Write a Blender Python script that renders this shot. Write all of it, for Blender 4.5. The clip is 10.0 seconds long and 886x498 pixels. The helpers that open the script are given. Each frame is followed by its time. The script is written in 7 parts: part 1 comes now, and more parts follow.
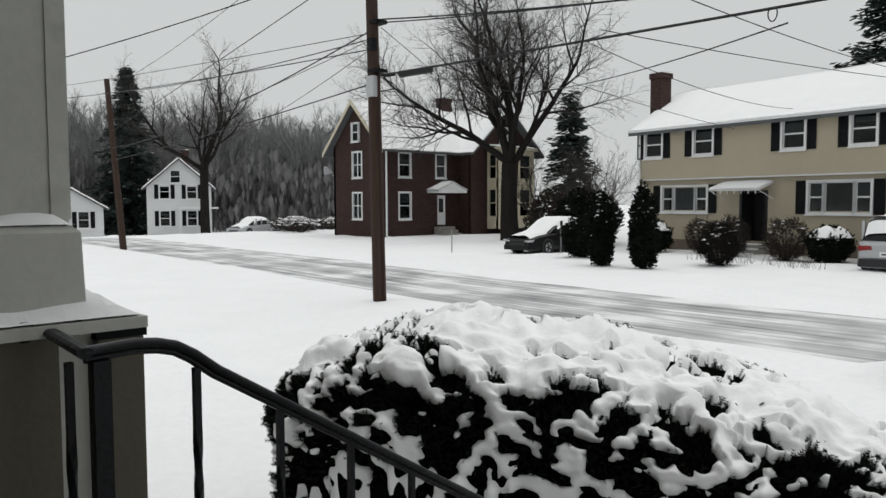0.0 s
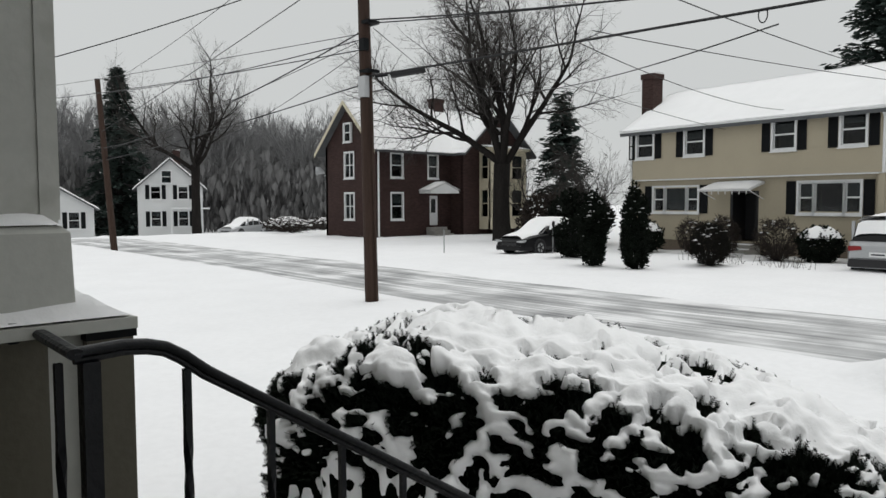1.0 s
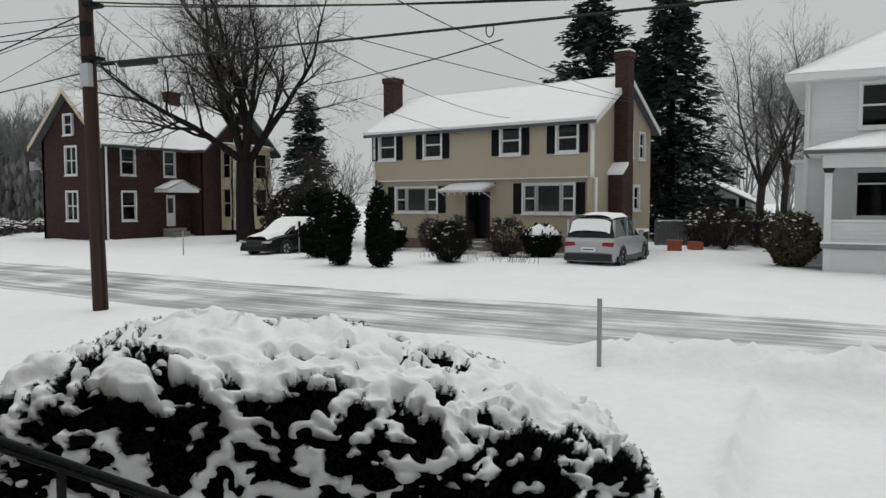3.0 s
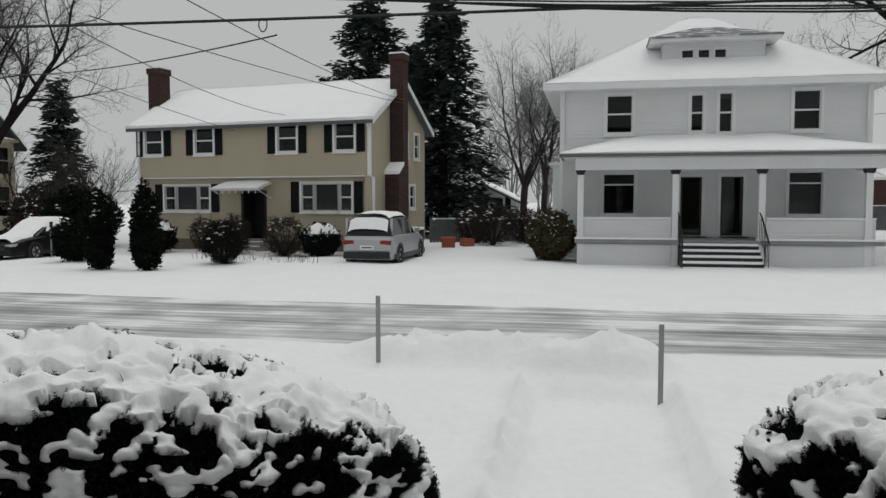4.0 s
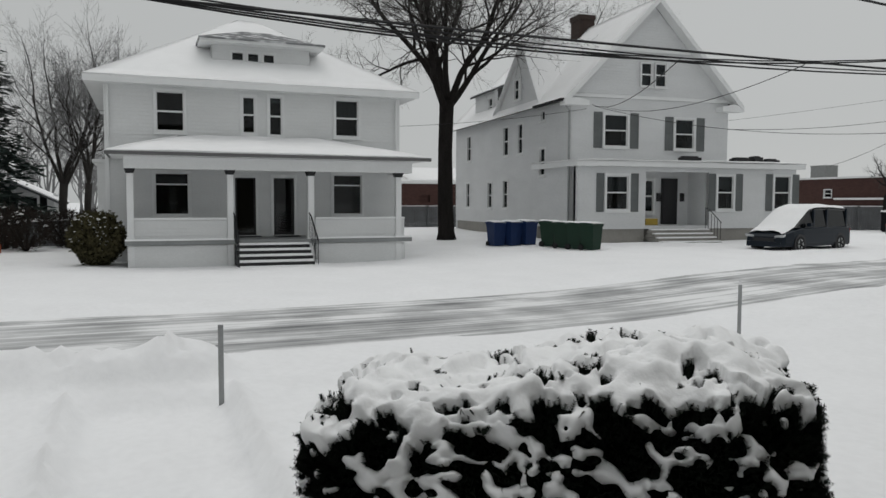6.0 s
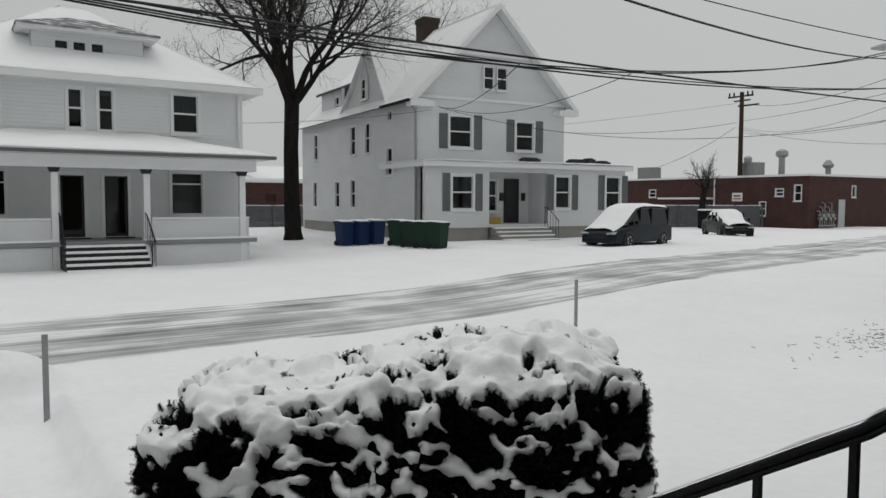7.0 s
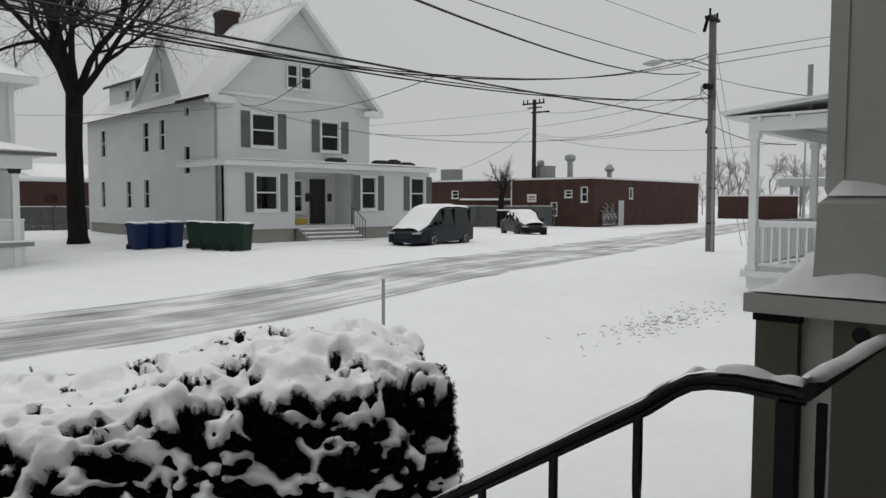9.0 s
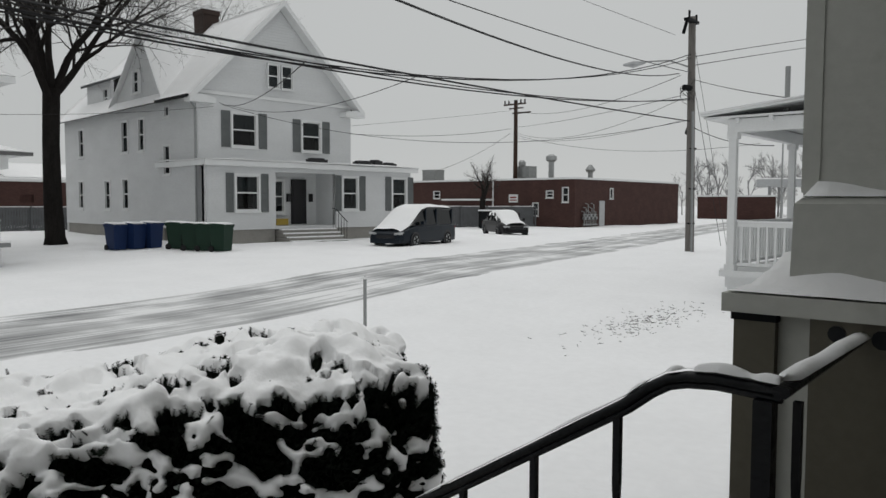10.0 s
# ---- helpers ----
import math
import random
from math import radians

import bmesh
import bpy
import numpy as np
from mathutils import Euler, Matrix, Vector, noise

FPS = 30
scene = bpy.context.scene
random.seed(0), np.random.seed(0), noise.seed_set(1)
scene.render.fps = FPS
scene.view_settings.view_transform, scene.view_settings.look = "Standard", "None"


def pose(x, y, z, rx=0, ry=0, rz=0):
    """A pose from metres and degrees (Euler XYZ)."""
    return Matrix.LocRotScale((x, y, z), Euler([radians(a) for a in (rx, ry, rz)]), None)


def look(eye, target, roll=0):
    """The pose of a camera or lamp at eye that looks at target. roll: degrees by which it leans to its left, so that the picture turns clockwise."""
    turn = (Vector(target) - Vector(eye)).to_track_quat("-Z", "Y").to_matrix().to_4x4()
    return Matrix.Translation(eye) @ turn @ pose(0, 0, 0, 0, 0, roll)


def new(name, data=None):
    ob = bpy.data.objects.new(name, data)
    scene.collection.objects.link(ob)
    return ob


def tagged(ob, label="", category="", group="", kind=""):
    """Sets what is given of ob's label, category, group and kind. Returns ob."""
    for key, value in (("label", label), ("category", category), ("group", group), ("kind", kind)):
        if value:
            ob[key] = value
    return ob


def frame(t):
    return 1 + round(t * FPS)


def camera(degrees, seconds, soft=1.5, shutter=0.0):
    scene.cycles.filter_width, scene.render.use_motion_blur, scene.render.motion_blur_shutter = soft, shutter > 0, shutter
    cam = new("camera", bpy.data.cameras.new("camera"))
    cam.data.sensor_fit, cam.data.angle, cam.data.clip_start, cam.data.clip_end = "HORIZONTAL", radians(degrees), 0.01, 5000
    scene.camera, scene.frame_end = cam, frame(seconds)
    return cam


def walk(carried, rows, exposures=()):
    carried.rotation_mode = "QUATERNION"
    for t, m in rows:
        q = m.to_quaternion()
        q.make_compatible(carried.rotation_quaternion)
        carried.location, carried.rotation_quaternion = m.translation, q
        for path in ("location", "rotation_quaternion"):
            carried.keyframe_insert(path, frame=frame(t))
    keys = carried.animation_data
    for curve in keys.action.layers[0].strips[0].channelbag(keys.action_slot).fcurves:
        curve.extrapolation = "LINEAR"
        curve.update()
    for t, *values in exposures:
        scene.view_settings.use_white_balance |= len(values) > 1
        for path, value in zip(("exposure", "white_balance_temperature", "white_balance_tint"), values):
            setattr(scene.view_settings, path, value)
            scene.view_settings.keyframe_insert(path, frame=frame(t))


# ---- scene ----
cam = camera(60.7, 10.0)
PATH = [
    (0, (0.0, 0.0, 2.148), (1.366, 1.456, 2.025), -0.2),
    (0.5, (0.001, -0.001, 2.149), (1.373, 1.449, 2.026), -0.2),
    (1, (0.001, -0.002, 2.148), (1.382, 1.44, 2.026), -0.2),
    (1.5, (0.0, -0.007, 2.15), (1.407, 1.408, 2.027), -0.3),
    (2, (-0.002, -0.013, 2.151), (1.482, 1.322, 2.028), -0.3),
    (2.5, (0.001, -0.019, 2.151), (1.65, 1.106, 2.027), -0.3),
    (2.7, (0.001, -0.019, 2.152), (1.709, 1.015, 2.028), -0.2),
    (3.8, (0.001, -0.041, 2.156), (1.927, 0.48, 2.029), -0.0),
    (4, (-0.009, -0.042, 2.157), (1.953, 0.325, 2.029), -0.0),
    (4.5, (-0.007, -0.043, 2.155), (1.989, -0.043, 2.028), 0.1),
    (5, (-0.01, -0.043, 2.155), (1.971, -0.29, 2.029), 0.1),
    (5.5, (-0.008, -0.048, 2.153), (1.917, -0.575, 2.028), 0.2),
    (6, (-0.01, -0.05, 2.154), (1.839, -0.801, 2.029), 0.2),
    (6.2, (-0.013, -0.051, 2.155), (1.797, -0.893, 2.029), 0.2),
    (7.5, (-0.03, -0.062, 2.157), (1.544, -1.289, 2.034), 0.2),
    (8, (-0.007, -0.083, 2.144), (1.469, -1.427, 2.023), 0.2),
    (8.5, (-0.003, -0.086, 2.14), (1.407, -1.5, 2.02), 0.2),
    (9, (-0.003, -0.091, 2.14), (1.331, -1.576, 2.019), 0.2),
    (9.5, (-0.008, -0.088, 2.141), (1.284, -1.61, 2.022), 0.2),
    (10, (-0.005, -0.091, 2.14), (1.293, -1.608, 2.02), 0.2),
]
walk(cam, [(t, look(eye, target, roll)) for t, eye, target, roll in PATH],
     exposures=[(0.0, -0.12), (1.5, -0.12), (2.5, -0.25), (4.0, -0.5), (5.5, -0.52), (7.5, -0.48), (10.0, -0.46)])

# ---- world and light: an overcast, snowing sky, brighter overhead than at the horizon ----
world = bpy.data.worlds.new("overcast")
scene.world = world
world.use_nodes = True
wn, wl = world.node_tree.nodes, world.node_tree.links
wn.clear()
w_out, w_bg = wn.new("ShaderNodeOutputWorld"), wn.new("ShaderNodeBackground")
w_sky, w_hsv, w_mix = wn.new("ShaderNodeTexSky"), wn.new("ShaderNodeHueSaturation"), wn.new("ShaderNodeMixRGB")
w_co, w_sep, w_ramp = wn.new("ShaderNodeTexCoord"), wn.new("ShaderNodeSeparateXYZ"), wn.new("ShaderNodeValToRGB")
w_sky.sky_type, w_sky.sun_disc, w_sky.sun_elevation, w_sky.sun_rotation = "NISHITA", False, radians(38), radians(150)
w_hsv.inputs["Saturation"].default_value, w_hsv.inputs["Value"].default_value = 0.12, 0.1
w_ramp.color_ramp.elements[0].position, w_ramp.color_ramp.elements[0].color = 0.0, (0.645, 0.665, 0.662, 1)
w_ramp.color_ramp.elements[1].position, w_ramp.color_ramp.elements[1].color = 1.0, (0.965, 0.985, 0.985, 1)
w_mid = w_ramp.color_ramp.elements.new(0.3)
w_mid.color = (0.685, 0.705, 0.702, 1)
w_mix.inputs[0].default_value = 0.9
w_bg.inputs["Strength"].default_value = 1.0
wl.new(w_co.outputs["Generated"], w_sep.inputs[0])
wl.new(w_sep.outputs["Z"], w_ramp.inputs[0])
wl.new(w_sky.outputs[0], w_hsv.inputs["Color"])
wl.new(w_hsv.outputs[0], w_mix.inputs[1])
wl.new(w_ramp.outputs[0], w_mix.inputs[2])
wl.new(w_mix.outputs[0], w_bg.inputs["Color"])
wl.new(w_bg.outputs[0], w_out.inputs["Surface"])
sun = new("sun", bpy.data.lights.new("sun", "SUN"))
sun.data.energy, sun.data.angle, sun.data.color = 0.95, radians(50), (1.0, 0.985, 0.96)
sun.matrix_world = look((0, 0, 50), (-10, 3, 0))


# ---- materials ----
def mat(name, color, rough=0.8, var=0.18, scale=3.0, fine=40.0, bump=0.15, metal=0.0, spec=0.3, dirt=None, dirt_amount=0.0, stretch=(1, 1, 1), coords="Object"):
    m = bpy.data.materials.new(name)
    m.use_nodes = True
    nt = m.node_tree
    n, l = nt.nodes, nt.links
    bsdf = n["Principled BSDF"]
    co, mp = n.new("ShaderNodeTexCoord"), n.new("ShaderNodeMapping")
    mp.inputs["Scale"].default_value = stretch
    l.new(co.outputs[coords], mp.inputs[0])
    big, small, rnd = n.new("ShaderNodeTexNoise"), n.new("ShaderNodeTexNoise"), n.new("ShaderNodeObjectInfo")
    big.inputs["Scale"].default_value, small.inputs["Scale"].default_value = scale, fine
    big.inputs["Detail"].default_value, small.inputs["Detail"].default_value = 4, 3
    l.new(mp.outputs[0], big.inputs["Vector"])
    l.new(mp.outputs[0], small.inputs["Vector"])
    add, rng = n.new("ShaderNodeMath"), n.new("ShaderNodeMapRange")
    add.operation = "ADD"
    l.new(big.outputs["Fac"], add.inputs[0])
    l.new(small.outputs["Fac"], add.inputs[1])
    rng.inputs["From Min"].default_value, rng.inputs["From Max"].default_value = 0.6, 1.4
    rng.inputs["To Min"].default_value, rng.inputs["To Max"].default_value = 1 - var, 1 + var
    l.new(add.outputs[0], rng.inputs["Value"])
    mul = n.new("ShaderNodeMixRGB")
    mul.blend_type, mul.inputs[0].default_value, mul.inputs[1].default_value = "MULTIPLY", 1.0, (*color, 1)
    l.new(rng.outputs[0], mul.inputs[2])
    last = mul.outputs[0]
    if dirt:
        spot, ramp, mix = n.new("ShaderNodeTexNoise"), n.new("ShaderNodeValToRGB"), n.new("ShaderNodeMixRGB")
        spot.inputs["Scale"].default_value, spot.inputs["Detail"].default_value = scale * 1.7, 6
        l.new(mp.outputs[0], spot.inputs["Vector"])
        ramp.color_ramp.elements[0].position, ramp.color_ramp.elements[1].position = 0.62 - dirt_amount * 0.35, 0.72 - dirt_amount * 0.2
        l.new(spot.outputs["Fac"], ramp.inputs[0])
        l.new(ramp.outputs[0], mix.inputs[0])
        l.new(last, mix.inputs[1])
        mix.inputs[2].default_value = (*dirt, 1)
        last = mix.outputs[0]
    l.new(last, bsdf.inputs["Base Color"])
    bsdf.inputs["Roughness"].default_value, bsdf.inputs["Metallic"].default_value = rough, metal
    bsdf.inputs["Specular IOR Level"].default_value = spec
    if bump:
        b = n.new("ShaderNodeBump")
        b.inputs["Strength"].default_value, b.inputs["Distance"].default_value = bump, 0.02
        l.new(add.outputs[0], b.inputs["Height"])
        l.new(b.outputs[0], bsdf.inputs["Normal"])
    return m


def glass_mat():
    m = bpy.data.materials.new("window_glass")
    m.use_nodes = True
    n, l = m.node_tree.nodes, m.node_tree.links
    n.clear()
    out, mix, tr, gl = (n.new(k) for k in ("ShaderNodeOutputMaterial", "ShaderNodeMixShader", "ShaderNodeBsdfTransparent", "ShaderNodeBsdfGlossy"))
    tr.inputs[0].default_value = (0.36, 0.39, 0.40, 1)
    gl.inputs["Roughness"].default_value = 0.03
    mix.inputs[0].default_value = 0.03
    l.new(tr.outputs[0], mix.inputs[1])
    l.new(gl.outputs[0], mix.inputs[2])
    l.new(mix.outputs[0], out.inputs[0])
    return m


def brick_mat(name, c1, c2, mortar, sx=1.0):
    m = mat(name, c1, 0.9, 0.25, 1.2, 18, 0.2)
    n, l = m.node_tree.nodes, m.node_tree.links
    bsdf = n["Principled BSDF"]
    src = bsdf.inputs["Base Color"].links[0].from_socket
    co, mp, br, mul = n.new("ShaderNodeTexCoord"), n.new("ShaderNodeMapping"), n.new("ShaderNodeTexBrick"), n.new("ShaderNodeMixRGB")
    sep, ad, cmb = n.new("ShaderNodeSeparateXYZ"), n.new("ShaderNodeMath"), n.new("ShaderNodeCombineXYZ")
    l.new(co.outputs["Object"], sep.inputs[0])
    l.new(sep.outputs["X"], ad.inputs[0])
    l.new(sep.outputs["Y"], ad.inputs[1])
    l.new(ad.outputs[0], cmb.inputs["X"])
    l.new(sep.outputs["Z"], cmb.inputs["Y"])
    l.new(cmb.outputs[0], br.inputs["Vector"])
    br.inputs["Scale"].default_value = 1.0
    br.inputs["Brick Width"].default_value, br.inputs["Row Height"].default_value, br.inputs["Mortar Size"].default_value = 0.22, 0.075, 0.006
    br.inputs["Color1"].default_value, br.inputs["Color2"].default_value, br.inputs["Mortar"].default_value = (1, 1, 1, 1), (*c2, 1), (*mortar, 1)
    mul.blend_type, mul.inputs[0].default_value = "MULTIPLY", 1.0
    l.new(src, mul.inputs[1])
    l.new(br.outputs["Color"], mul.inputs[2])
    l.new(mul.outputs[0], bsdf.inputs["Base Color"])
    return m


def road_mat():
    m = mat("slushy_asphalt", (0.30, 0.31, 0.32), 0.55, 0.2, 0.8, 14, 0.25, spec=0.4)
    n, l = m.node_tree.nodes, m.node_tree.links
    bsdf = n["Principled BSDF"]
    uv, mp, a, b, mx, ramp, mix = (n.new(k) for k in ("ShaderNodeUVMap", "ShaderNodeMapping", "ShaderNodeTexNoise", "ShaderNodeTexNoise", "ShaderNodeMath", "ShaderNodeValToRGB", "ShaderNodeMixRGB"))
    mp.inputs["Scale"].default_value = (3.2, 0.13, 1)
    l.new(uv.outputs[0], mp.inputs[0])
    a.inputs["Scale"].default_value, a.inputs["Detail"].default_value, a.inputs["Distortion"].default_value = 1.6, 9, 0.5
    l.new(mp.outputs[0], a.inputs["Vector"])
    l.new(uv.outputs[0], b.inputs["Vector"])
    b.inputs["Scale"].default_value, b.inputs["Detail"].default_value = 0.5, 6
    mx.operation = "ADD"
    l.new(a.outputs["Fac"], mx.inputs[0])
    l.new(b.outputs["Fac"], mx.inputs[1])
    e = ramp.color_ramp.elements
    e[0].position, e[0].color, e[1].position, e[1].color = 0.33, (0.12, 0.125, 0.13, 1), 0.585, (0.82, 0.825, 0.83, 1)
    ramp.color_ramp.elements.new(0.5).color = (0.50, 0.505, 0.51, 1)
    mv = n.new("ShaderNodeMath")
    mv.operation, mv.inputs[1].default_value = "MULTIPLY", 0.5
    l.new(mx.outputs[0], mv.inputs[0])
    # wheel tracks along the lanes
    sx, ml, sn, ad = n.new("ShaderNodeSeparateXYZ"), n.new("ShaderNodeMath"), n.new("ShaderNodeMath"), n.new("ShaderNodeMath")
    l.new(uv.outputs[0], sx.inputs[0])
    ml.operation, ml.inputs[1].default_value = "MULTIPLY", 4.3
    l.new(sx.outputs["X"], ml.inputs[0])
    sn.operation, ad.operation, ad.inputs[1].default_value = "SINE", "MULTIPLY_ADD", 0.034
    l.new(ml.outputs[0], sn.inputs[0])
    l.new(sn.outputs[0], ad.inputs[0])
    l.new(mv.outputs[0], ad.inputs[2])
    l.new(ad.outputs[0], ramp.inputs[0])
    l.new(ramp.outputs[0], bsdf.inputs["Base Color"])
    return m


SNOW = mat("snow", (0.86, 0.865, 0.87), 0.75, 0.03, 2.0, 30, 0.25, spec=0.2)
SNOWY_GROUND = mat("trodden_snow", (0.85, 0.855, 0.865), 0.75, 0.04, 0.7, 9, 0.5, spec=0.2)
ROAD = road_mat()
GLASS = glass_mat()
WHITE = mat("white_paint", (0.72, 0.73, 0.73), 0.55, 0.05, 1.5, 25, 0.08)
SIDING = mat("white_siding", (0.66, 0.67, 0.67), 0.6, 0.07, 0.6, 12, 0.05, stretch=(1, 1, 3))
SIDING_T = mat("weathered_white_siding", (0.63, 0.64, 0.645), 0.65, 0.09, 0.5, 9, 0.06, stretch=(1, 1, 3))
TAN = mat("tan_siding", (0.40, 0.355, 0.265), 0.7, 0.06, 0.8, 20, 0.05)
SHUTTER = mat("black_shutter_paint", (0.006, 0.007, 0.008), 0.6, 0.2, 2, 30, 0.05, spec=0.12)
GREY_SHUTTER = mat("grey_shutter_paint", (0.13, 0.14, 0.14), 0.6, 0.2, 2, 30, 0.05)
BRICK = brick_mat("dark_red_brick", (0.047, 0.0255, 0.0225), (0.62, 0.6, 0.6), (0.9, 0.95, 0.95))
BRICK_CH = brick_mat("chimney_brick", (0.052, 0.029, 0.025), (0.6, 0.55, 0.55), (1.2, 1.4, 1.5))
BRICK_IND = brick_mat("rust_brick", (0.068, 0.035, 0.030), (0.8, 0.75, 0.75), (0.9, 0.95, 0.95))
CREAM = mat("cream_paint", (0.55, 0.50, 0.38), 0.6, 0.08, 1, 20, 0.05)
SHINGLE = mat("grey_shingle", (0.10, 0.105, 0.11), 0.9, 0.25, 2, 25, 0.3)
DUSTED = mat("snow_dusted_shingle", (0.17, 0.175, 0.18), 0.9, 0.3, 1.4, 25, 0.3, dirt=(0.62, 0.63, 0.64), dirt_amount=0.35)
CONCRETE = mat("grey_concrete", (0.28, 0.27, 0.25), 0.9, 0.15, 1.2, 15, 0.2)
FOUND = mat("brown_foundation", (0.16, 0.13, 0.10), 0.9, 0.2, 1.2, 15, 0.2)
# near-black colour standing in for shade in unlit hollows
DARK = mat("shade_black", (0.012, 0.012, 0.013), 0.9, 0.1, 1, 5, 0.0)
CURTAIN = mat("pale_curtain", (0.55, 0.56, 0.55), 0.9, 0.1, 4, 30, 0.1, stretch=(8, 8, 1))
DOOR_DK = mat("dark_door_paint", (0.02, 0.02, 0.022), 0.4, 0.15, 2, 20, 0.05)
POLE = mat("weathered_pole_wood", (0.045, 0.027, 0.020), 0.9, 0.35, 3, 30, 0.5, stretch=(6, 6, 0.4))
POLE_GREY = mat("grey_pole_wood", (0.16, 0.15, 0.14), 0.9, 0.3, 3, 30, 0.5, stretch=(6, 6, 0.4))
CABLE = mat("black_cable", (0.012, 0.012, 0.013), 0.6, 0.1, 5, 30, 0.0)
METAL = mat("galvanised_steel", (0.32, 0.33, 0.33), 0.5, 0.15, 4, 40, 0.1, metal=0.6)
TRANSF = mat("grey_utility_box", (0.42, 0.43, 0.44), 0.5, 0.1, 3, 30, 0.05)
IRON = mat("black_iron_paint", (0.006, 0.007, 0.009), 0.35, 0.2, 20, 90, 0.15, spec=0.22)
COL = mat("porch_column_paint", (0.47, 0.475, 0.44), 0.6, 0.07, 2.5, 40, 0.08, dirt=(0.36, 0.36, 0.32), dirt_amount=0.05)
OLIVE = mat("olive_taupe_paint", (0.105, 0.096, 0.072), 0.5, 0.10, 3, 60, 0.08)
BARK = mat("dark_bark", (0.020, 0.018, 0.017), 1.0, 0.4, 4, 25, 0.7, stretch=(1, 1, 0.3), spec=0.05)
TWIG = mat("grey_twigs", (0.045, 0.041, 0.038), 0.95, 0.3, 2, 20, 0.2)
# haze of the distance put into the twigs' pale grey
HAZE_TWIG = mat("haze_grey_twigs", (0.20, 0.20, 0.202), 0.95, 0.25, 0.2, 2, 0.0)
NEEDLE = mat("pine_needles", (0.058, 0.078, 0.070), 0.9, 0.45, 0.6, 8, 0.0, spec=0.05)
YEW = mat("yew_needles", (0.007, 0.010, 0.007), 0.8, 0.5, 4, 30, 0.1, spec=0.08)
# near-black green that stands in for the shade inside the yews
YEW_SHADE = mat("yew_inner_shade", (0.002, 0.003, 0.002), 1.0, 0.4, 6, 30, 0.2, spec=0.0)
BUSH_DK = mat("dark_winter_twigs", (0.016, 0.015, 0.013), 0.95, 0.4, 3, 20, 0.1, spec=0.05)
BUSH_BR = mat("brown_winter_shrub", (0.028, 0.022, 0.018), 1.0, 0.4, 4, 20, 0.2)
BUSH_OL = mat("olive_winter_shrub", (0.05, 0.045, 0.02), 0.95, 0.4, 4, 20, 0.2)
CAR_BLACK = mat("black_car_paint", (0.005, 0.005, 0.006), 0.3, 0.1, 3, 30, 0.0, spec=0.2)
CAR_SILVER = mat("silver_car_paint", (0.40, 0.41, 0.42), 0.3, 0.06, 2, 30, 0.0, metal=0.4, spec=0.5)
CAR_BLUE = mat("dark_blue_car_paint", (0.008, 0.013, 0.02), 0.3, 0.1, 3, 30, 0.0, spec=0.2)
CAR_GLASS = mat("car_glass", (0.006, 0.007, 0.008), 0.1, 0.1, 3, 30, 0.0, spec=0.3)
TYRE = mat("tyre_rubber", (0.015, 0.015, 0.016), 0.85, 0.2, 8, 40, 0.2)
LAMP_RED = mat("red_lamp_glass", (0.22, 0.015, 0.015), 0.2, 0.1, 3, 30, 0.0)
LAMP_CLR = mat("clear_lamp_glass", (0.45, 0.46, 0.47), 0.15, 0.1, 3, 30, 0.0)
BIN_BLUE = mat("blue_bin_plastic", (0.004, 0.019, 0.075), 0.6, 0.15, 2, 30, 0.05)
BIN_GREEN = mat("green_bin_plastic", (0.005, 0.026, 0.014), 0.6, 0.15, 2, 30, 0.05)
TERRACOTTA = mat("terracotta_planter", (0.30, 0.09, 0.05), 0.8, 0.15, 3, 30, 0.1)
FENCE = mat("grey_fence_wood", (0.12, 0.125, 0.13), 0.9, 0.25, 2, 20, 0.2)
YELLOW = mat("yellow_board", (0.42, 0.30, 0.06), 0.7, 0.15, 3, 20, 0.1)


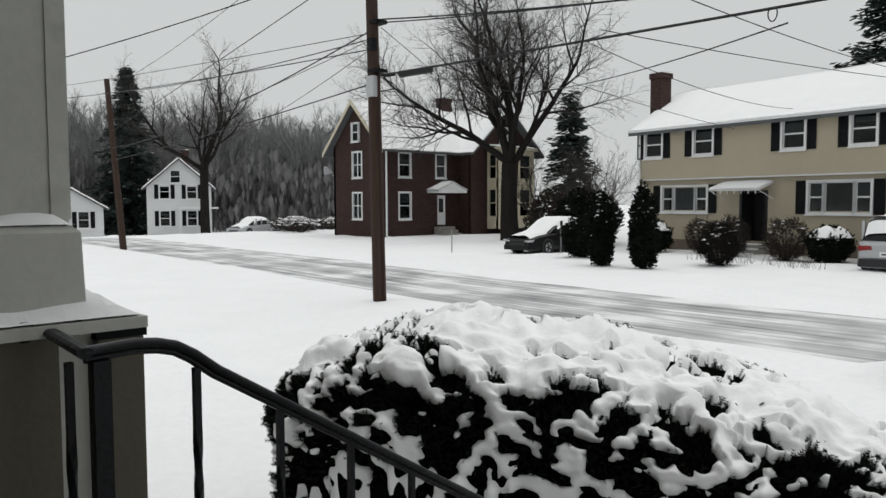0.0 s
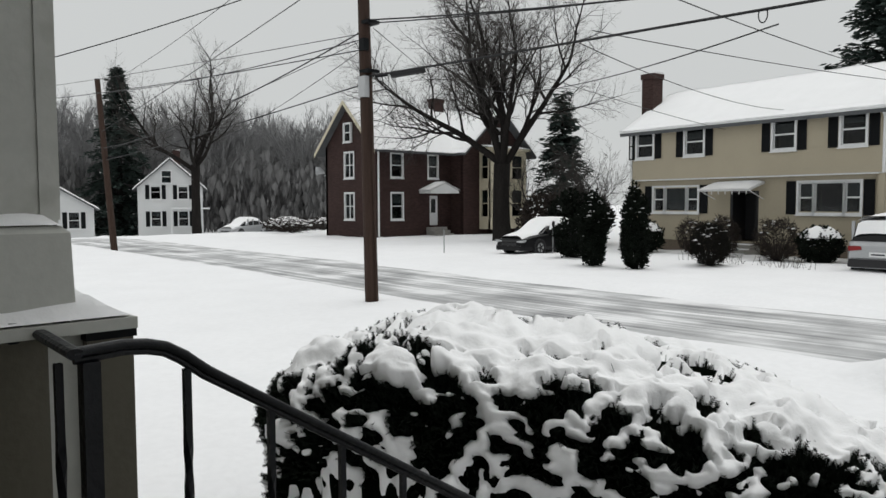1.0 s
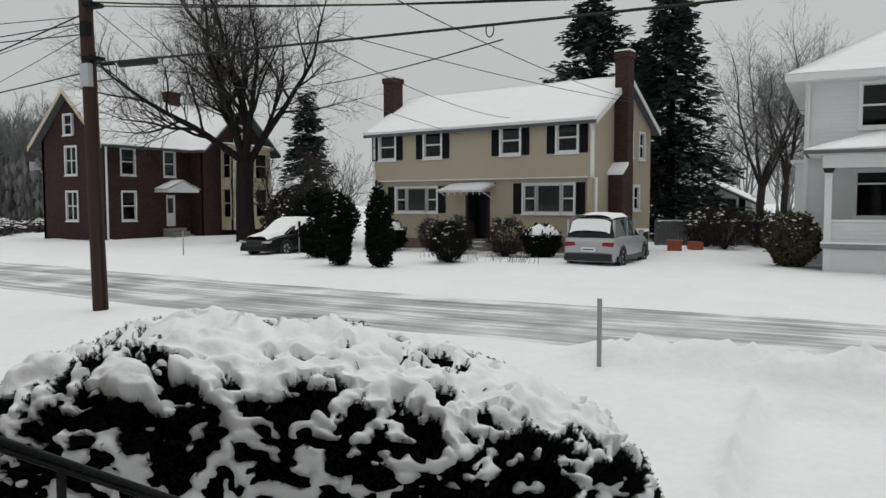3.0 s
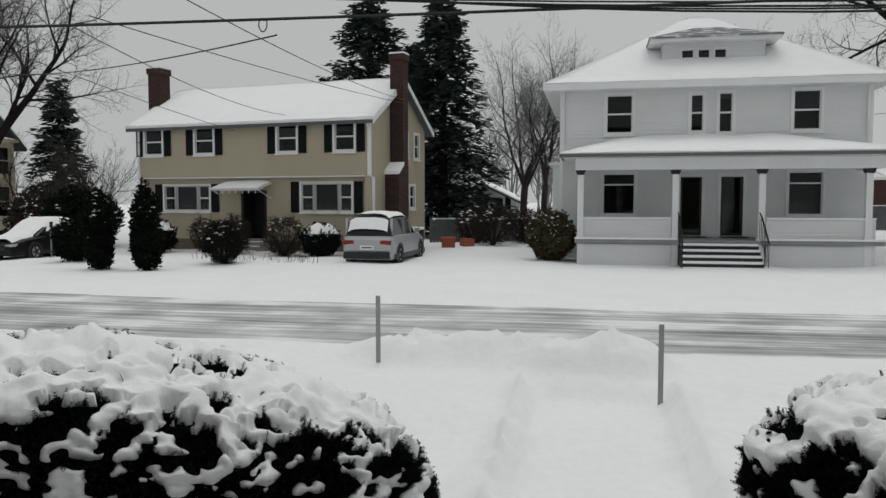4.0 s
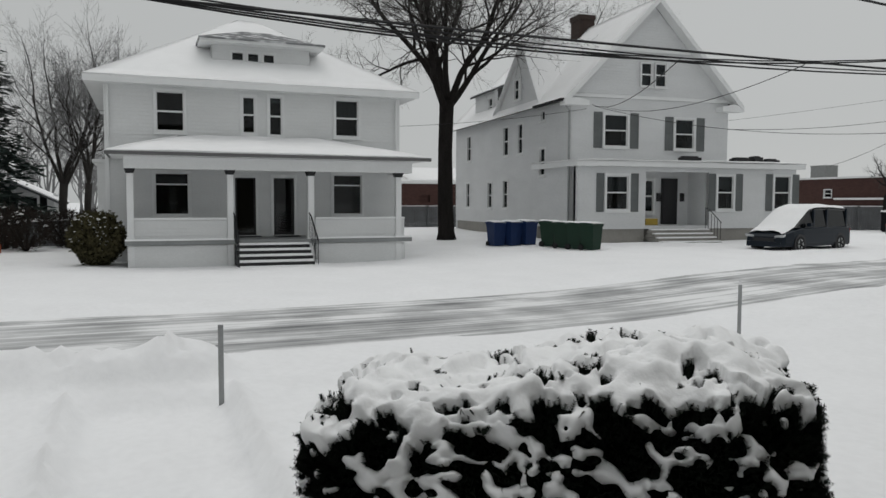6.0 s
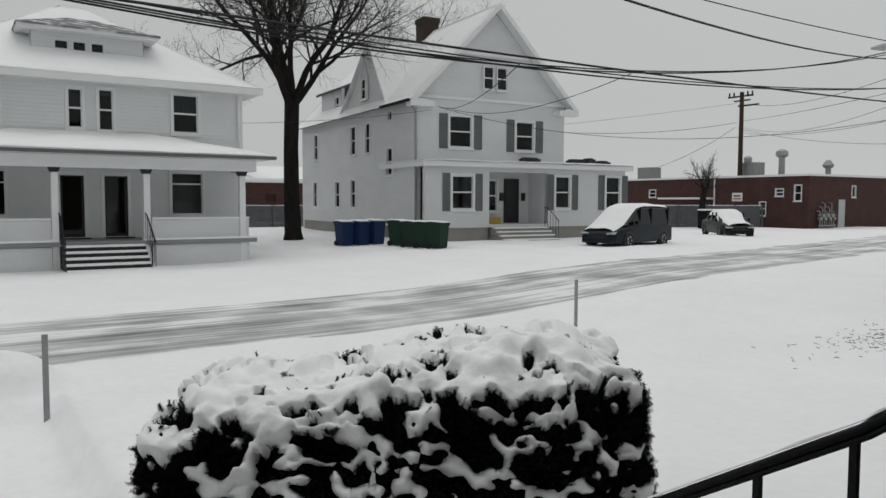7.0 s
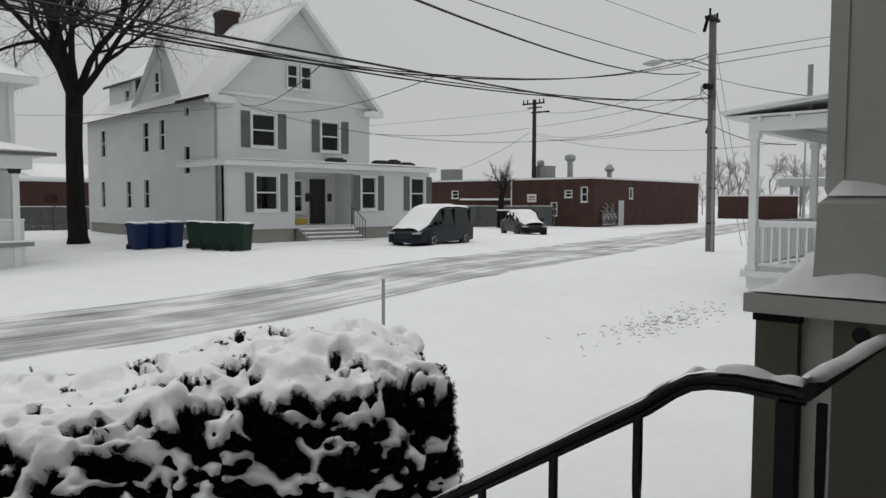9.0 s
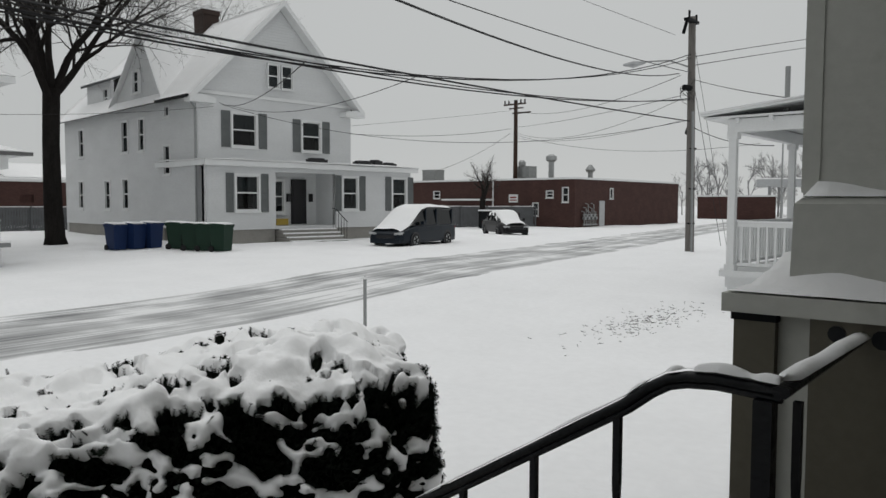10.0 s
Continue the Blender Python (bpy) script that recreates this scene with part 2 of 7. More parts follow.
# ---- geometry helpers ----
class Geo:
    """Vertices and faces collected by simple strokes; m places them."""

    def __init__(self, m=None):
        self.v, self.f, self.m = [], [], m

    def add(self, vs, fs):
        k = len(self.v)
        self.v += [tuple(self.m @ Vector(p)) if self.m else tuple(p) for p in vs]
        self.f += [tuple(i + k for i in f) for f in fs]
        return self

    def box(self, x0, x1, y0, y1, z0, z1):
        vs = [(x, y, z) for z in (z0, z1) for x, y in ((x0, y0), (x1, y0), (x1, y1), (x0, y1))]
        return self.add(vs, [(3, 2, 1, 0), (4, 5, 6, 7), (0, 1, 5, 4), (1, 2, 6, 5), (2, 3, 7, 6), (3, 0, 4, 7)])

    def prism(self, poly, axis, a, b):
        """A polygon of pairs pushed along an axis (0, 1 or 2) from a to b."""
        def put(p, c):
            q = list(p)
            q.insert(axis, c)
            return tuple(q)
        n = len(poly)
        vs = [put(p, a) for p in poly] + [put(p, b) for p in poly]
        return self.add(vs, [tuple(range(n)), tuple(range(2 * n - 1, n - 1, -1))] + [(i, (i + 1) % n, n + (i + 1) % n, n + i) for i in range(n)])

    def tube(self, pts, radii, n=6, cap=True, twist=0.0):
        pts = [Vector(p) for p in pts]
        k = len(pts)
        if not isinstance(radii, (list, tuple)):
            radii = [radii] * k
        vs, ref = [], None
        for i, p in enumerate(pts):
            d = (pts[min(i + 1, k - 1)] - pts[max(i - 1, 0)]).normalized()
            side = d.cross(Vector((0, 0, 1)) if abs(d.z) < 0.95 else Vector((1, 0, 0))).normalized() if ref is None else (ref - d * ref.dot(d)).normalized()
            ref = side
            up = side.cross(d)
            for j in range(n):
                a = 2 * math.pi * j / n + twist * i
                vs.append(p + (side * math.cos(a) + up * math.sin(a)) * radii[i])
        fs = [(i * n + j, i * n + (j + 1) % n, (i + 1) * n + (j + 1) % n, (i + 1) * n + j) for i in range(k - 1) for j in range(n)]
        if cap:
            fs += [tuple(range(n - 1, -1, -1)), tuple(range((k - 1) * n, k * n))]
        return self.add(vs, fs)

    def weld(self):
        """Joins the pieces where their corners meet."""
        seen, where, keep = {}, [], []
        for p in self.v:
            key = tuple(round(c, 3) for c in p)
            if key not in seen:
                seen[key] = len(keep)
                keep.append(p)
            where.append(seen[key])
        self.v, self.f = keep, [tuple(where[q] for q in f) for f in self.f]
        return self

    def mesh(self, name):
        me = bpy.data.meshes.new(name)
        me.from_pydata(self.v, [], self.f)
        return me


def part(name, geo, material, parent=None, label="", smooth=False):
    me = geo.mesh(name)
    me.materials.append(material)
    if smooth:
        me.polygons.foreach_set("use_smooth", [True] * len(me.polygons))
    ob = new(name, me)
    if parent:
        ob.parent = parent
    if label:
        ob["label"] = label
    return ob


def thing(name, m, label, category, group="", kind=""):
    ob = new(name)
    ob.matrix_world = m
    return tagged(ob, label, category, group, kind)


def smoothstep(a, b, x):
    t = min(1.0, max(0.0, (x - a) / (b - a)))
    return t * t * (3 - 2 * t)


# ---- the ground: one sheet of snow, with the road pressed into it ----
CENTRE = [(-260, 68.0), (-120, 36.0), (-54, 22.0), (-40, 19.2), (-30, 17.1), (-20, 15.2), (-12, 14.0), (-6, 13.4), (0, 13.3), (10, 13.3), (22, 14.6), (32, 15.4), (45, 16.3), (70, 18.2), (120, 23), (300, 40)]


def centre(y):
    for (y0, x0), (y1, x1) in zip(CENTRE, CENTRE[1:]):
        if y <= y1:
            break
    t = (y - y0) / (y1 - y0)
    return x0 + (x1 - x0) * t


def smooth_centre(y):
    return sum(centre(y + k) for k in (-4, -2, 0, 2, 4)) / 5


HALF = 2.45


def base_z(x, y):
    return 0.3 * smoothstep(-7, -18, y) - 1.15 * smoothstep(45, 80, y)


def ground_z(x, y):
    z = base_z(x, y)
    d = x - smooth_centre(y)
    edge = HALF + 0.22 * noise.noise((x * 0.2, y * 0.45, 4.0))
    off = abs(d) - edge
    n1, n2 = noise.noise((x * 0.25, y * 0.25, 0.0)), noise.noise((x * 1.3, y * 1.3, 7.0))
    if off < 0:
        return z - 0.07 * smoothstep(0, -0.35, off)
    z += 0.07 * n1 * smoothstep(0, 2, off) + 0.022 * n2 + 0.05 * smoothstep(0, 0.8, off)
    z += 0.07 * math.exp(-((off - 0.7) / 0.5) ** 2) * (0.6 + n1 + 0.8 * noise.noise((x * 0.8, y * 0.8, 3.0)))
    if x < 12:
        # the cleared walk from the steps, its ragged edges, and the ploughed bank that closes it
        w = abs(y + 0.2) - 0.72
        wob = 0.07 * noise.noise((x * 2.5, y * 2.5, 9.0))
        walk_in = smoothstep(0.08, -0.08, w + wob) * smoothstep(8.8, 8.4, x)
        rim = math.exp(-((w + wob - 0.14) / 0.10) ** 2) * smoothstep(9.0, 8.3, x)
        z += -0.15 * walk_in + 0.19 * rim * (0.55 + 1.3 * noise.noise((x * 4, y * 4, 2.0)))
        z += walk_in * 0.012 * noise.noise((x * 5, y * 5, 3.0))
        for bx, by, rx, ry, hh in ((9.7, 2.0, 0.55, 1.0, 0.22), (9.55, 0.25, 0.6, 1.15, 0.27), (9.6, -0.6, 0.5, 0.6, 0.22), (9.9, 1.2, 0.8, 1.8, 0.10)):
            q = ((x - bx) / rx) ** 2 + ((y - by) / ry) ** 2
            z += hh * math.exp(-q * q) * (0.85 + 0.5 * noise.noise((x * 3.1, y * 3.1, 5.0)) + 0.3 * noise.noise((x * 7, y * 7, 5.0)))
        z += 0.09 * abs(noise.noise((x * 3.4, y * 3.4, 6.0))) * (smoothstep(-9, -11, y) + smoothstep(0.6, 1.2, abs(y + 0.2)) * smoothstep(3.0, 1.2, abs(y + 0.2)) * 0.6)
    if x > 15.5:
        z += 0.05 * noise.noise((x * 0.6, y * 0.6, 12.0))
    return z


def steps_of(*spans):
    out = []
    for a, b, s in spans:
        n = max(1, round((b - a) / s))
        out += [a + (b - a) * i / n for i in range(n)]
    return out + [spans[-1][1]]


XS = steps_of((-500, -60, 40), (-60, -5, 5), (-5, 2, 0.5), (2, 11.5, 0.13), (11.5, 17, 0.2), (17, 30, 0.4), (30, 70, 2), (70, 150, 8), (150, 700, 50))
YS = steps_of((-700, -150, 50), (-150, -70, 4), (-70, -14, 0.5), (-14, 7, 0.13), (7, 48, 0.4), (48, 100, 2), (100, 700, 50))
ground = Geo()
ground.v = [(x, y, ground_z(x, y)) for x in XS for y in YS]
NY = len(YS)
ground.f = [(i * NY + j, (i + 1) * NY + j, (i + 1) * NY + j + 1, i * NY + j + 1) for i in range(len(XS) - 1) for j in range(NY - 1)]
tagged(part("ground", ground, SNOWY_GROUND, smooth=True), "wide lawn covered in fresh trodden snow", "ground", kind="structure")

road = Geo()
RY = steps_of((-240, -60, 4), (-60, 60, 0.6), (60, 260, 5))
uvs = []
for y in RY:
    for k in range(13):
        c = -1 + k / 6
        x = smooth_centre(y) + c * (HALF + 0.5)
        road.v.append((x, y, base_z(x, y) - 0.035 - 0.012 * abs(c) + 0.006 * noise.noise((x * 1.2, y * 0.3, 1.0))))
        uvs.append((c * 3, y))
road.f = [(i * 13 + k, (i + 1) * 13 + k, (i + 1) * 13 + k + 1, i * 13 + k + 1) for i in range(len(RY) - 1) for k in range(12)]
road_ob = tagged(part("road", road, ROAD, smooth=True), "asphalt road with grey slush and white snow streaks", "road", kind="structure")
layer = road_ob.data.uv_layers.new(name="UVMap")
for lp in road_ob.data.loops:
    layer.data[lp.index].uv = uvs[lp.vertex_index]


# ---- houses ----
SIDE_L = Matrix(((0, 1, 0, 0), (1, 0, 0, 0), (0, 0, 1, 0), (0, 0, 0, 1)))


def side_right(w):
    return Matrix(((0, -1, 0, w), (1, 0, 0, 0), (0, 0, 1, 0), (0, 0, 0, 1)))


def cells(u0, u1, z0, z1, holes):
    us = sorted({u0, u1, *(min(max(h[k], u0), u1) for h in holes for k in (0, 1))})
    zs = sorted({z0, z1, *(min(max(h[k], z0), z1) for h in holes for k in (2, 3))})
    for a, b in zip(us, us[1:]):
        for c, d in zip(zs, zs[1:]):
            if not any(h[0] < (a + b) / 2 < h[1] and h[2] < (c + d) / 2 < h[3] for h in holes):
                yield a, b, c, d


def wall(name, parent, m, u0, u1, z0, z1, holes, material, v=0.0, siding=0.0, label="", top=None):
    """A wall 0.2 m thick with openings; siding: the height of its boards; top: the wall's height along u for a gable."""
    g = Geo(m)
    for a, b, c, d in cells(u0, u1, z0, z1, holes):
        g.box(a, b, v, v + 0.2, c, d)
    if top:
        g.prism([(u0, z1), (u1, z1), *top], 1, v, v + 0.2)
    if siding:
        lip = 0.008 if material is TAN else 0.022
        z, hi = z0, max([z1] + [p[1] for p in top or ()])
        while z < hi - 0.02:
            zz = min(z + siding, hi)
            cuts = [h for h in holes if h[2] < (z + zz) / 2 < h[3]]
            a0, a1 = u0, u1
            if z >= z1 and top:
                peak = max(top, key=lambda p: p[1])
                ts = [min(0.985, (q - z1) / (peak[1] - z1)) for q in (z, zz)]
                (a, c), (b, d) = ([e + (peak[0] - e) * t for t in ts] for e in (u0, u1))
                g.add([(a, v - lip, z), (b, v - lip, z), (d, v, zz), (c, v, zz), (a, v, z), (b, v, z)], [(0, 1, 2, 3), (4, 5, 1, 0)])
                z = zz
                continue
            edges = [a0] + [e for h in sorted(cuts) for e in (h[0], h[1])] + [a1]
            for a, b in zip(edges[::2], edges[1::2]):
                if b > a:
                    g.add([(a, v - lip, z), (b, v - lip, z), (b, v, zz), (a, v, zz), (a, v, z), (b, v, z)], [(0, 1, 2, 3), (4, 5, 1, 0)])
            z = zz
    return part(name, g.weld(), material, parent, label)


def window(parent, m, u0, u1, z0, z1, v=0.0, sash=True, curtain=0.0, trim=0.09, frame=None, cross=(), sill=True):
    """A window in an opening: casing, sill, rails, panes behind them and, where curtain says so, a blind over that share of the height."""
    g = Geo(m)
    frame = frame or WHITE
    t = trim
    g.box(u0 - t, u0, v - 0.05, v + 0.10, z0 - t, z1 + t).box(u1, u1 + t, v - 0.05, v + 0.10, z0 - t, z1 + t)
    g.box(u0, u1, v - 0.05, v + 0.10, z1, z1 + t).box(u0, u1, v - 0.05, v + 0.10, z0 - t, z0)
    w = part("window", g.weld(), frame, parent)
    s = 0.036
    g = Geo(m).box(u0, u0 + s, v + 0.02, v + 0.08, z0, z1).box(u1 - s, u1, v + 0.02, v + 0.08, z0, z1)
    g.box(u0 + s, u1 - s, v + 0.02, v + 0.08, z1 - s, z1).box(u0 + s, u1 - s, v + 0.02, v + 0.08, z0, z0 + s)
    part("sash", g.weld(), frame, w)
    zm = (z0 + z1) / 2
    if sash:
        part("meeting_rail", Geo(m).box(u0 + s, u1 - s, v + 0.01, v + 0.07, zm - 0.03, zm + 0.03), frame, w)
    for c in cross:
        part("mullion", Geo(m).box(c - 0.03, c + 0.03, v + 0.01, v + 0.08, z0 + s, z1 - s), frame, w)
    if sill:
        part("window_sill", Geo(m).box(u0 - t - 0.03, u1 + t + 0.03, v - 0.10, v - 0.005, z0 - t - 0.04, z0 - t), frame, w)
    for a, b in ((zm, z1), (z0, zm)) if sash else ((z0, z1),):
        part("pane", Geo(m).box(u0 + s, u1 - s, v + 0.045, v + 0.052, a, b), GLASS, w)
    # black sheet in place of the unlit room behind the panes
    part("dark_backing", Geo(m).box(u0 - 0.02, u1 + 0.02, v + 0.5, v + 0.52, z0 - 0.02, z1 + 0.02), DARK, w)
    if curtain:
        zc = z1 - (z1 - z0) * curtain
        g = Geo(m)
        n = 10
        for i in range(n):
            a, b = u0 + (u1 - u0) * i / n, u0 + (u1 - u0) * (i + 1) / n
            g.add([(a, v + 0.10 + 0.02 * (i % 2), zc), (b, v + 0.10 + 0.02 * ((i + 1) % 2), zc), (b, v + 0.10 + 0.02 * ((i + 1) % 2), z1), (a, v + 0.10 + 0.02 * (i % 2), z1)], [(0, 1, 2, 3)])
        part("curtain", g, CURTAIN, w)
    return w


def shutter(parent, m, u0, u1, z0, z1, v=0.0, material=None):
    g = Geo(m)
    g.box(u0, u0 + 0.05, v - 0.045, v - 0.024, z0, z1).box(u1 - 0.05, u1, v - 0.045, v - 0.024, z0, z1)
    g.box(u0 + 0.05, u1 - 0.05, v - 0.03, v - 0.024, z0, z1)
    for z in (z0, (z0 + z1) / 2 - 0.03, z1 - 0.06):
        g.box(u0 + 0.05, u1 - 0.05, v - 0.045, v - 0.03, z, z + 0.06)
    k = z0 + 0.09
    while k < z1 - 0.1:
        g.add([(u0 + 0.05, v - 0.042, k), (u1 - 0.05, v - 0.042, k), (u1 - 0.05, v - 0.03, k + 0.035), (u0 + 0.05, v - 0.03, k + 0.035)], [(0, 1, 2, 3)])
        k += 0.05
    return part("shutter", g, material or SHUTTER, parent)


def snow_slab(parent, corners, thick=0.12, n=16, m=None, name="roof_snow", ragged=0.03):
    """A quilt of snow over a roof plane given by its four corners (eave, eave, ridge, ridge)."""
    a, b, c, d = (Vector(p) for p in corners)
    nor = (b - a).cross(d - a).normalized()
    if nor.z < 0:
        nor = -nor
    rows, top = Geo(m), []
    for i in range(n + 1):
        for j in range(n + 1):
            s, t = i / n, j / n
            p = (a * (1 - s) + b * s) * (1 - t) + (d * (1 - s) + c * s) * t
            edge = min(1.0, min(s, 1 - s) * n / 1.2, min(t + 0.02, 1) * n / 1.0)
            h = thick * (0.35 + 0.65 * edge) * (1 + 0.35 * noise.noise(p * 0.9))
            if j == 0:
                p = p + (a - d).normalized() * ragged * (1 + noise.noise(p * 2.0))
            top.append(p + nor * (h + 0.004))
    k = n + 1
    fs = [(i * k + j, (i + 1) * k + j, (i + 1) * k + j + 1, i * k + j + 1) for i in range(n) for j in range(n)]
    rim = [i * k for i in range(k)] + [n * k + j for j in range(1, k)] + [i * k + n for i in range(n - 1, -1, -1)] + [j for j in range(n - 1, 0, -1)]
    lo = len(top)
    top += [top[r] - nor * (thick * 0.45) for r in rim]
    fs += [(rim[i], rim[(i + 1) % len(rim)], lo + (i + 1) % len(rim), lo + i) for i in range(len(rim))]
    rows.add(top, fs)
    return part(name, rows, SNOW, parent, smooth=True)


def roof_plane(parent, corners, thick=0.16, snow=0.12, name="roof", material=None, m=None, fascia=True):
    a, b, c, d = (Vector(p) for p in corners)
    g = Geo(m)
    down = Vector((0, 0, -thick))
    g.add([a, b, c, d, a + down, b + down, c + down, d + down], [(0, 1, 2, 3), (7, 6, 5, 4), (0, 4, 5, 1), (1, 5, 6, 2), (2, 6, 7, 3), (3, 7, 4, 0)])
    r = part(name, g, material or SHINGLE, parent)
    if snow:
        snow_slab(r, corners, snow, m=m)
    return r


def chimney(parent, x0, x1, y0, y1, z0, z1, material, m=None):
    g = Geo(m).box(x0, x1, y0, y1, z0, z1 - 0.25).box(x0 - 0.05, x1 + 0.05, y0 - 0.05, y1 + 0.05, z1 - 0.25, z1)
    ch = part("chimney", g, material, parent, "brick chimney with a corbelled top")
    part("chimney_snow", Geo(m).box(x0 - 0.03, x1 + 0.03, y0 - 0.03, y1 + 0.03, z1 + 0.002, z1 + 0.07), SNOW, ch)
    return ch


# ---- tan two-storey house across the road ----
tan = thing("tan_house", pose(30.34, 19.19, 0, 0, 0, -(90 + 8.9)), "two-storey tan clapboard house with black shutters and snowy roof", "house")
I4 = Matrix.Identity(4)
UP = [(0.36, 1.25, 4.14, 5.22), (2.98, 3.87, 4.14, 5.22), (7.0, 7.86, 4.14, 5.22), (9.6, 10.44, 4.14, 5.22)]
LOW = [(1.08, 3.4, 1.74, 2.78), (7.9, 10.16, 1.74, 2.84)]
DOOR = (4.96, 6.24, 0.55, 2.62)
wall("upper_wall", tan, I4, 0, 11.1, 3.15, 5.36, UP, TAN, 0.0, 0.16)
wall("lower_wall", tan, I4, 0.05, 11.05, 0.5, 3.15, LOW + [DOOR], TAN, 0.32, 0.16)
part("soffit", Geo().box(0, 11.1, 0.0, 0.5, 3.10, 3.145), WHITE, tan)
part("foundation", Geo().box(0.08, 11.02, 0.36, 6.0, -0.3, 0.5), FOUND, tan)
for w, c in zip(UP, (0.5, 0.4, 0.45, 0.3)):
    window(tan, I4, *w, 0.0, True, c)
    shutter(tan, I4, w[0] - 0.47, w[0] - 0.12, w[2] - 0.08, w[3] + 0.08)
    shutter(tan, I4, w[1] + 0.12, w[1] + 0.47, w[2] - 0.08, w[3] + 0.08)
for (a, b, c, d), cur in zip(LOW, (0.9, 0.0)):
    w1, w2 = a + (b - a) * 0.27, b - (b - a) * 0.27
    window(tan, I4, a, w1 - 0.09, c, d, 0.32, True, 0.5)
    window(tan, I4, w1 + 0.0, w2 - 0.0, c, d, 0.32, False, cur)
    window(tan, I4, w2 + 0.09, b, c, d, 0.32, True, 0.5)
    for s0 in (a - 0.5, b + 0.12):
        shutter(tan, I4, s0, s0 + 0.38, c - 0.08, d + 0.08, 0.32)
g = Geo().box(DOOR[0], DOOR[0] + 0.1, 0.34, 1.3, 0.55, 2.62).box(DOOR[1] - 0.1, DOOR[1], 0.34, 1.3, 0.55, 2.62).box(DOOR[0] + 0.1, DOOR[1] - 0.1, 0.34, 1.3, 2.52, 2.62)
door = part("entry_recess", g, DOOR_DK, tan)
g = Geo().box(DOOR[0] + 0.1, DOOR[1] - 0.1, 1.24, 1.3, 0.6, 2.5)
for q in range(2):
    for r in range(3):
        g.box(5.14 + q * 0.48, 5.5 + q * 0.48, 1.22, 1.239, 0.7 + r * 0.6, 1.2 + r * 0.6)
part("door", g, DOOR_DK, door, "black panelled front door")
g = Geo().prism([(-0.75, 2.62), (0.3, 2.92), (0.3, 2.86), (-0.75, 2.56)], 0, 4.2, 6.5)
for k in range(8):
    g.box(4.2 + k * 0.31, 4.23 + k * 0.31, -0.76, -0.74, 2.44, 2.6)
g.tube([(4.25, -0.7, 2.6), (4.25, 0.3, 2.25)], 0.02, 5).tube([(6.45, -0.7, 2.6), (6.45, 0.3, 2.25)], 0.02, 5)
awn = part("door_awning", g, WHITE, tan, "white metal awning over the door")
snow_slab(awn, [(4.2, -0.78, 2.62), (6.5, -0.78, 2.62), (6.5, 0.28, 2.92), (4.2, 0.28, 2.92)], 0.07, 8)
for i in range(3):
    st = part("step", Geo().box(4.9, 6.3, -0.9 + i * 0.3, 0.36, -0.1 + i * 0.18, 0.08 + i * 0.18), CONCRETE, tan)
    part("step_snow", Geo().box(4.92, 6.28, -0.88 + i * 0.3, -0.62 + i * 0.3, 0.084 + i * 0.18, 0.13 + i * 0.18), SNOW, st)
GW = [(3.35, 3.85, 4.1, 5.05), (4.67, 5.2, 4.05, 5.1), (4.1, 4.66, 1.84, 2.8)]
SR = side_right(11.1)
PK = (3.0, 7.1)
wall("gable_wall", tan, SR, 0.0, 6.0, 0.5, 5.36, GW, TAN, 0.0, 0.16, top=[(6.0, 5.36), PK, (0.0, 5.36)][1:2])
wall("far_gable_wall", tan, SIDE_L, 0.0, 6.0, 0.5, 5.36, [], TAN, 0.0, 0.0, top=[PK])
wall("back_wall", tan, I4, 0, 11.1, 0.5, 5.36, [], TAN, 5.8)
for w in GW:
    window(tan, SR, *w, 0.0, True, 0.4)
for u, v in ((11.02, -0.03), (-0.04, -0.03)):
    part("corner_board", Geo().box(u, u + 0.12, v - 0.01, v + 0.12, 3.12, 5.34), WHITE, tan)
part("corner_board", Geo().box(10.95, 11.13, 0.28, 0.42, 0.5, 3.1), WHITE, tan)
g = Geo().tube([(11.05, -0.18, 5.28), (11.08, -0.12, 5.1), (11.1, -0.06, 4.9), (11.1, -0.06, 3.2), (11.1, 0.25, 3.0), (11.1, 0.25, 0.5)], 0.045, 8)
part("downpipe", g, WHITE, tan)
part("gutter", Geo().box(-0.35, 11.4, -0.42, -0.30, 5.26, 5.38), WHITE, tan)
roof_plane(tan, [(-0.35, -0.38, 5.28), (11.42, -0.38, 5.28), (11.42, 3.0, 7.25), (-0.35, 3.0, 7.25)], 0.16, 0.14)
roof_plane(tan, [(11.42, 6.38, 5.28), (-0.35, 6.38, 5.28), (-0.35, 3.0, 7.25), (11.42, 3.0, 7.25)], 0.16, 0.14)
part("rake_board", Geo().prism([(-0.38, 5.1), (3.0, 7.07), (6.38, 5.1), (6.38, 5.27), (3.0, 7.24), (-0.38, 5.27)], 0, 11.4, 11.44), WHITE, tan)
part("chimney_base", Geo().prism([(1.45, -0.2), (2.5, -0.2), (2.5, 3.6), (1.95, 3.6), (1.45, 3.25)], 0, 11.12, 11.72), BRICK_CH, tan)
chimney(tan, 11.13, 11.71, 1.95, 2.5, 3.58, 8.15, BRICK_CH)
part("chimney_shoulder_snow", Geo().prism([(1.38, 3.22), (1.94, 3.61), (1.94, 3.74), (1.38, 3.36)], 0, 11.1, 11.76), SNOW, tan)
chimney(tan, -0.66, -0.02, 1.45, 2.15, -0.2, 8.15, BRICK_CH)

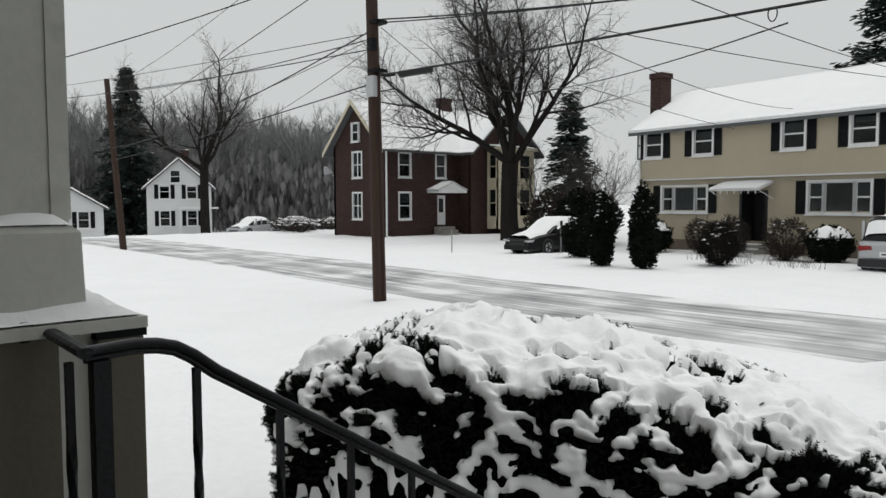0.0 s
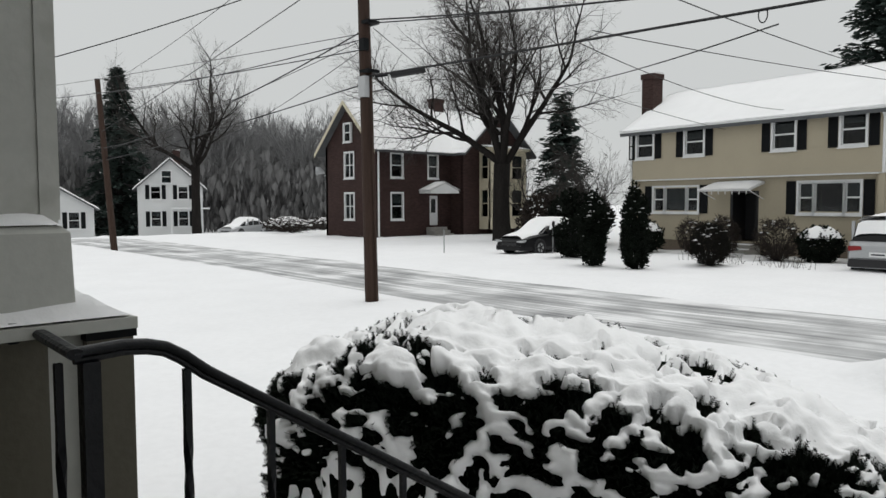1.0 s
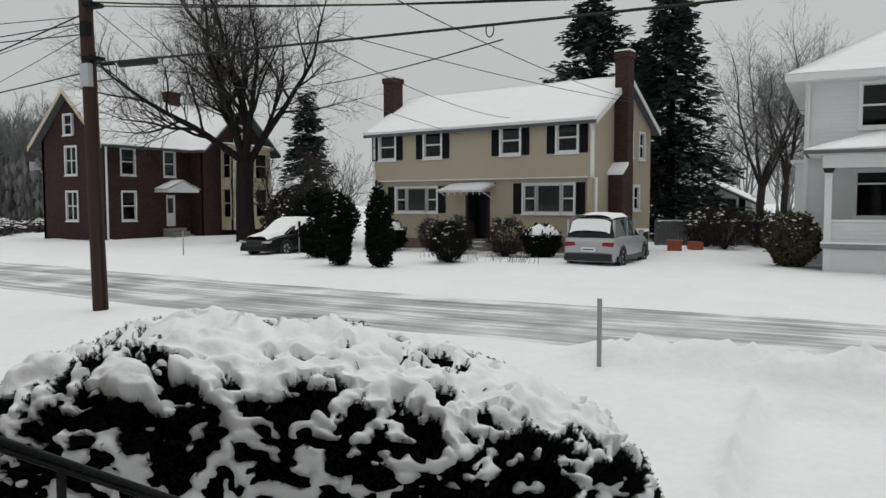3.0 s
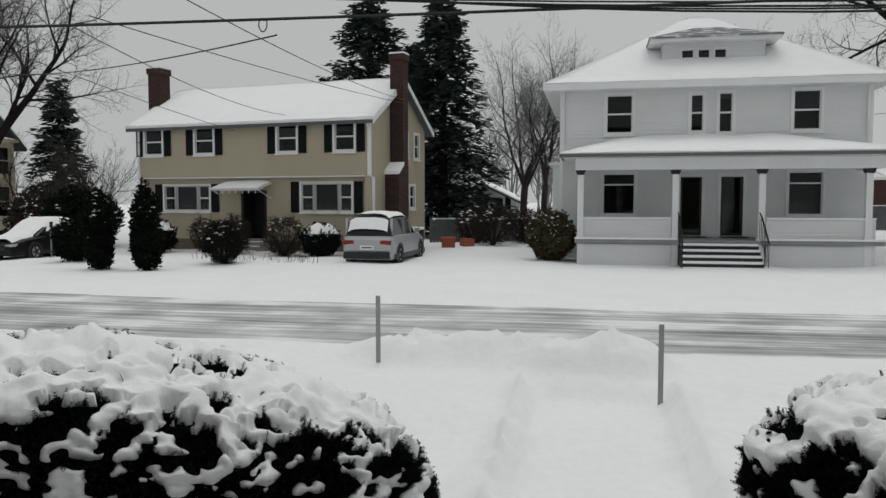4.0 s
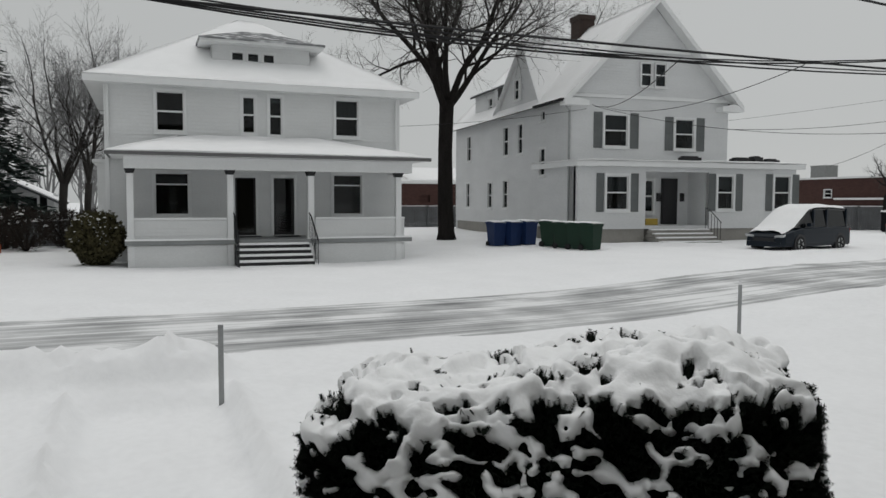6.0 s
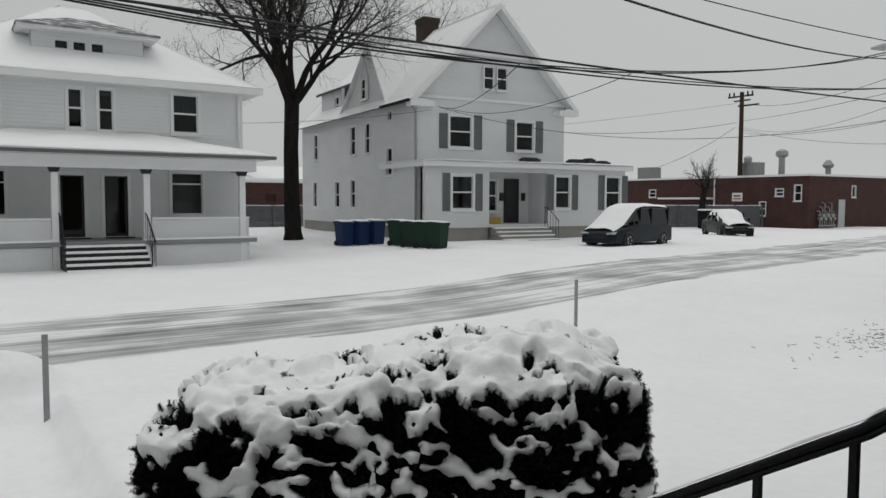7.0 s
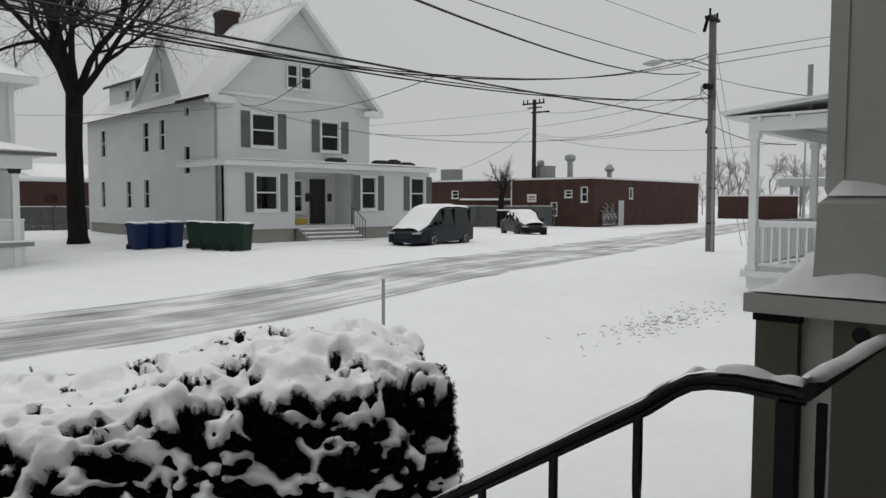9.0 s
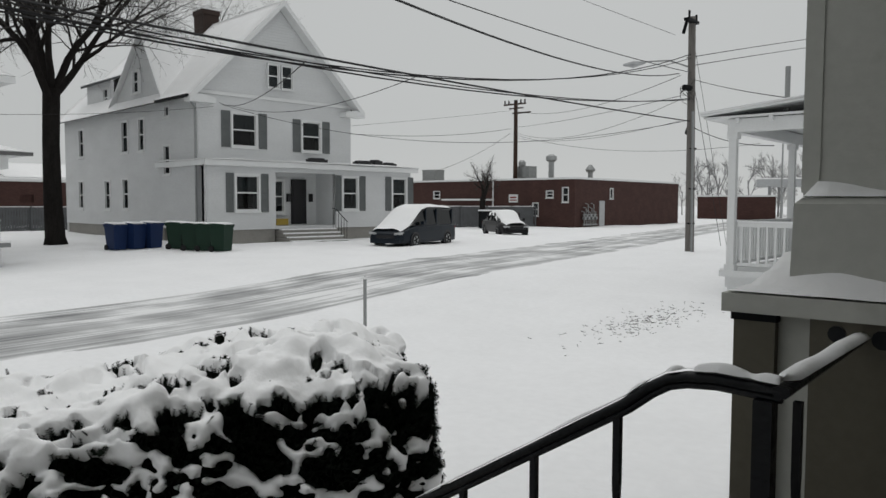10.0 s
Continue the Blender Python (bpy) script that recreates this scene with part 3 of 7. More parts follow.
# ---- white four-square house with a full front porch ----
wh = thing("white_house", pose(28.2, 0.86, 0, 0, 0, -90.6), "white clapboard house with hip roof and columned front porch", "house")
U = [(1.64, 2.55, 4.58, 5.93), (4.55, 4.98, 4.6, 5.9), (5.5, 5.95, 4.55, 5.93), (7.95, 8.82, 4.6, 5.95)]
D = [(1.55, 2.67, 1.66, 3.12), (7.85, 8.95, 1.66, 3.15)]
DR = [(4.25, 4.98, 0.9, 3.02), (5.62, 6.37, 0.9, 3.02)]
wall("front_wall", wh, I4, 0, 10.45, 0.0, 6.2, U + D + DR, SIDING, 0.0, 0.13)
wall("side_wall", wh, SIDE_L, 0.0, 9.6, 0.0, 6.2, [], SIDING, 0.0, 0.13)
wall("side_wall", wh, side_right(10.45), 0.0, 9.6, 0.0, 6.2, [(2.0, 2.8, 1.7, 3.1), (2.0, 2.8, 4.5, 5.9)], SIDING, 0.0, 0.13)
wall("back_wall", wh, I4, 0, 10.45, 0.0, 6.2, [], SIDING, 9.4)
window(wh, side_right(10.45), 2.0, 2.8, 1.7, 3.1)
window(wh, side_right(10.45), 2.0, 2.8, 4.5, 5.9)
for w, c in zip(U, (0.0, 0.5, 0.15, 0.5)):
    window(wh, I4, *w, 0.0, True, c)
for w in D:
    window(wh, I4, *w, 0.0, False, 0.0, cross=())
    part("transom_bar", Geo().box(w[0] + 0.04, w[1] - 0.04, 0.0, 0.07, w[3] - 0.42, w[3] - 0.37), WHITE, wh)
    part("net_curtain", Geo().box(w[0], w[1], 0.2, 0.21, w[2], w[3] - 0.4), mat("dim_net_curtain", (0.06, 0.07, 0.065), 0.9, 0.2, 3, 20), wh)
for a, b, c, d in DR:
    g = Geo().box(a - 0.11, a, -0.05, 0.1, c, d + 0.1).box(b, b + 0.11, -0.05, 0.1, c, d + 0.1).box(a, b, -0.05, 0.1, d, d + 0.1)
    fr = part("door_frame", g, WHITE, wh)
    g = Geo().box(a, a + 0.07, 0.02, 0.07, c, d).box(b - 0.07, b, 0.02, 0.07, c, d).box(a + 0.07, b - 0.07, 0.02, 0.07, d - 0.07, d).box(a + 0.07, b - 0.07, 0.02, 0.07, c, c + 0.12)
    dd = part("storm_door", g, DOOR_DK, fr, "dark glazed storm door")
    part("pane", Geo().box(a + 0.07, b - 0.07, 0.04, 0.05, c + 0.12, d - 0.07), GLASS, dd)
    # inner door given the same near-black as the window backings
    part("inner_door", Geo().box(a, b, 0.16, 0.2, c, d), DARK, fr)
    part("door_mat", Geo().box(a - 0.05, b + 0.1, -0.75, -0.2, 0.87, 0.90), DOOR_DK, fr)
for u in (-0.02, 10.33):
    part("corner_board", Geo().box(u, u + 0.14, -0.035, 0.1, 0.85, 6.1), WHITE, wh)
# hip roof
E0, AP = 6.3, 9.6
for cs in ([(-0.6, -0.6, E0), (11.05, -0.6, E0), (5.6, 4.8, AP), (5.0, 4.8, AP)], [(-0.6, 10.2, E0), (-0.6, -0.6, E0), (5.0, 4.8, AP), (5.0, 4.81, AP)],
           [(11.05, -0.6, E0), (11.05, 10.2, E0), (5.6, 4.81, AP), (5.6, 4.8, AP)], [(11.05, 10.2, E0), (-0.6, 10.2, E0), (5.0, 4.8, AP), (5.6, 4.8, AP)]):
    roof_plane(wh, cs, 0.14, 0.10)
part("eave_soffit", Geo().box(-0.6, 11.05, -0.6, 10.2, 6.10, 6.16).box(-0.62, 11.07, -0.64, -0.6, 6.08, 6.30), WHITE, wh)
# dormer
DW = [(4.28, 4.72, 6.98, 7.62), (4.85, 5.28, 6.98, 7.62), (5.42, 5.85, 6.98, 7.62)]
wall("dormer_wall", wh, I4, 3.6, 7.15, 6.75, 7.85, DW, SIDING, 0.85, 0.12)
wall("dormer_cheek", wh, SIDE_L, 0.85, 3.0, 6.75, 7.85, [], SIDING, 3.6, 0.12)
wall("dormer_cheek", wh, side_right(0), 0.85, 3.0, 6.75, 7.85, [], SIDING, -7.15, 0.12)
for w in DW:
    window(wh, I4, *w, 0.85, False, 0.0, 0.05)
part("dormer_eave", Geo().box(3.15, 7.6, 0.35, 4.0, 7.85, 8.0), WHITE, wh)
for cs in ([(3.1, 0.3, 8.0), (7.65, 0.3, 8.0), (5.9, 2.6, 8.75), (4.9, 2.6, 8.75)], [(3.1, 4.4, 8.0), (3.1, 0.3, 8.0), (4.9, 2.6, 8.75), (4.9, 2.61, 8.75)], [(7.65, 0.3, 8.0), (7.65, 4.4, 8.0), (5.9, 2.61, 8.75), (5.9, 2.6, 8.75)]):
    roof_plane(wh, cs, 0.06, 0, material=DUSTED)
# porch
part("porch_floor", Geo().box(0.6, 10.2, -2.3, 0.0, 0.72, 0.86), mat("grey_porch_floor", (0.25, 0.26, 0.26), 0.7, 0.12, 2, 20), wh)
part("porch_edge_snow", Geo().box(0.6, 3.9, -2.32, -2.16, 0.862, 0.92).box(6.65, 10.2, -2.32, -2.16, 0.862, 0.92), SNOW, wh)
for a, b in ((0.8, 3.75), (6.7, 9.95)):
    sk = part("porch_skirt", Geo().box(a, b, -2.22, -2.17, -0.2, 0.70), SIDING, wh)
    pan = part("porch_parapet", Geo().box(a, b, -2.16, -2.08, 0.88, 1.54), SIDING, wh, "boarded white porch railing")
    z = 0.9
    g = Geo()
    while z < 1.5:
        g.add([(a, -2.185, z), (b, -2.185, z), (b, -2.165, z + 0.12), (a, -2.165, z + 0.12)], [(0, 1, 2, 3)])
        z += 0.12
    part("board", g, SIDING, pan)
    part("porch_rail", Geo().box(a, b, -2.22, -2.02, 1.54, 1.60), WHITE, pan)
for k, u in enumerate((0.78, 3.86, 6.55, 9.72)):
    g = Geo().box(u - 0.1, u + 0.1, -2.24, -2.04, 0.0, 3.02).box(u - 0.13, u + 0.13, -2.27, -2.01, 0.86, 0.98)
    p = part("porch_post", g, WHITE, wh)
    part("capital", Geo().prism([(u - 0.11, 3.02), (u + 0.11, 3.02), (u + 0.17, 3.17), (u - 0.17, 3.17)], 1, -2.29, -1.99), DOOR_DK, p, "dark carved capital")
part("porch_beam", Geo().box(0.6, 10.2, -2.3, -2.0, 3.17, 3.56).box(0.6, 0.8, -2.0, 0.0, 3.17, 3.56).box(10.0, 10.2, -2.0, 0.0, 3.17, 3.56), WHITE, wh)
part("porch_ceiling", Geo().box(0.2, 10.6, -2.75, 0.0, 3.57, 3.62), WHITE, wh)
roof_plane(wh, [(0.1, -2.85, 3.66), (10.7, -2.85, 3.66), (7.6, -0.03, 4.36), (2.4, -0.03, 4.36)], 0.06, 0.12)
roof_plane(wh, [(0.1, 0.0, 3.66), (0.1, -2.85, 3.66), (2.4, -0.03, 4.36), (2.4, -0.02, 4.36)], 0.06, 0.10)
roof_plane(wh, [(10.7, -2.85, 3.66), (10.7, 0.0, 3.66), (7.6, -0.02, 4.36), (7.6, -0.03, 4.36)], 0.06, 0.10)
# fascia board much darker than the white trim
part("porch_fascia", Geo().box(0.08, 10.72, -2.90, -2.86, 3.57, 3.68), mat("dark_fascia", (0.12, 0.12, 0.12), 0.6), wh)
for i in range(5):
    z = 0.86 - (i + 1) * 0.172
    st = part("step", Geo().box(3.98, 6.42, -2.55 - i * 0.28, -2.3, z - 0.15, z), mat("dark_stair_board", (0.03, 0.03, 0.032), 0.7), wh)
    part("step_snow", Geo().box(4.0, 6.4, -2.57 - i * 0.28, -2.32 - i * 0.28, z + 0.003, z + 0.07), SNOW, st)
for u in (3.95, 6.47):
    g = Geo().tube([(u, -2.3, 1.75), (u, -2.6, 1.65), (u, -3.75, 0.85)], 0.025, 6)
    for k in range(7):
        v = -2.35 - k * 0.23
        g.tube([(u, v, 0.9 - max(0, -v - 2.4) * 0.6), (u, v, 1.72 - max(0, -v - 2.45) * 0.7)], 0.012, 5)
    part("stair_rail", g, IRON, wh, "black iron stair rail")
part("side_bay", Geo().box(-0.35, 0.0, 1.6, 4.6, 0.0, 3.5).box(-0.5, 0.0, 1.4, 4.8, 3.5, 3.62), SIDING, wh)
for u, z in ((10.3, 4.4), (0.1, 4.2)):
    part("downpipe", Geo().tube([(u, -0.1, 6.0), (u, -0.1, z)], 0.04, 6), WHITE, wh)

# ---- tall white gabled house with an enclosed front addition ----
TH = thing("gabled_house", pose(28.7, -18.1, 0.0, 0, 0, -95), "tall weathered white gabled house with grey shutters", "house")
PF = [(1.42, 2.5, 1.82, 3.35), (7.25, 8.1, 1.85, 3.4), (10.45, 11.35, 1.85, 3.42)]
ENT = (3.4, 6.75, 1.1, 3.55)
wall("addition_wall", TH, I4, 0, 11.7, 0.95, 3.75, PF + [ENT], SIDING_T, 0.0, 0.13)
wall("addition_side", TH, side_right(11.7), 0.0, 4.5, 0.95, 3.75, [], SIDING_T, 0.0, 0.13)
wall("addition_back", TH, I4, 8.5, 11.7, 0.95, 3.75, [], SIDING_T, 4.4)
part("addition_base", Geo().box(0.1, 3.4, 0.08, 4.4, -0.1, 0.95).box(6.7, 11.6, 0.08, 4.4, -0.1, 0.95).box(3.4, 6.7, 0.6, 4.4, -0.1, 0.95), CONCRETE, TH)
part("addition_cornice", Geo().box(-0.2, 11.95, -0.35, 4.6, 3.75, 3.98), WHITE, TH)
snow_slab(TH, [(-0.22, -0.37, 3.99), (11.97, -0.37, 3.99), (11.97, 4.6, 4.02), (-0.22, 4.6, 4.02)], 0.10, 14)
for w, c in zip(PF, (0.5, 0.4, 0.45)):
    window(TH, I4, *w, 0.0, True, c)
    shutter(TH, I4, w[0] - 0.52, w[0] - 0.14, w[2] - 0.1, w[3] + 0.1, 0, GREY_SHUTTER)
    shutter(TH, I4, w[1] + 0.14, w[1] + 0.52, w[2] - 0.1, w[3] + 0.1, 0, GREY_SHUTTER)
g = Geo().box(3.4, 6.75, 1.6, 1.7, 1.1, 3.75).box(3.32, 3.4, 0.02, 1.7, 1.0, 3.75).box(6.75, 6.83, 0.02, 1.7, 1.0, 3.75).box(3.4, 6.75, 0.0, 1.7, 1.0, 1.1)
part("entry_alcove", g, SIDING_T, TH)
window(TH, I4, 3.75, 4.75, 1.7, 3.2, 1.5, True, 0.8, cross=(4.25,))
dr = part("front_door", Geo().box(5.25, 6.1, 1.5, 1.58, 1.1, 3.3).box(5.33, 6.02, 1.47, 1.5, 1.2, 2.0).box(5.33, 6.02, 1.47, 1.5, 2.15, 3.15), DOOR_DK, TH, "black front door in a recessed entry")
part("board", Geo().prism([(3.42, 1.1), (3.66, 1.1), (3.52, 3.0), (3.42, 3.0)], 1, 0.5, 0.54), YELLOW, TH, "yellow board leaning in the entry")
part("mail_box", Geo().box(5.0, 5.15, 1.44, 1.6, 2.2, 2.6).box(6.3, 6.45, 1.44, 1.6, 2.2, 2.6), DOOR_DK, TH)
part("carton", Geo().box(3.75, 4.4, 0.5, 0.9, 1.1, 1.4), YELLOW, TH)
for i in range(4):
    z = 1.06 - (i + 1) * 0.17
    st = part("step", Geo().box(3.5, 6.6, -0.05 - (i + 1) * 0.3, 0.5, z - 0.15, z), CONCRETE, TH)
    part("step_snow", Geo().box(3.52, 6.58, -0.06 - (i + 1) * 0.3, 0.19 - (i + 1) * 0.3, z + 0.003, z + 0.06), SNOW, st)
g = Geo().tube([(6.55, -0.05, 1.9), (6.55, -0.35, 1.85), (6.55, -1.25, 1.25)], 0.02, 6)
for k in range(6):
    g.tube([(6.55, -0.1 - k * 0.22, 0.9 - k * 0.13), (6.55, -0.1 - k * 0.22, 1.88 - k * 0.12)], 0.012, 5)
part("stair_rail", g, IRON, TH, "black iron stair rail")
MU = [(1.78, 2.94, 4.72, 6.15), (5.5, 6.5, 4.68, 6.05)]
AT = [(3.56, 4.1, 7.5, 8.55), (4.3, 4.86, 7.5, 8.55)]
V0 = 0.9
W2 = 8.4
wall("front_wall", TH, I4, 0.05, W2, 3.9, 6.95, MU, SIDING_T, V0, 0.13)
wall("gable_wall", TH, I4, 0.05, W2, 6.95, 6.96, [], SIDING_T, V0, 0.13, top=[(W2 / 2, 11.2)])
part("belt_trim", Geo().box(0.0, W2 + 0.05, V0 - 0.08, V0 - 0.024, 6.9, 7.05).prism([(2.2, 9.05), (W2 - 2.2, 9.05), (W2 - 2.3, 9.2), (2.3, 9.2)], 1, V0 - 0.10, V0 - 0.024), WHITE, TH)
for w in MU:
    window(TH, I4, *w, V0, True, 0.45)
    shutter(TH, I4, w[0] - 0.58, w[0] - 0.14, w[2] - 0.1, w[3] + 0.1, V0, GREY_SHUTTER)
    shutter(TH, I4, w[1] + 0.14, w[1] + 0.58, w[2] - 0.1, w[3] + 0.1, V0, GREY_SHUTTER)
for a, b, c, d in AT:
    window(TH, I4, a, b, c, d, V0 - 0.12, True, 0.0, 0.04)
LW = [(13.5, 14.15, 4.7, 6.2), (13.7, 14.3, 1.8, 3.3), (9.8, 10.45, 1.8, 3.25), (7.4, 8.05, 1.83, 3.3), (7.35, 8.05, 4.68, 6.2), (5.4, 6.0, 4.68, 6.2), (2.62, 3.22, 3.46, 4.75), (2.65, 3.1, 6.1, 6.55)]
SL = Matrix.Translation((0.05, V0, 0)) @ SIDE_L
wall("side_wall", TH, SL, 0.0, 16.5, 0.95, 6.95, LW, SIDING_T, 0.0, 0.13)
for w in LW[:-1]:
    window(TH, SL, *w, 0.0, True, 0.5, 0.07)
window(TH, SL, *LW[-1], 0.0, False, 0.0, 0.05)
wall("far_side_wall", TH, Matrix.Translation((0, V0, 0)) @ side_right(W2), 0.0, 16.5, 0.3, 6.95, [], SIDING_T)
wall("back_wall", TH, I4, 0.05, W2, 0.3, 6.95, [], SIDING_T, V0 + 16.3, top=[(W2 / 2, 11.2)])
part("side_foundation", Geo().box(0.1, W2, V0 + 0.1, V0 + 16.4, -0.2, 0.95), CONCRETE, TH)
RZ, RE = 11.45, 6.95
roof_plane(TH, [(-0.45, V0 + 16.8, RE - 0.25), (-0.45, V0 - 0.5, RE - 0.25), (W2 / 2, V0 - 0.5, RZ), (W2 / 2, V0 + 16.8, RZ)], 0.05, 0.06)
roof_plane(TH, [(W2 + 0.45, V0 - 0.5, RE - 0.25), (W2 + 0.45, V0 + 16.8, RE - 0.25), (W2 / 2, V0 + 16.8, RZ), (W2 / 2, V0 - 0.5, RZ)], 0.05, 0.06)
part("soffit", Geo().prism([(-0.47, RE - 0.5), (W2 / 2, RZ - 0.22), (W2 + 0.47, RE - 0.5), (W2 + 0.47, RE - 0.46), (W2 / 2, RZ - 0.18), (-0.47, RE - 0.46)], 1, V0 - 0.508, V0 - 0.004), WHITE, TH)
part("rake_board", Geo().prism([(-0.47, RE - 0.5), (W2 / 2, RZ - 0.22), (W2 + 0.47, RE - 0.5), (W2 + 0.47, RE - 0.2), (W2 / 2, RZ + 0.06), (-0.47, RE - 0.2)], 1, V0 - 0.56, V0 - 0.51), WHITE, TH)
for u in (-0.5, W2 - 0.7):
    part("eave_return", Geo().prism([(u, RE - 0.5), (u + 1.2, RE - 0.5), (u + 1.2, RE - 0.28), (u + 0.6, RE - 0.16), (u, RE - 0.28)], 1, V0 - 0.55, V0 - 0.02), WHITE, TH)
part("gutter", Geo().box(-0.58, -0.46, V0 - 0.4, V0 + 2.8, RE - 0.32, RE - 0.2), SHUTTER, TH)
part("downpipe", Geo().tube([(-0.5, V0 - 0.3, RE - 0.3), (-0.05, V0 - 0.08, RE - 0.7), (-0.05, V0 - 0.08, 1.0)], 0.05, 8), METAL, TH)
# cross gable and a low dormer on the side
CG = [(5.35, 6.0, 7.4, 8.5)]
wall("cross_gable_wall", TH, SL, 3.0, 8.6, 6.9, 7.0, [], SIDING_T, -0.12, 0.13, top=[(5.0, 10.2)])
window(TH, SL, 5.35, 5.95, 7.45, 8.45, -0.25, True, 0.0, 0.07)
roof_plane(TH, [(-0.3, V0 + 2.7, 6.85), (4.2, V0 + 2.7, 6.85), (4.2, V0 + 5.0, 10.3), (-0.3, V0 + 5.0, 10.3)], 0.04, 0.07, material=WHITE)
roof_plane(TH, [(4.2, V0 + 9.0, 6.85), (-0.3, V0 + 9.0, 6.85), (-0.3, V0 + 5.0, 10.3), (4.2, V0 + 5.0, 10.3)], 0.04, 0.05, material=WHITE)
wall("low_dormer", TH, SL, 10.3, 13.6, 6.9, 8.6, [(10.6, 11.2, 7.3, 8.2)], SIDING_T, 0.3, 0.13)
window(TH, SL, 10.6, 11.2, 7.3, 8.2, 0.3, True, 0.0, 0.06)
roof_plane(TH, [(0.1, V0 + 13.9, 8.6), (0.1, V0 + 10.1, 8.6), (3.2, V0 + 10.1, 9.9), (3.2, V0 + 13.9, 9.9)], 0.12, 0.08)
chimney(TH, 3.6, 4.5, V0 + 6.2, V0 + 7.2, 10.8, 12.2, mat("sooty_brick", (0.05, 0.035, 0.03), 0.9))
for a, b, c, d, h in ((5.4, 6.4, 0.1, 0.5, 0.14), (9.0, 9.9, 1.0, 1.5, 0.2), (10.1, 10.6, 1.0, 1.6, 0.28), (10.75, 11.5, 0.9, 1.3, 0.16)):
    part("roof_scrap", Geo().box(a, b, c, d, 4.1, 4.1 + h).box(a + 0.1, b - 0.15, c + 0.05, d - 0.05, 4.1 + h, 4.16 + h), DOOR_DK, TH)

# ---- brick house ----
br = thing("brick_house", pose(28.8, 41.1, 0, 0, 0, -90), "old dark red brick house with cream bay and snowy roof", "house")
BF = [(2.1, 3.0, 3.75, 5.3), (2.1, 3.0, 1.15, 2.75), (2.2, 2.85, 6.0, 7.1)]
wall("gable_front", br, I4, 0, 5.2, 0.0, 5.7, BF[:2], BRICK, 0.0, 0.0, top=[(2.6, 8.35)])
for w in BF[:2]:
    window(br, I4, *w, 0.0, True, 0.8, 0.08, cross=((w[0] + w[1]) / 2,))
window(br, I4, *BF[2], -0.13, True, 0.5, 0.07)
BS = side_right(5.2)
BW = [(1.2, 2.1, 3.75, 5.2), (4.3, 5.1, 3.75, 5.2), (1.2, 2.1, 1.15, 2.75)]
BD = (4.4, 5.2, 0.7, 2.6)
wall("street_wall", br, BS, 0.2, 7.0, 0.0, 5.7, BW + [BD], BRICK)
for w in BW:
    window(br, BS, *w, 0.0, True, 0.4, 0.08)
g = Geo(BS).box(BD[0], BD[1], 0.1, 0.15, BD[2], BD[3])
dd = part("front_door", g, WHITE, br, "white front door with a tall glass")
part("pane", Geo(BS).box(BD[0] + 0.2, BD[1] - 0.2, 0.085, 0.098, 1.5, 2.4), CAR_GLASS, dd)
g = Geo(BS).prism([(3.5, 2.75), (6.0, 2.75), (6.0, 2.9), (4.75, 3.4), (3.5, 2.9)], 1, -1.1, -0.02)
hood = part("door_hood", g, WHITE, br, "white gabled door hood")
snow_slab(hood, [(3.45, -1.12, 2.95), (3.45, -0.05, 2.95), (4.75, -0.05, 3.45), (4.75, -1.12, 3.45)], 0.08, 6, m=BS)
snow_slab(hood, [(6.05, -0.05, 2.95), (6.05, -1.12, 2.95), (4.75, -1.12, 3.45), (4.75, -0.05, 3.45)], 0.08, 6, m=BS)
for i in range(3):
    part("step", Geo(BS).box(4.1, 5.5, -0.5 - 0.3 * i, -0.02, 0.4 - 0.2 * i, 0.58 - 0.2 * i), CONCRETE, br)
part("downpipe", Geo(BS).tube([(0.12, -0.1, 5.6), (0.12, -0.1, 0.1), (0.3, -0.25, 0.05)], 0.06, 8), WHITE, br)
wall("back_walls", br, SIDE_L, 0.0, 13.0, 0.0, 5.7, [], BRICK)
wall("back_walls", br, I4, 0, 5.2, 0.0, 5.7, [], BRICK, 12.8)
roof_plane(br, [(-0.5, 13.4, 5.35), (-0.5, -0.5, 5.35), (2.6, -0.5, 8.5), (2.6, 13.4, 8.5)], 0.15, 0.12)
roof_plane(br, [(5.7, -0.5, 5.35), (5.7, 13.4, 5.35), (2.6, 13.4, 8.5), (2.6, -0.5, 8.5)], 0.15, 0.14)
part("rake_board", Geo().prism([(-0.52, 5.1), (2.6, 8.27), (5.72, 5.1), (5.72, 5.36), (2.6, 8.52), (-0.52, 5.36)], 1, -0.55, -0.5), CREAM, br)
# cross wing
WR = Matrix.Translation((7.0, 0, 0)) @ side_right(0)
wall("wing_wall", br, Matrix.Translation((1.2, 0, 0)) @ BS, 6.3, 12.6, 0.0, 5.7, [], BRICK, 0.0, top=[(9.4, 8.3)])
wall("wing_side", br, Matrix.Translation((0, 6.3, 0)), 5.0, 6.3, 0.0, 5.7, [], BRICK)
window(br, Matrix.Translation((1.2, 0, 0)) @ BS, 9.0, 9.7, 6.1, 7.1, -0.13, True, 0.3, 0.07)
roof_plane(br, [(7.0, 5.9, 5.35), (2.6, 5.9, 5.35), (2.6, 9.4, 8.45), (7.0, 9.4, 8.45)], 0.15, 0.12)
roof_plane(br, [(2.6, 13.0, 5.35), (7.0, 13.0, 5.35), (7.0, 9.4, 8.45), (2.6, 9.4, 8.45)], 0.15, 0.12)
bay_m = Matrix.Translation((2.2, 0, 0)) @ BS
BB = [(8.3, 9.4, 1.2, 3.0), (9.9, 11.0, 1.2, 3.0), (8.3, 9.4, 3.7, 5.3), (9.9, 11.0, 3.7, 5.3)]
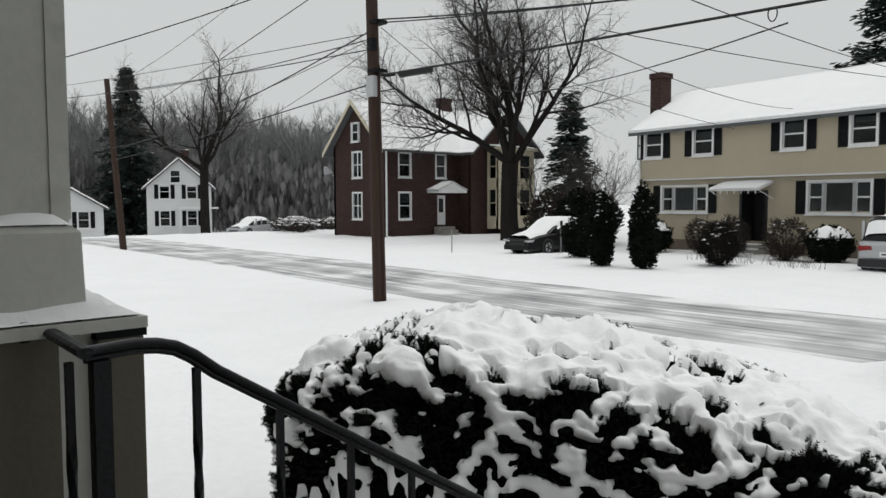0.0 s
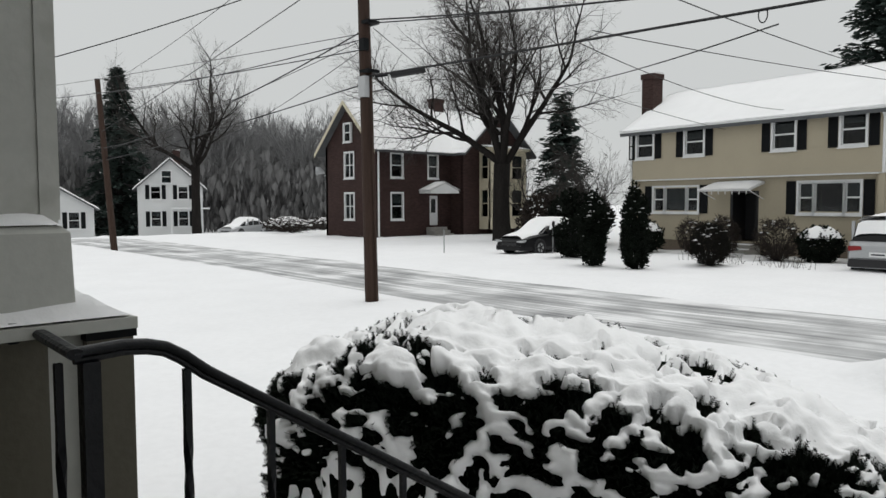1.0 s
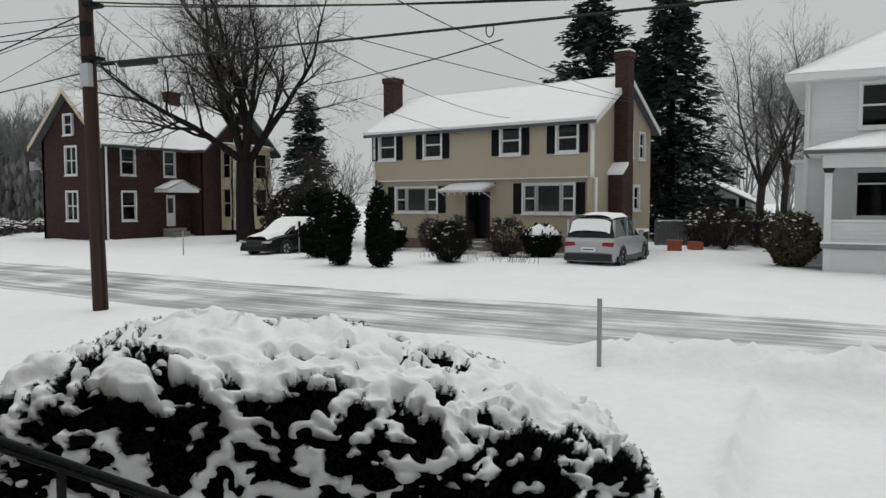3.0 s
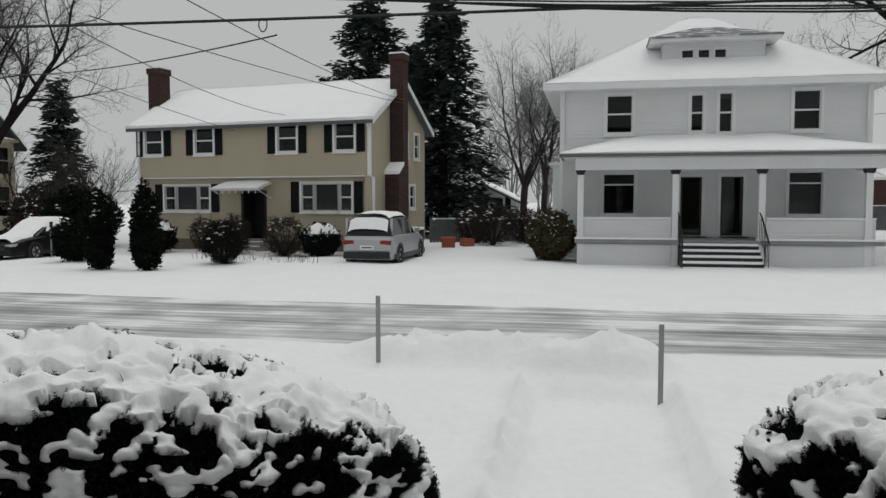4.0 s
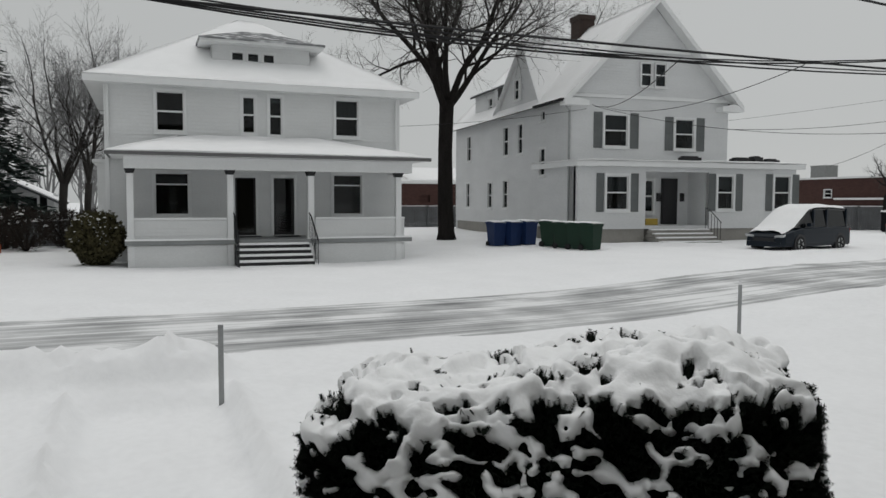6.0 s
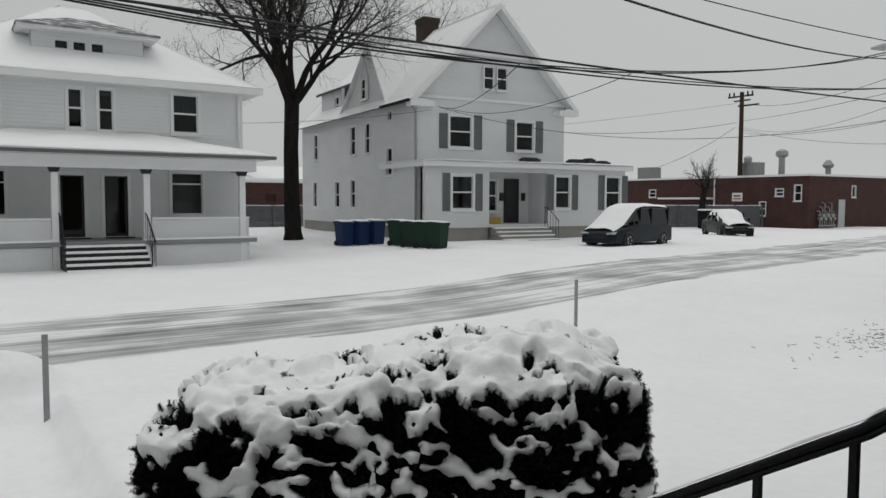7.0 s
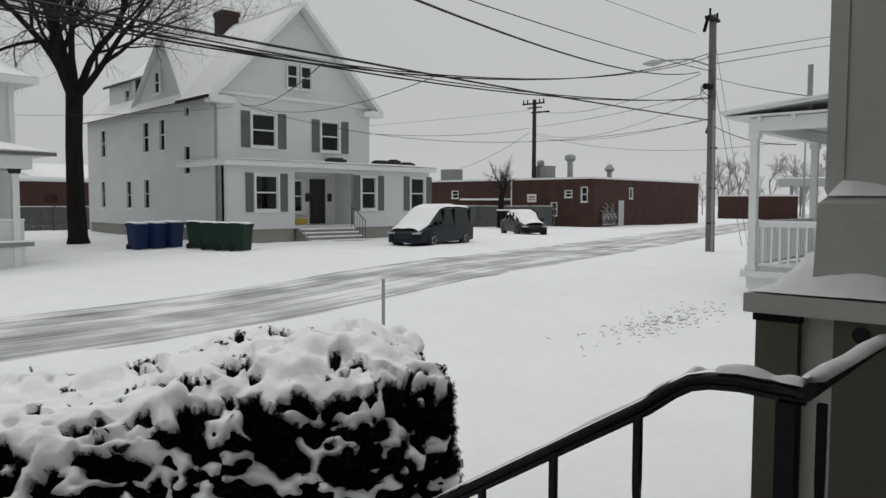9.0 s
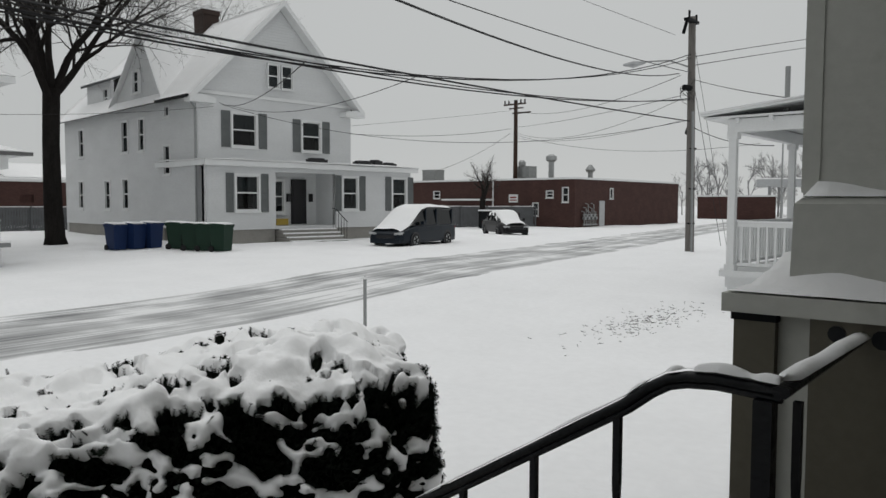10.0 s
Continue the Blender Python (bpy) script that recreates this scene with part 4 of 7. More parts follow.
wall("cream_bay", br, bay_m, 7.8, 11.4, 0.4, 5.6, BB, CREAM, 0.0, 0.0, "cream painted two-storey bay")
wall("bay_side", br, Matrix.Translation((0, 7.8, 0)), 6.4, 7.4, 0.4, 5.6, [(6.6, 7.2, 1.2, 3.0), (6.6, 7.2, 3.7, 5.3)], CREAM)
for w in BB:
    window(br, bay_m, *w, 0.0, True, 0.5, 0.08, CREAM)
for z in ((1.2, 3.0), (3.7, 5.3)):
    window(br, Matrix.Translation((0, 7.8, 0)), 6.6, 7.2, *z, 0.0, True, 0.5, 0.08, CREAM)
part("bay_roof", Geo().box(6.2, 7.6, 7.6, 11.6, 5.6, 5.75), CREAM, br)
snow_slab(br, [(7.6, 7.6, 5.76), (7.6, 11.6, 5.76), (6.4, 11.6, 5.9), (6.4, 7.6, 5.9)], 0.1, 8)
chimney(br, 2.3, 2.9, 7.0, 7.9, 8.2, 9.3, BRICK_CH)
part("rear_porch", Geo().box(5.4, 9.0, 12.8, 17.0, 2.5, 2.65).box(5.5, 8.8, 16.0, 16.2, 0.0, 2.5), CREAM, br)
snow_slab(br, [(9.1, 12.8, 2.66), (9.1, 17.1, 2.66), (5.4, 17.1, 3.1), (5.4, 12.8, 3.1)], 0.12, 8)
g = Geo().box(-0.3, -0.05, 0.1, 0.5, 3.9, 4.0)
g.tube([(-0.1, 0.0, 4.1), (-0.35, -0.25, 4.25), (-0.5, -0.4, 4.25)], [0.03, 0.25, 0.3], 10)
part("satellite_dish", g, TRANSF, br, "grey satellite dish on the wall corner")


# ---- far small houses ----
def far_house(x, y, z, turn, w, d, h, ridge, label):
    o = thing("far_house", pose(x, y, z, 0, 0, turn), label, "house")
    win = [(w * 0.2, w * 0.2 + 0.9, 1.0, 2.5), (w * 0.62, w * 0.62 + 0.9, 1.0, 2.5)] + ([(w * 0.2, w * 0.2 + 0.9, 3.7, 5.1), (w * 0.62, w * 0.62 + 0.9, 3.7, 5.1)] if h > 4.5 else [])
    wall("front_wall", o, I4, 0, w, 0, h, win, SIDING, 0.0, 0.15, top=[(w / 2, ridge)])
    wall("side_wall", o, side_right(w), 0.0, d, 0, h, win, SIDING)
    wall("side_wall", o, SIDE_L, 0.0, d, 0, h, [], SIDING)
    for q in win:
        window(o, I4, *q, 0.0, True, 0.3, 0.08)
        window(o, side_right(w), *q, 0.0, True, 0.3, 0.08)
        shutter(o, I4, q[0] - 0.5, q[0] - 0.12, q[2], q[3])
        shutter(o, I4, q[1] + 0.12, q[1] + 0.5, q[2], q[3])
    if h > 4.5:
        window(o, I4, w / 2 - 0.8, w / 2 + 0.1, h + 0.4, h + 1.6, -0.12, True, 0.0, 0.08)
        part("entry_roof", Geo().box(w * 0.5, w + 0.6, -1.6, 0, 2.7, 2.85).box(w * 0.5, w * 0.5 + 0.12, -1.5, -1.4, 0, 2.7), WHITE, o)
        chimney(o, w * 0.55, w * 0.55 + 0.7, 2.5, 3.3, ridge - 0.6, ridge + 1.1, BRICK_CH)
    roof_plane(o, [(-0.4, d + 0.3, h - 0.25), (-0.4, -0.4, h - 0.25), (w / 2, -0.4, ridge + 0.12), (w / 2, d + 0.3, ridge + 0.12)], 0.15, 0.14)
    roof_plane(o, [(w + 0.4, -0.4, h - 0.25), (w + 0.4, d + 0.3, h - 0.25), (w / 2, d + 0.3, ridge + 0.12), (w / 2, -0.4, ridge + 0.12)], 0.15, 0.14)
    return o


far_house(29.75, 74.26, -1.1, -24, 6.1, 8.0, 4.9, 7.6, "far white two-storey house with dark shutters")
far_house(19.6, 73.9, -1.1, -14, 5.6, 6.0, 3.0, 4.6, "far low white house with a snowy roof")
far_house(40.0, 24.6, 0, -95, 5.0, 5.0, 2.4, 3.9, "small garage with a snowy roof behind the trees")
far_house(50.0, 9.0, 0, -90, 4.6, 5.0, 2.3, 3.2, "small tan shed with a snowy roof behind a garden")

# ---- low rust-brick commercial building ----
ind = thing("brick_store", pose(30.1, -50.8, 0.3, 0, 0, -91.5), "long low rust-brick commercial building with a flat roof", "building")
L1 = 18.0
IW = [(5.3, 5.75, 2.3, 3.1)]
wall("long_wall", ind, I4, 0, L1, -0.3, 3.75, IW, BRICK_IND)
IS = [(2.0, 2.6, 2.35, 2.85), (0.6, 1.1, 2.0, 3.1), (3.4, 3.9, 0.9, 1.9), (14.0, 14.7, 2.3, 2.9)]
wall("short_wall", ind, SIDE_L, 0.2, 26.0, -0.3, 3.75, IS, BRICK_IND)
for w in IW:
    window(ind, I4, *w, 0.0, False, 0.9, 0.05)
for w in IS:
    window(ind, SIDE_L, *w, 0.0, True, 0.4, 0.05)
part("back_wall", Geo().box(0.2, L1, 25.8, 26, -0.3, 3.75).box(L1 - 0.2, L1, 0.2, 25.8, -0.3, 3.75), BRICK_IND, ind)
part("roof_deck", Geo().box(0.2, L1 - 0.2, 0.2, 25.8, 3.5, 3.7), CONCRETE, ind)
part("coping", Geo().box(-0.08, L1 + 0.08, -0.08, 0.28, 3.75, 3.9).box(-0.08, 0.28, 0.28, 26.0, 3.75, 3.9), WHITE, ind)
part("door", Geo().box(3.6, 4.4, -0.05, -0.005, 0.0, 2.1), TRANSF, ind, "pale steel door")
part("downpipe", Geo().tube([(-0.1, 7.9, 3.7), (-0.1, 7.9, 0.0)], 0.06, 6), WHITE, ind)
part("sign", Geo().box(-0.05, -0.005, 5.4, 6.3, 1.95, 2.6), WHITE, ind, "small white wall sign")
part("sign_bars", Geo().box(-0.06, -0.052, 5.5, 6.2, 2.1, 2.18).box(-0.06, -0.052, 5.55, 6.15, 2.3, 2.42), LAMP_RED, ind)
g = Geo()
for k in range(7):
    x = 0.9 + k * 0.28
    g.tube([(x, -0.3, 0.1), (x, -0.3, 1.2 + 0.3 * (k % 3)), (x, -0.05, 1.3 + 0.3 * (k % 3))], 0.04, 6)
    g.tube([(x, -0.42, 0.75 + 0.2 * (k % 2)), (x, -0.2, 0.75 + 0.2 * (k % 2))], 0.13, 8)
g.tube([(0.7, -0.35, 0.25), (2.8, -0.35, 0.25)], 0.05, 6).tube([(0.7, -0.3, 1.0), (2.8, -0.3, 1.0)], 0.035, 6)
part("gas_meters", g, METAL, ind, "row of grey gas meters and pipes")
part("awning", Geo().box(-0.9, -0.005, 7.9, 13.0, 2.1, 2.25), WHITE, ind)
for v, u, r, h in ((3.0, 1.2, 0.22, 1.5), (7.5, 3.4, 0.16, 1.3)):
    g = Geo().tube([(u, v, 3.7), (u, v, 3.7 + h)], r, 10).tube([(u, v, 3.7 + h), (u, v, 3.85 + h), (u, v, 4.15 + h), (u, v, 4.3 + h)], [r * 1.2, r * 2.0, r * 1.9, r * 0.8], 10)
    part("roof_vent", g, METAL, ind, "galvanised roof vent with a cowl")
g = Geo().tube([(5.5, 2.0, 3.7), (5.5, 2.0, 4.5)], 0.2, 10).tube([(5.5, 2.0, 4.5), (5.5, 2.0, 4.7), (5.5, 2.0, 5.1)], [0.3, 0.42, 0.15], 10)
part("roof_vent", g, METAL, ind, "galvanised roof vent with a cowl")
for u, v, s in ((1.5, 5.4, 1.1), (1.5, 16.0, 1.3), (2.0, 22.0, 1.6)):
    part("rooftop_unit", Geo().box(u, u + s, v, v + s * 1.2, 3.7, 4.9).box(u - 0.03, u + s + 0.03, v - 0.03, v + s * 1.2 + 0.03, 4.9, 4.96), METAL, ind, "grey rooftop air unit")
# low building seen between the two white houses
lo = thing("brick_store", pose(62, -19, 0.3, 0, 0, -90), "low rust-brick building beyond a grey board fence", "building")
wall("front_wall", lo, I4, 0, 26, 0, 3.4, [(4, 5, 1.8, 2.4)], BRICK_IND)
part("body", Geo().box(0, 26, 0.2, 8, 0, 3.3), BRICK_IND, lo)
part("coping", Geo().box(-0.1, 26.1, -0.1, 0.2, 3.4, 3.6), WHITE, lo)
snow_slab(lo, [(3, -0.1, 3.7), (26, -0.1, 3.7), (26, 6, 5.0), (3, 6, 5.0)], 0.15, 8)


# ---- fences ----
def fence(x0, y0, x1, y1, z, h, label, pitch=2.4, material=None):
    o = thing("fence", pose(x0, y0, z), label, "fence")
    n = max(1, round(math.hypot(x1 - x0, y1 - y0) / pitch))
    ang = math.atan2(y1 - y0, x1 - x0)
    L = math.hypot(x1 - x0, y1 - y0)
    R = Matrix.Rotation(ang, 4, "Z")
    for k in range(n + 1):
        part("post", Geo(R).box(k * L / n - 0.05, k * L / n + 0.05, -0.05, 0.05, -0.2, h + 0.08), material or FENCE, o)
    for zz in (0.15, h * 0.5, h - 0.12):
        part("rail", Geo(R).box(0, L, 0.05, 0.10, zz, zz + 0.09), material or FENCE, o)
    g = Geo(R)
    for k in range(int(L / 0.16)):
        hh = h + 0.03 * noise.noise((k * 0.7, x0, y0))
        g.box(k * 0.16, k * 0.16 + 0.145, 0.1, 0.12, 0.05, hh)
    tagged(part("board_infill", g, material or FENCE, o), kind="stuff")
    part("snow_line", Geo(R).box(0, L, 0.08, 0.14, h + 0.02, h + 0.07), SNOW, o)
    return o


fence(50, -12, 50, -24, 0.3, 1.5, "grey weathered board fence with a line of snow")
fence(38, -40.5, 33.5, -50.5, 0.3, 1.6, "dark board fence beside a brick building")
fence(37, 7.5, 41, -1.0, 0.0, 1.2, "dark wire garden fence behind a driveway")


# ---- the porch round the camera ----
porch = thing("near_porch", pose(0, 0, 0), "front porch with painted square columns on boxed pedestals", "porch", kind="structure")
part("porch_floor", Geo().box(-1.7, 0.55, -3.6, 3.4, 0.85, 1.0), mat("grey_porch_boards", (0.22, 0.22, 0.21), 0.7), porch)
# unseen wall behind, added tall and olive to shade the porch and cut bounce
part("house_wall", Geo().box(-1.9, -1.7, -8, 8, 0.0, 7.6), OLIVE, porch)
# ceiling and roof overhead are out of view, added for their shade
part("porch_ceiling", Geo().box(-1.7, 0.75, -3.7, 3.5, 3.75, 3.9).box(0.2, 0.5, -3.7, 3.5, 3.4, 3.75), WHITE, porch)
part("porch_roof", Geo().prism([(-1.7, 4.6), (0.95, 3.95), (0.95, 3.9), (-1.7, 3.9)], 1, -3.9, 3.7), SHINGLE, porch)
part("porch_skirt", Geo().box(0.45, 0.52, -3.6, -1.62, 0.0, 0.85).box(0.45, 0.52, 1.36, 3.4, 0.0, 0.85), OLIVE, porch)
for i in range(5):
    part("stair", Geo().box(0.56 + i * 0.3, 0.88 + i * 0.3, -1.15, 1.17, -0.1, 0.83 - i * 0.17), CONCRETE, porch)


def column(y_in, s, cap_x, cap_z, plinth_x, plinth_z, shaft_x, bank):
    """A square porch column on its boxed pedestal; y_in: the cap's inner face, s: which way it lies from there."""
    o = thing("porch_column", pose(0, 0, 0), "square grey-white porch column on an olive boxed pedestal with snow", "column", "porch columns")

    def ybox(g, x0, x1, d0, d1, z0, z1):
        a, b = sorted((y_in + s * d0, y_in + s * d1))
        return g.box(x0, x1, a, b, z0, z1)

    def frustum(g, x0, x1, d0, d1, z0, tx, td, z1):
        lo = [(x0, d0), (x1, d0), (x1, d1), (x0, d1)]
        hi = [(x0 + tx, d0 + td), (x1 - tx, d0 + td), (x1 - tx, d1 - td), (x0 + tx, d1 - td)]
        return g.add([(x, y_in + s * d, z0) for x, d in lo] + [(x, y_in + s * d, z1) for x, d in hi], [(3, 2, 1, 0), (4, 5, 6, 7), (0, 1, 5, 4), (1, 2, 6, 5), (2, 3, 7, 6), (3, 0, 4, 7)])

    part("pedestal_core", ybox(Geo(), -0.04, 0.50, 0.045, 0.57, 1.0, 1.926), COL, o)
    g = Geo()
    for a, b in ((0.455, 0.535), (0.10, 0.392), (-0.07, 0.0)):
        ybox(g, a, b, 0.022, 0.044, 1.0, 1.926)
    ybox(g, 0.502, 0.535, 0.0442, 0.13, 1.0, 1.926)
    ybox(g, 0.502, 0.535, 0.5, 0.6, 1.0, 1.926)
    part("corner_board", g, OLIVE, o, "olive taupe corner boards")
    # black strip added as the shadow below the cap
    part("shadow_gap", ybox(Geo(), 0.452, 0.54, 0.018, 0.10, 1.91, 1.926), SHUTTER, o)
    part("cap", ybox(Geo(), -0.08, cap_x, 0.0, 0.62, 1.927, cap_z), COL, o, "painted cap board")
    g = Geo()
    frustum(g, -0.02, plinth_x, 0.05, 0.565, cap_z + 0.002, 0.004, 0.004, plinth_z - 0.012)
    frustum(g, -0.016, plinth_x - 0.004, 0.054, 0.561, plinth_z - 0.012, 0.012, 0.012, plinth_z)
    part("plinth", g, COL, o)
    g = Geo()
    frustum(g, 0.02, shaft_x, 0.095, 0.53, plinth_z + 0.001, 0.0, 0.0, 3.40)
    g.box(shaft_x - 0.03, shaft_x + 0.003, *sorted((y_in + s * 0.092, y_in + s * 0.0945)), plinth_z + 0.01, 3.39)
    part("shaft", g, COL, o)
    # snow banked on the cap against the plinth
    n, top, fs = 22, [], []
    for i in range(n + 1):
        for j in range(n + 1):
            x, d = -0.07 + (cap_x + 0.062) * i / n, 0.008 + 0.60 * j / n
            q = min(x + 0.07, cap_x - 0.008 - x, d - 0.008, 0.608 - d)
            inner = max(0.0, max(abs(x - 0.22) - 0.24, abs(d - 0.31) - 0.26))
            h = bank * smoothstep(0.0, 0.10, q) * (1.25 - 5 * inner) + 0.006 + 0.014 * noise.noise((x * 7, d * 7, y_in)) + 0.004 * noise.noise((x * 22, d * 22, y_in))
            top.append((x, y_in + s * d, cap_z + 0.001 + max(0.003, h * smoothstep(-0.01, 0.02, q))))
    k = n + 1
    fs = [(i * k + j, (i + 1) * k + j, (i + 1) * k + j + 1, i * k + j + 1) for i in range(n) for j in range(n)]
    part("cap_snow", Geo().add(top, fs), SNOW, o, smooth=True)
    n, top = 16, []
    for i in range(n + 1):
        for j in range(n + 1):
            x, d = 0.0 + (plinth_x - 0.01) * i / n, 0.06 + 0.49 * j / n
            q = min(x, plinth_x - 0.01 - x, d - 0.06, 0.55 - d)
            top.append((x, y_in + s * d, plinth_z + 0.001 + smoothstep(-0.005, 0.03, q) * (0.45 * bank) * (0.8 + 0.8 * noise.noise((x * 8, d * 8, y_in + 3)))))
    k = n + 1
    part("plinth_snow", Geo().add(top, [(i * k + j, (i + 1) * k + j, (i + 1) * k + j + 1, i * k + j + 1) for i in range(n) for j in range(n)]), SNOW, o, smooth=True)
    return o


column(1.345, 1, 0.535, 1.947, 0.448, 2.11, 0.437, 0.04)
column(-1.605, -1, 0.553, 1.964, 0.440, 2.154, 0.431, 0.066)


def iron_rail(y, y_wall, label, snow, x0=0.375, xb=0.50, zt=1.925):
    o = thing("iron_railing", pose(0, 0, 0), label, "railing", "porch railings")
    s = 1 if y_wall > y else -1
    line = [(x0, y_wall, zt + 0.012), (x0, y - s * 0.011, zt)]
    run = [(x0, y, zt)] + [(x0 + (xb - x0) * k / 3, y, zt + 0.002 * k) for k in (1, 2)] + [(xb, y, zt), (xb + 0.03, y, zt - 0.008), (xb + 0.06, y, zt - 0.026)]
    k = 0.1
    while k < 1.75:
        run.append((xb + k, y, zt - 0.02 - (k - 0.04) * 0.63))
        k += 0.15

    def strip(pts, w, h, up=0.0):
        """A moulded bar: flat top, rounded shoulders."""
        g = Geo()
        prof = [(-w, -h), (-w * 0.55, -h), (-w, -h * 0.1), (-w * 0.9, h * 0.6), (-w * 0.45, h), (w * 0.45, h), (w * 0.9, h * 0.6), (w, -h * 0.1), (w * 0.55, -h), (w, -h)][1:-1]
        vs, m = [], len(prof)
        for i, p in enumerate(pts):
            a, b = Vector(pts[max(i - 1, 0)]), Vector(pts[min(i + 1, len(pts) - 1)])
            d = (b - a).normalized()
            side = d.cross(Vector((0, 0, 1))).normalized()
            nn = side.cross(d)
            vs += [Vector(p) + side * q[0] + nn * (q[1] + up) for q in prof]
        fs = [(i * m + j, i * m + (j + 1) % m, (i + 1) * m + (j + 1) % m, (i + 1) * m + j) for i in range(len(pts) - 1) for j in range(m)]
        return g.add(vs, fs + [tuple(range(m)), tuple(range((len(pts) - 1) * m, len(pts) * m))])

    part("handrail", strip(run, 0.0115, 0.008), IRON, o, smooth=True)
    part("handrail", strip(line, 0.0125, 0.008), IRON, o)
    part("channel", strip(run, 0.007, 0.005, -0.012), IRON, o)
    g = Geo().tube([(x0 - 0.035, y_wall - s * 0.0, zt + 0.012), (x0 - 0.035, y_wall - s * 0.02, zt + 0.012)], 0.018, 10).tube([(x0 + 0.04, y_wall, zt + 0.015), (x0 + 0.04, y_wall - s * 0.02, zt + 0.015)], 0.016, 10)
    g.box(x0 - 0.05, x0 + 0.055, *sorted((y_wall - s * 0.006, y_wall + s * 0.002)), zt - 0.004, zt + 0.025)
    part("wall_bracket", g, IRON, o)
    part("newel", Geo().box(x0 + 0.01, x0 + 0.036, y - 0.013, y + 0.013, 1.0, zt - 0.015), IRON, o)

    def baluster(x, yy, zb, ztop):
        g, n = Geo(), 40
        vs = []
        for i in range(n + 1):
            t = i / n
            z = zb + (ztop - zb) * t
            a = 0.0 if t > 0.86 else (0.86 - t) * 16
            for q in range(4):
                ang = a + math.pi / 4 + q * math.pi / 2
                vs.append((x + 0.0082 * math.cos(ang), yy + 0.0082 * math.sin(ang), z))
        return g.add(vs, [(i * 4 + q, i * 4 + (q + 1) % 4, i * 4 + 4 + (q + 1) % 4, i * 4 + 4 + q) for i in range(n) for q in range(4)])

    part("baluster", baluster(x0 - 0.012, y + s * 0.03, 1.0, zt - 0.018), IRON, o)
    for k in range(10):
        x = 0.552 + k * 0.157
        zz = zt - 0.035 - (x - xb - 0.04) * 0.63
        part("baluster", baluster(x, y, zz - 0.80, zz), IRON, o)
    if snow:
        pts = [(p[0], p[1] + 0.004 * math.sin(9 * p[0]), p[2] + 0.012) for p in run]
        g, vs = Geo(), []
        fine = []
        for a, b in zip(pts, pts[1:]):
            fine += [tuple(a[q] + (b[q] - a[q]) * k / 6 for q in range(3)) for k in range(6)]
        allp = [(x0, y_wall - s * 0.01 + (y - y_wall) * k / 14, zt + 0.014) for k in range(14)] + fine
        for i, p in enumerate(allp):
            r = max(0.001, 0.012 + 0.014 * noise.noise((i * 0.23, y, 0.0)) - (0.006 if i > 30 else -0.004))
            dx, dy = (0, 1) if i >= 14 else (1, 0)
            for q in range(5):
                a = math.pi * q / 4
                vs.append((p[0] + dx * math.cos(a) * min(r * 1.3, 0.016), p[1] + dy * math.cos(a) * min(r * 1.3, 0.016), p[2] + math.sin(a) * r * 0.6))
        part("rail_snow", g.add(vs, [(i * 5 + q, i * 5 + q + 1, i * 5 + 6 + q, i * 5 + 5 + q) for i in range(len(allp) - 1) for q in range(4)]), SNOW, o, smooth=True)
    return o


iron_rail(1.19, 1.385, "black wrought-iron stair railing with twisted balusters", False, 0.375, 0.488, 1.925)
iron_rail(-1.17, -1.645, "black wrought-iron stair railing dusted with snow", True, 0.305, 0.44, 1.885)


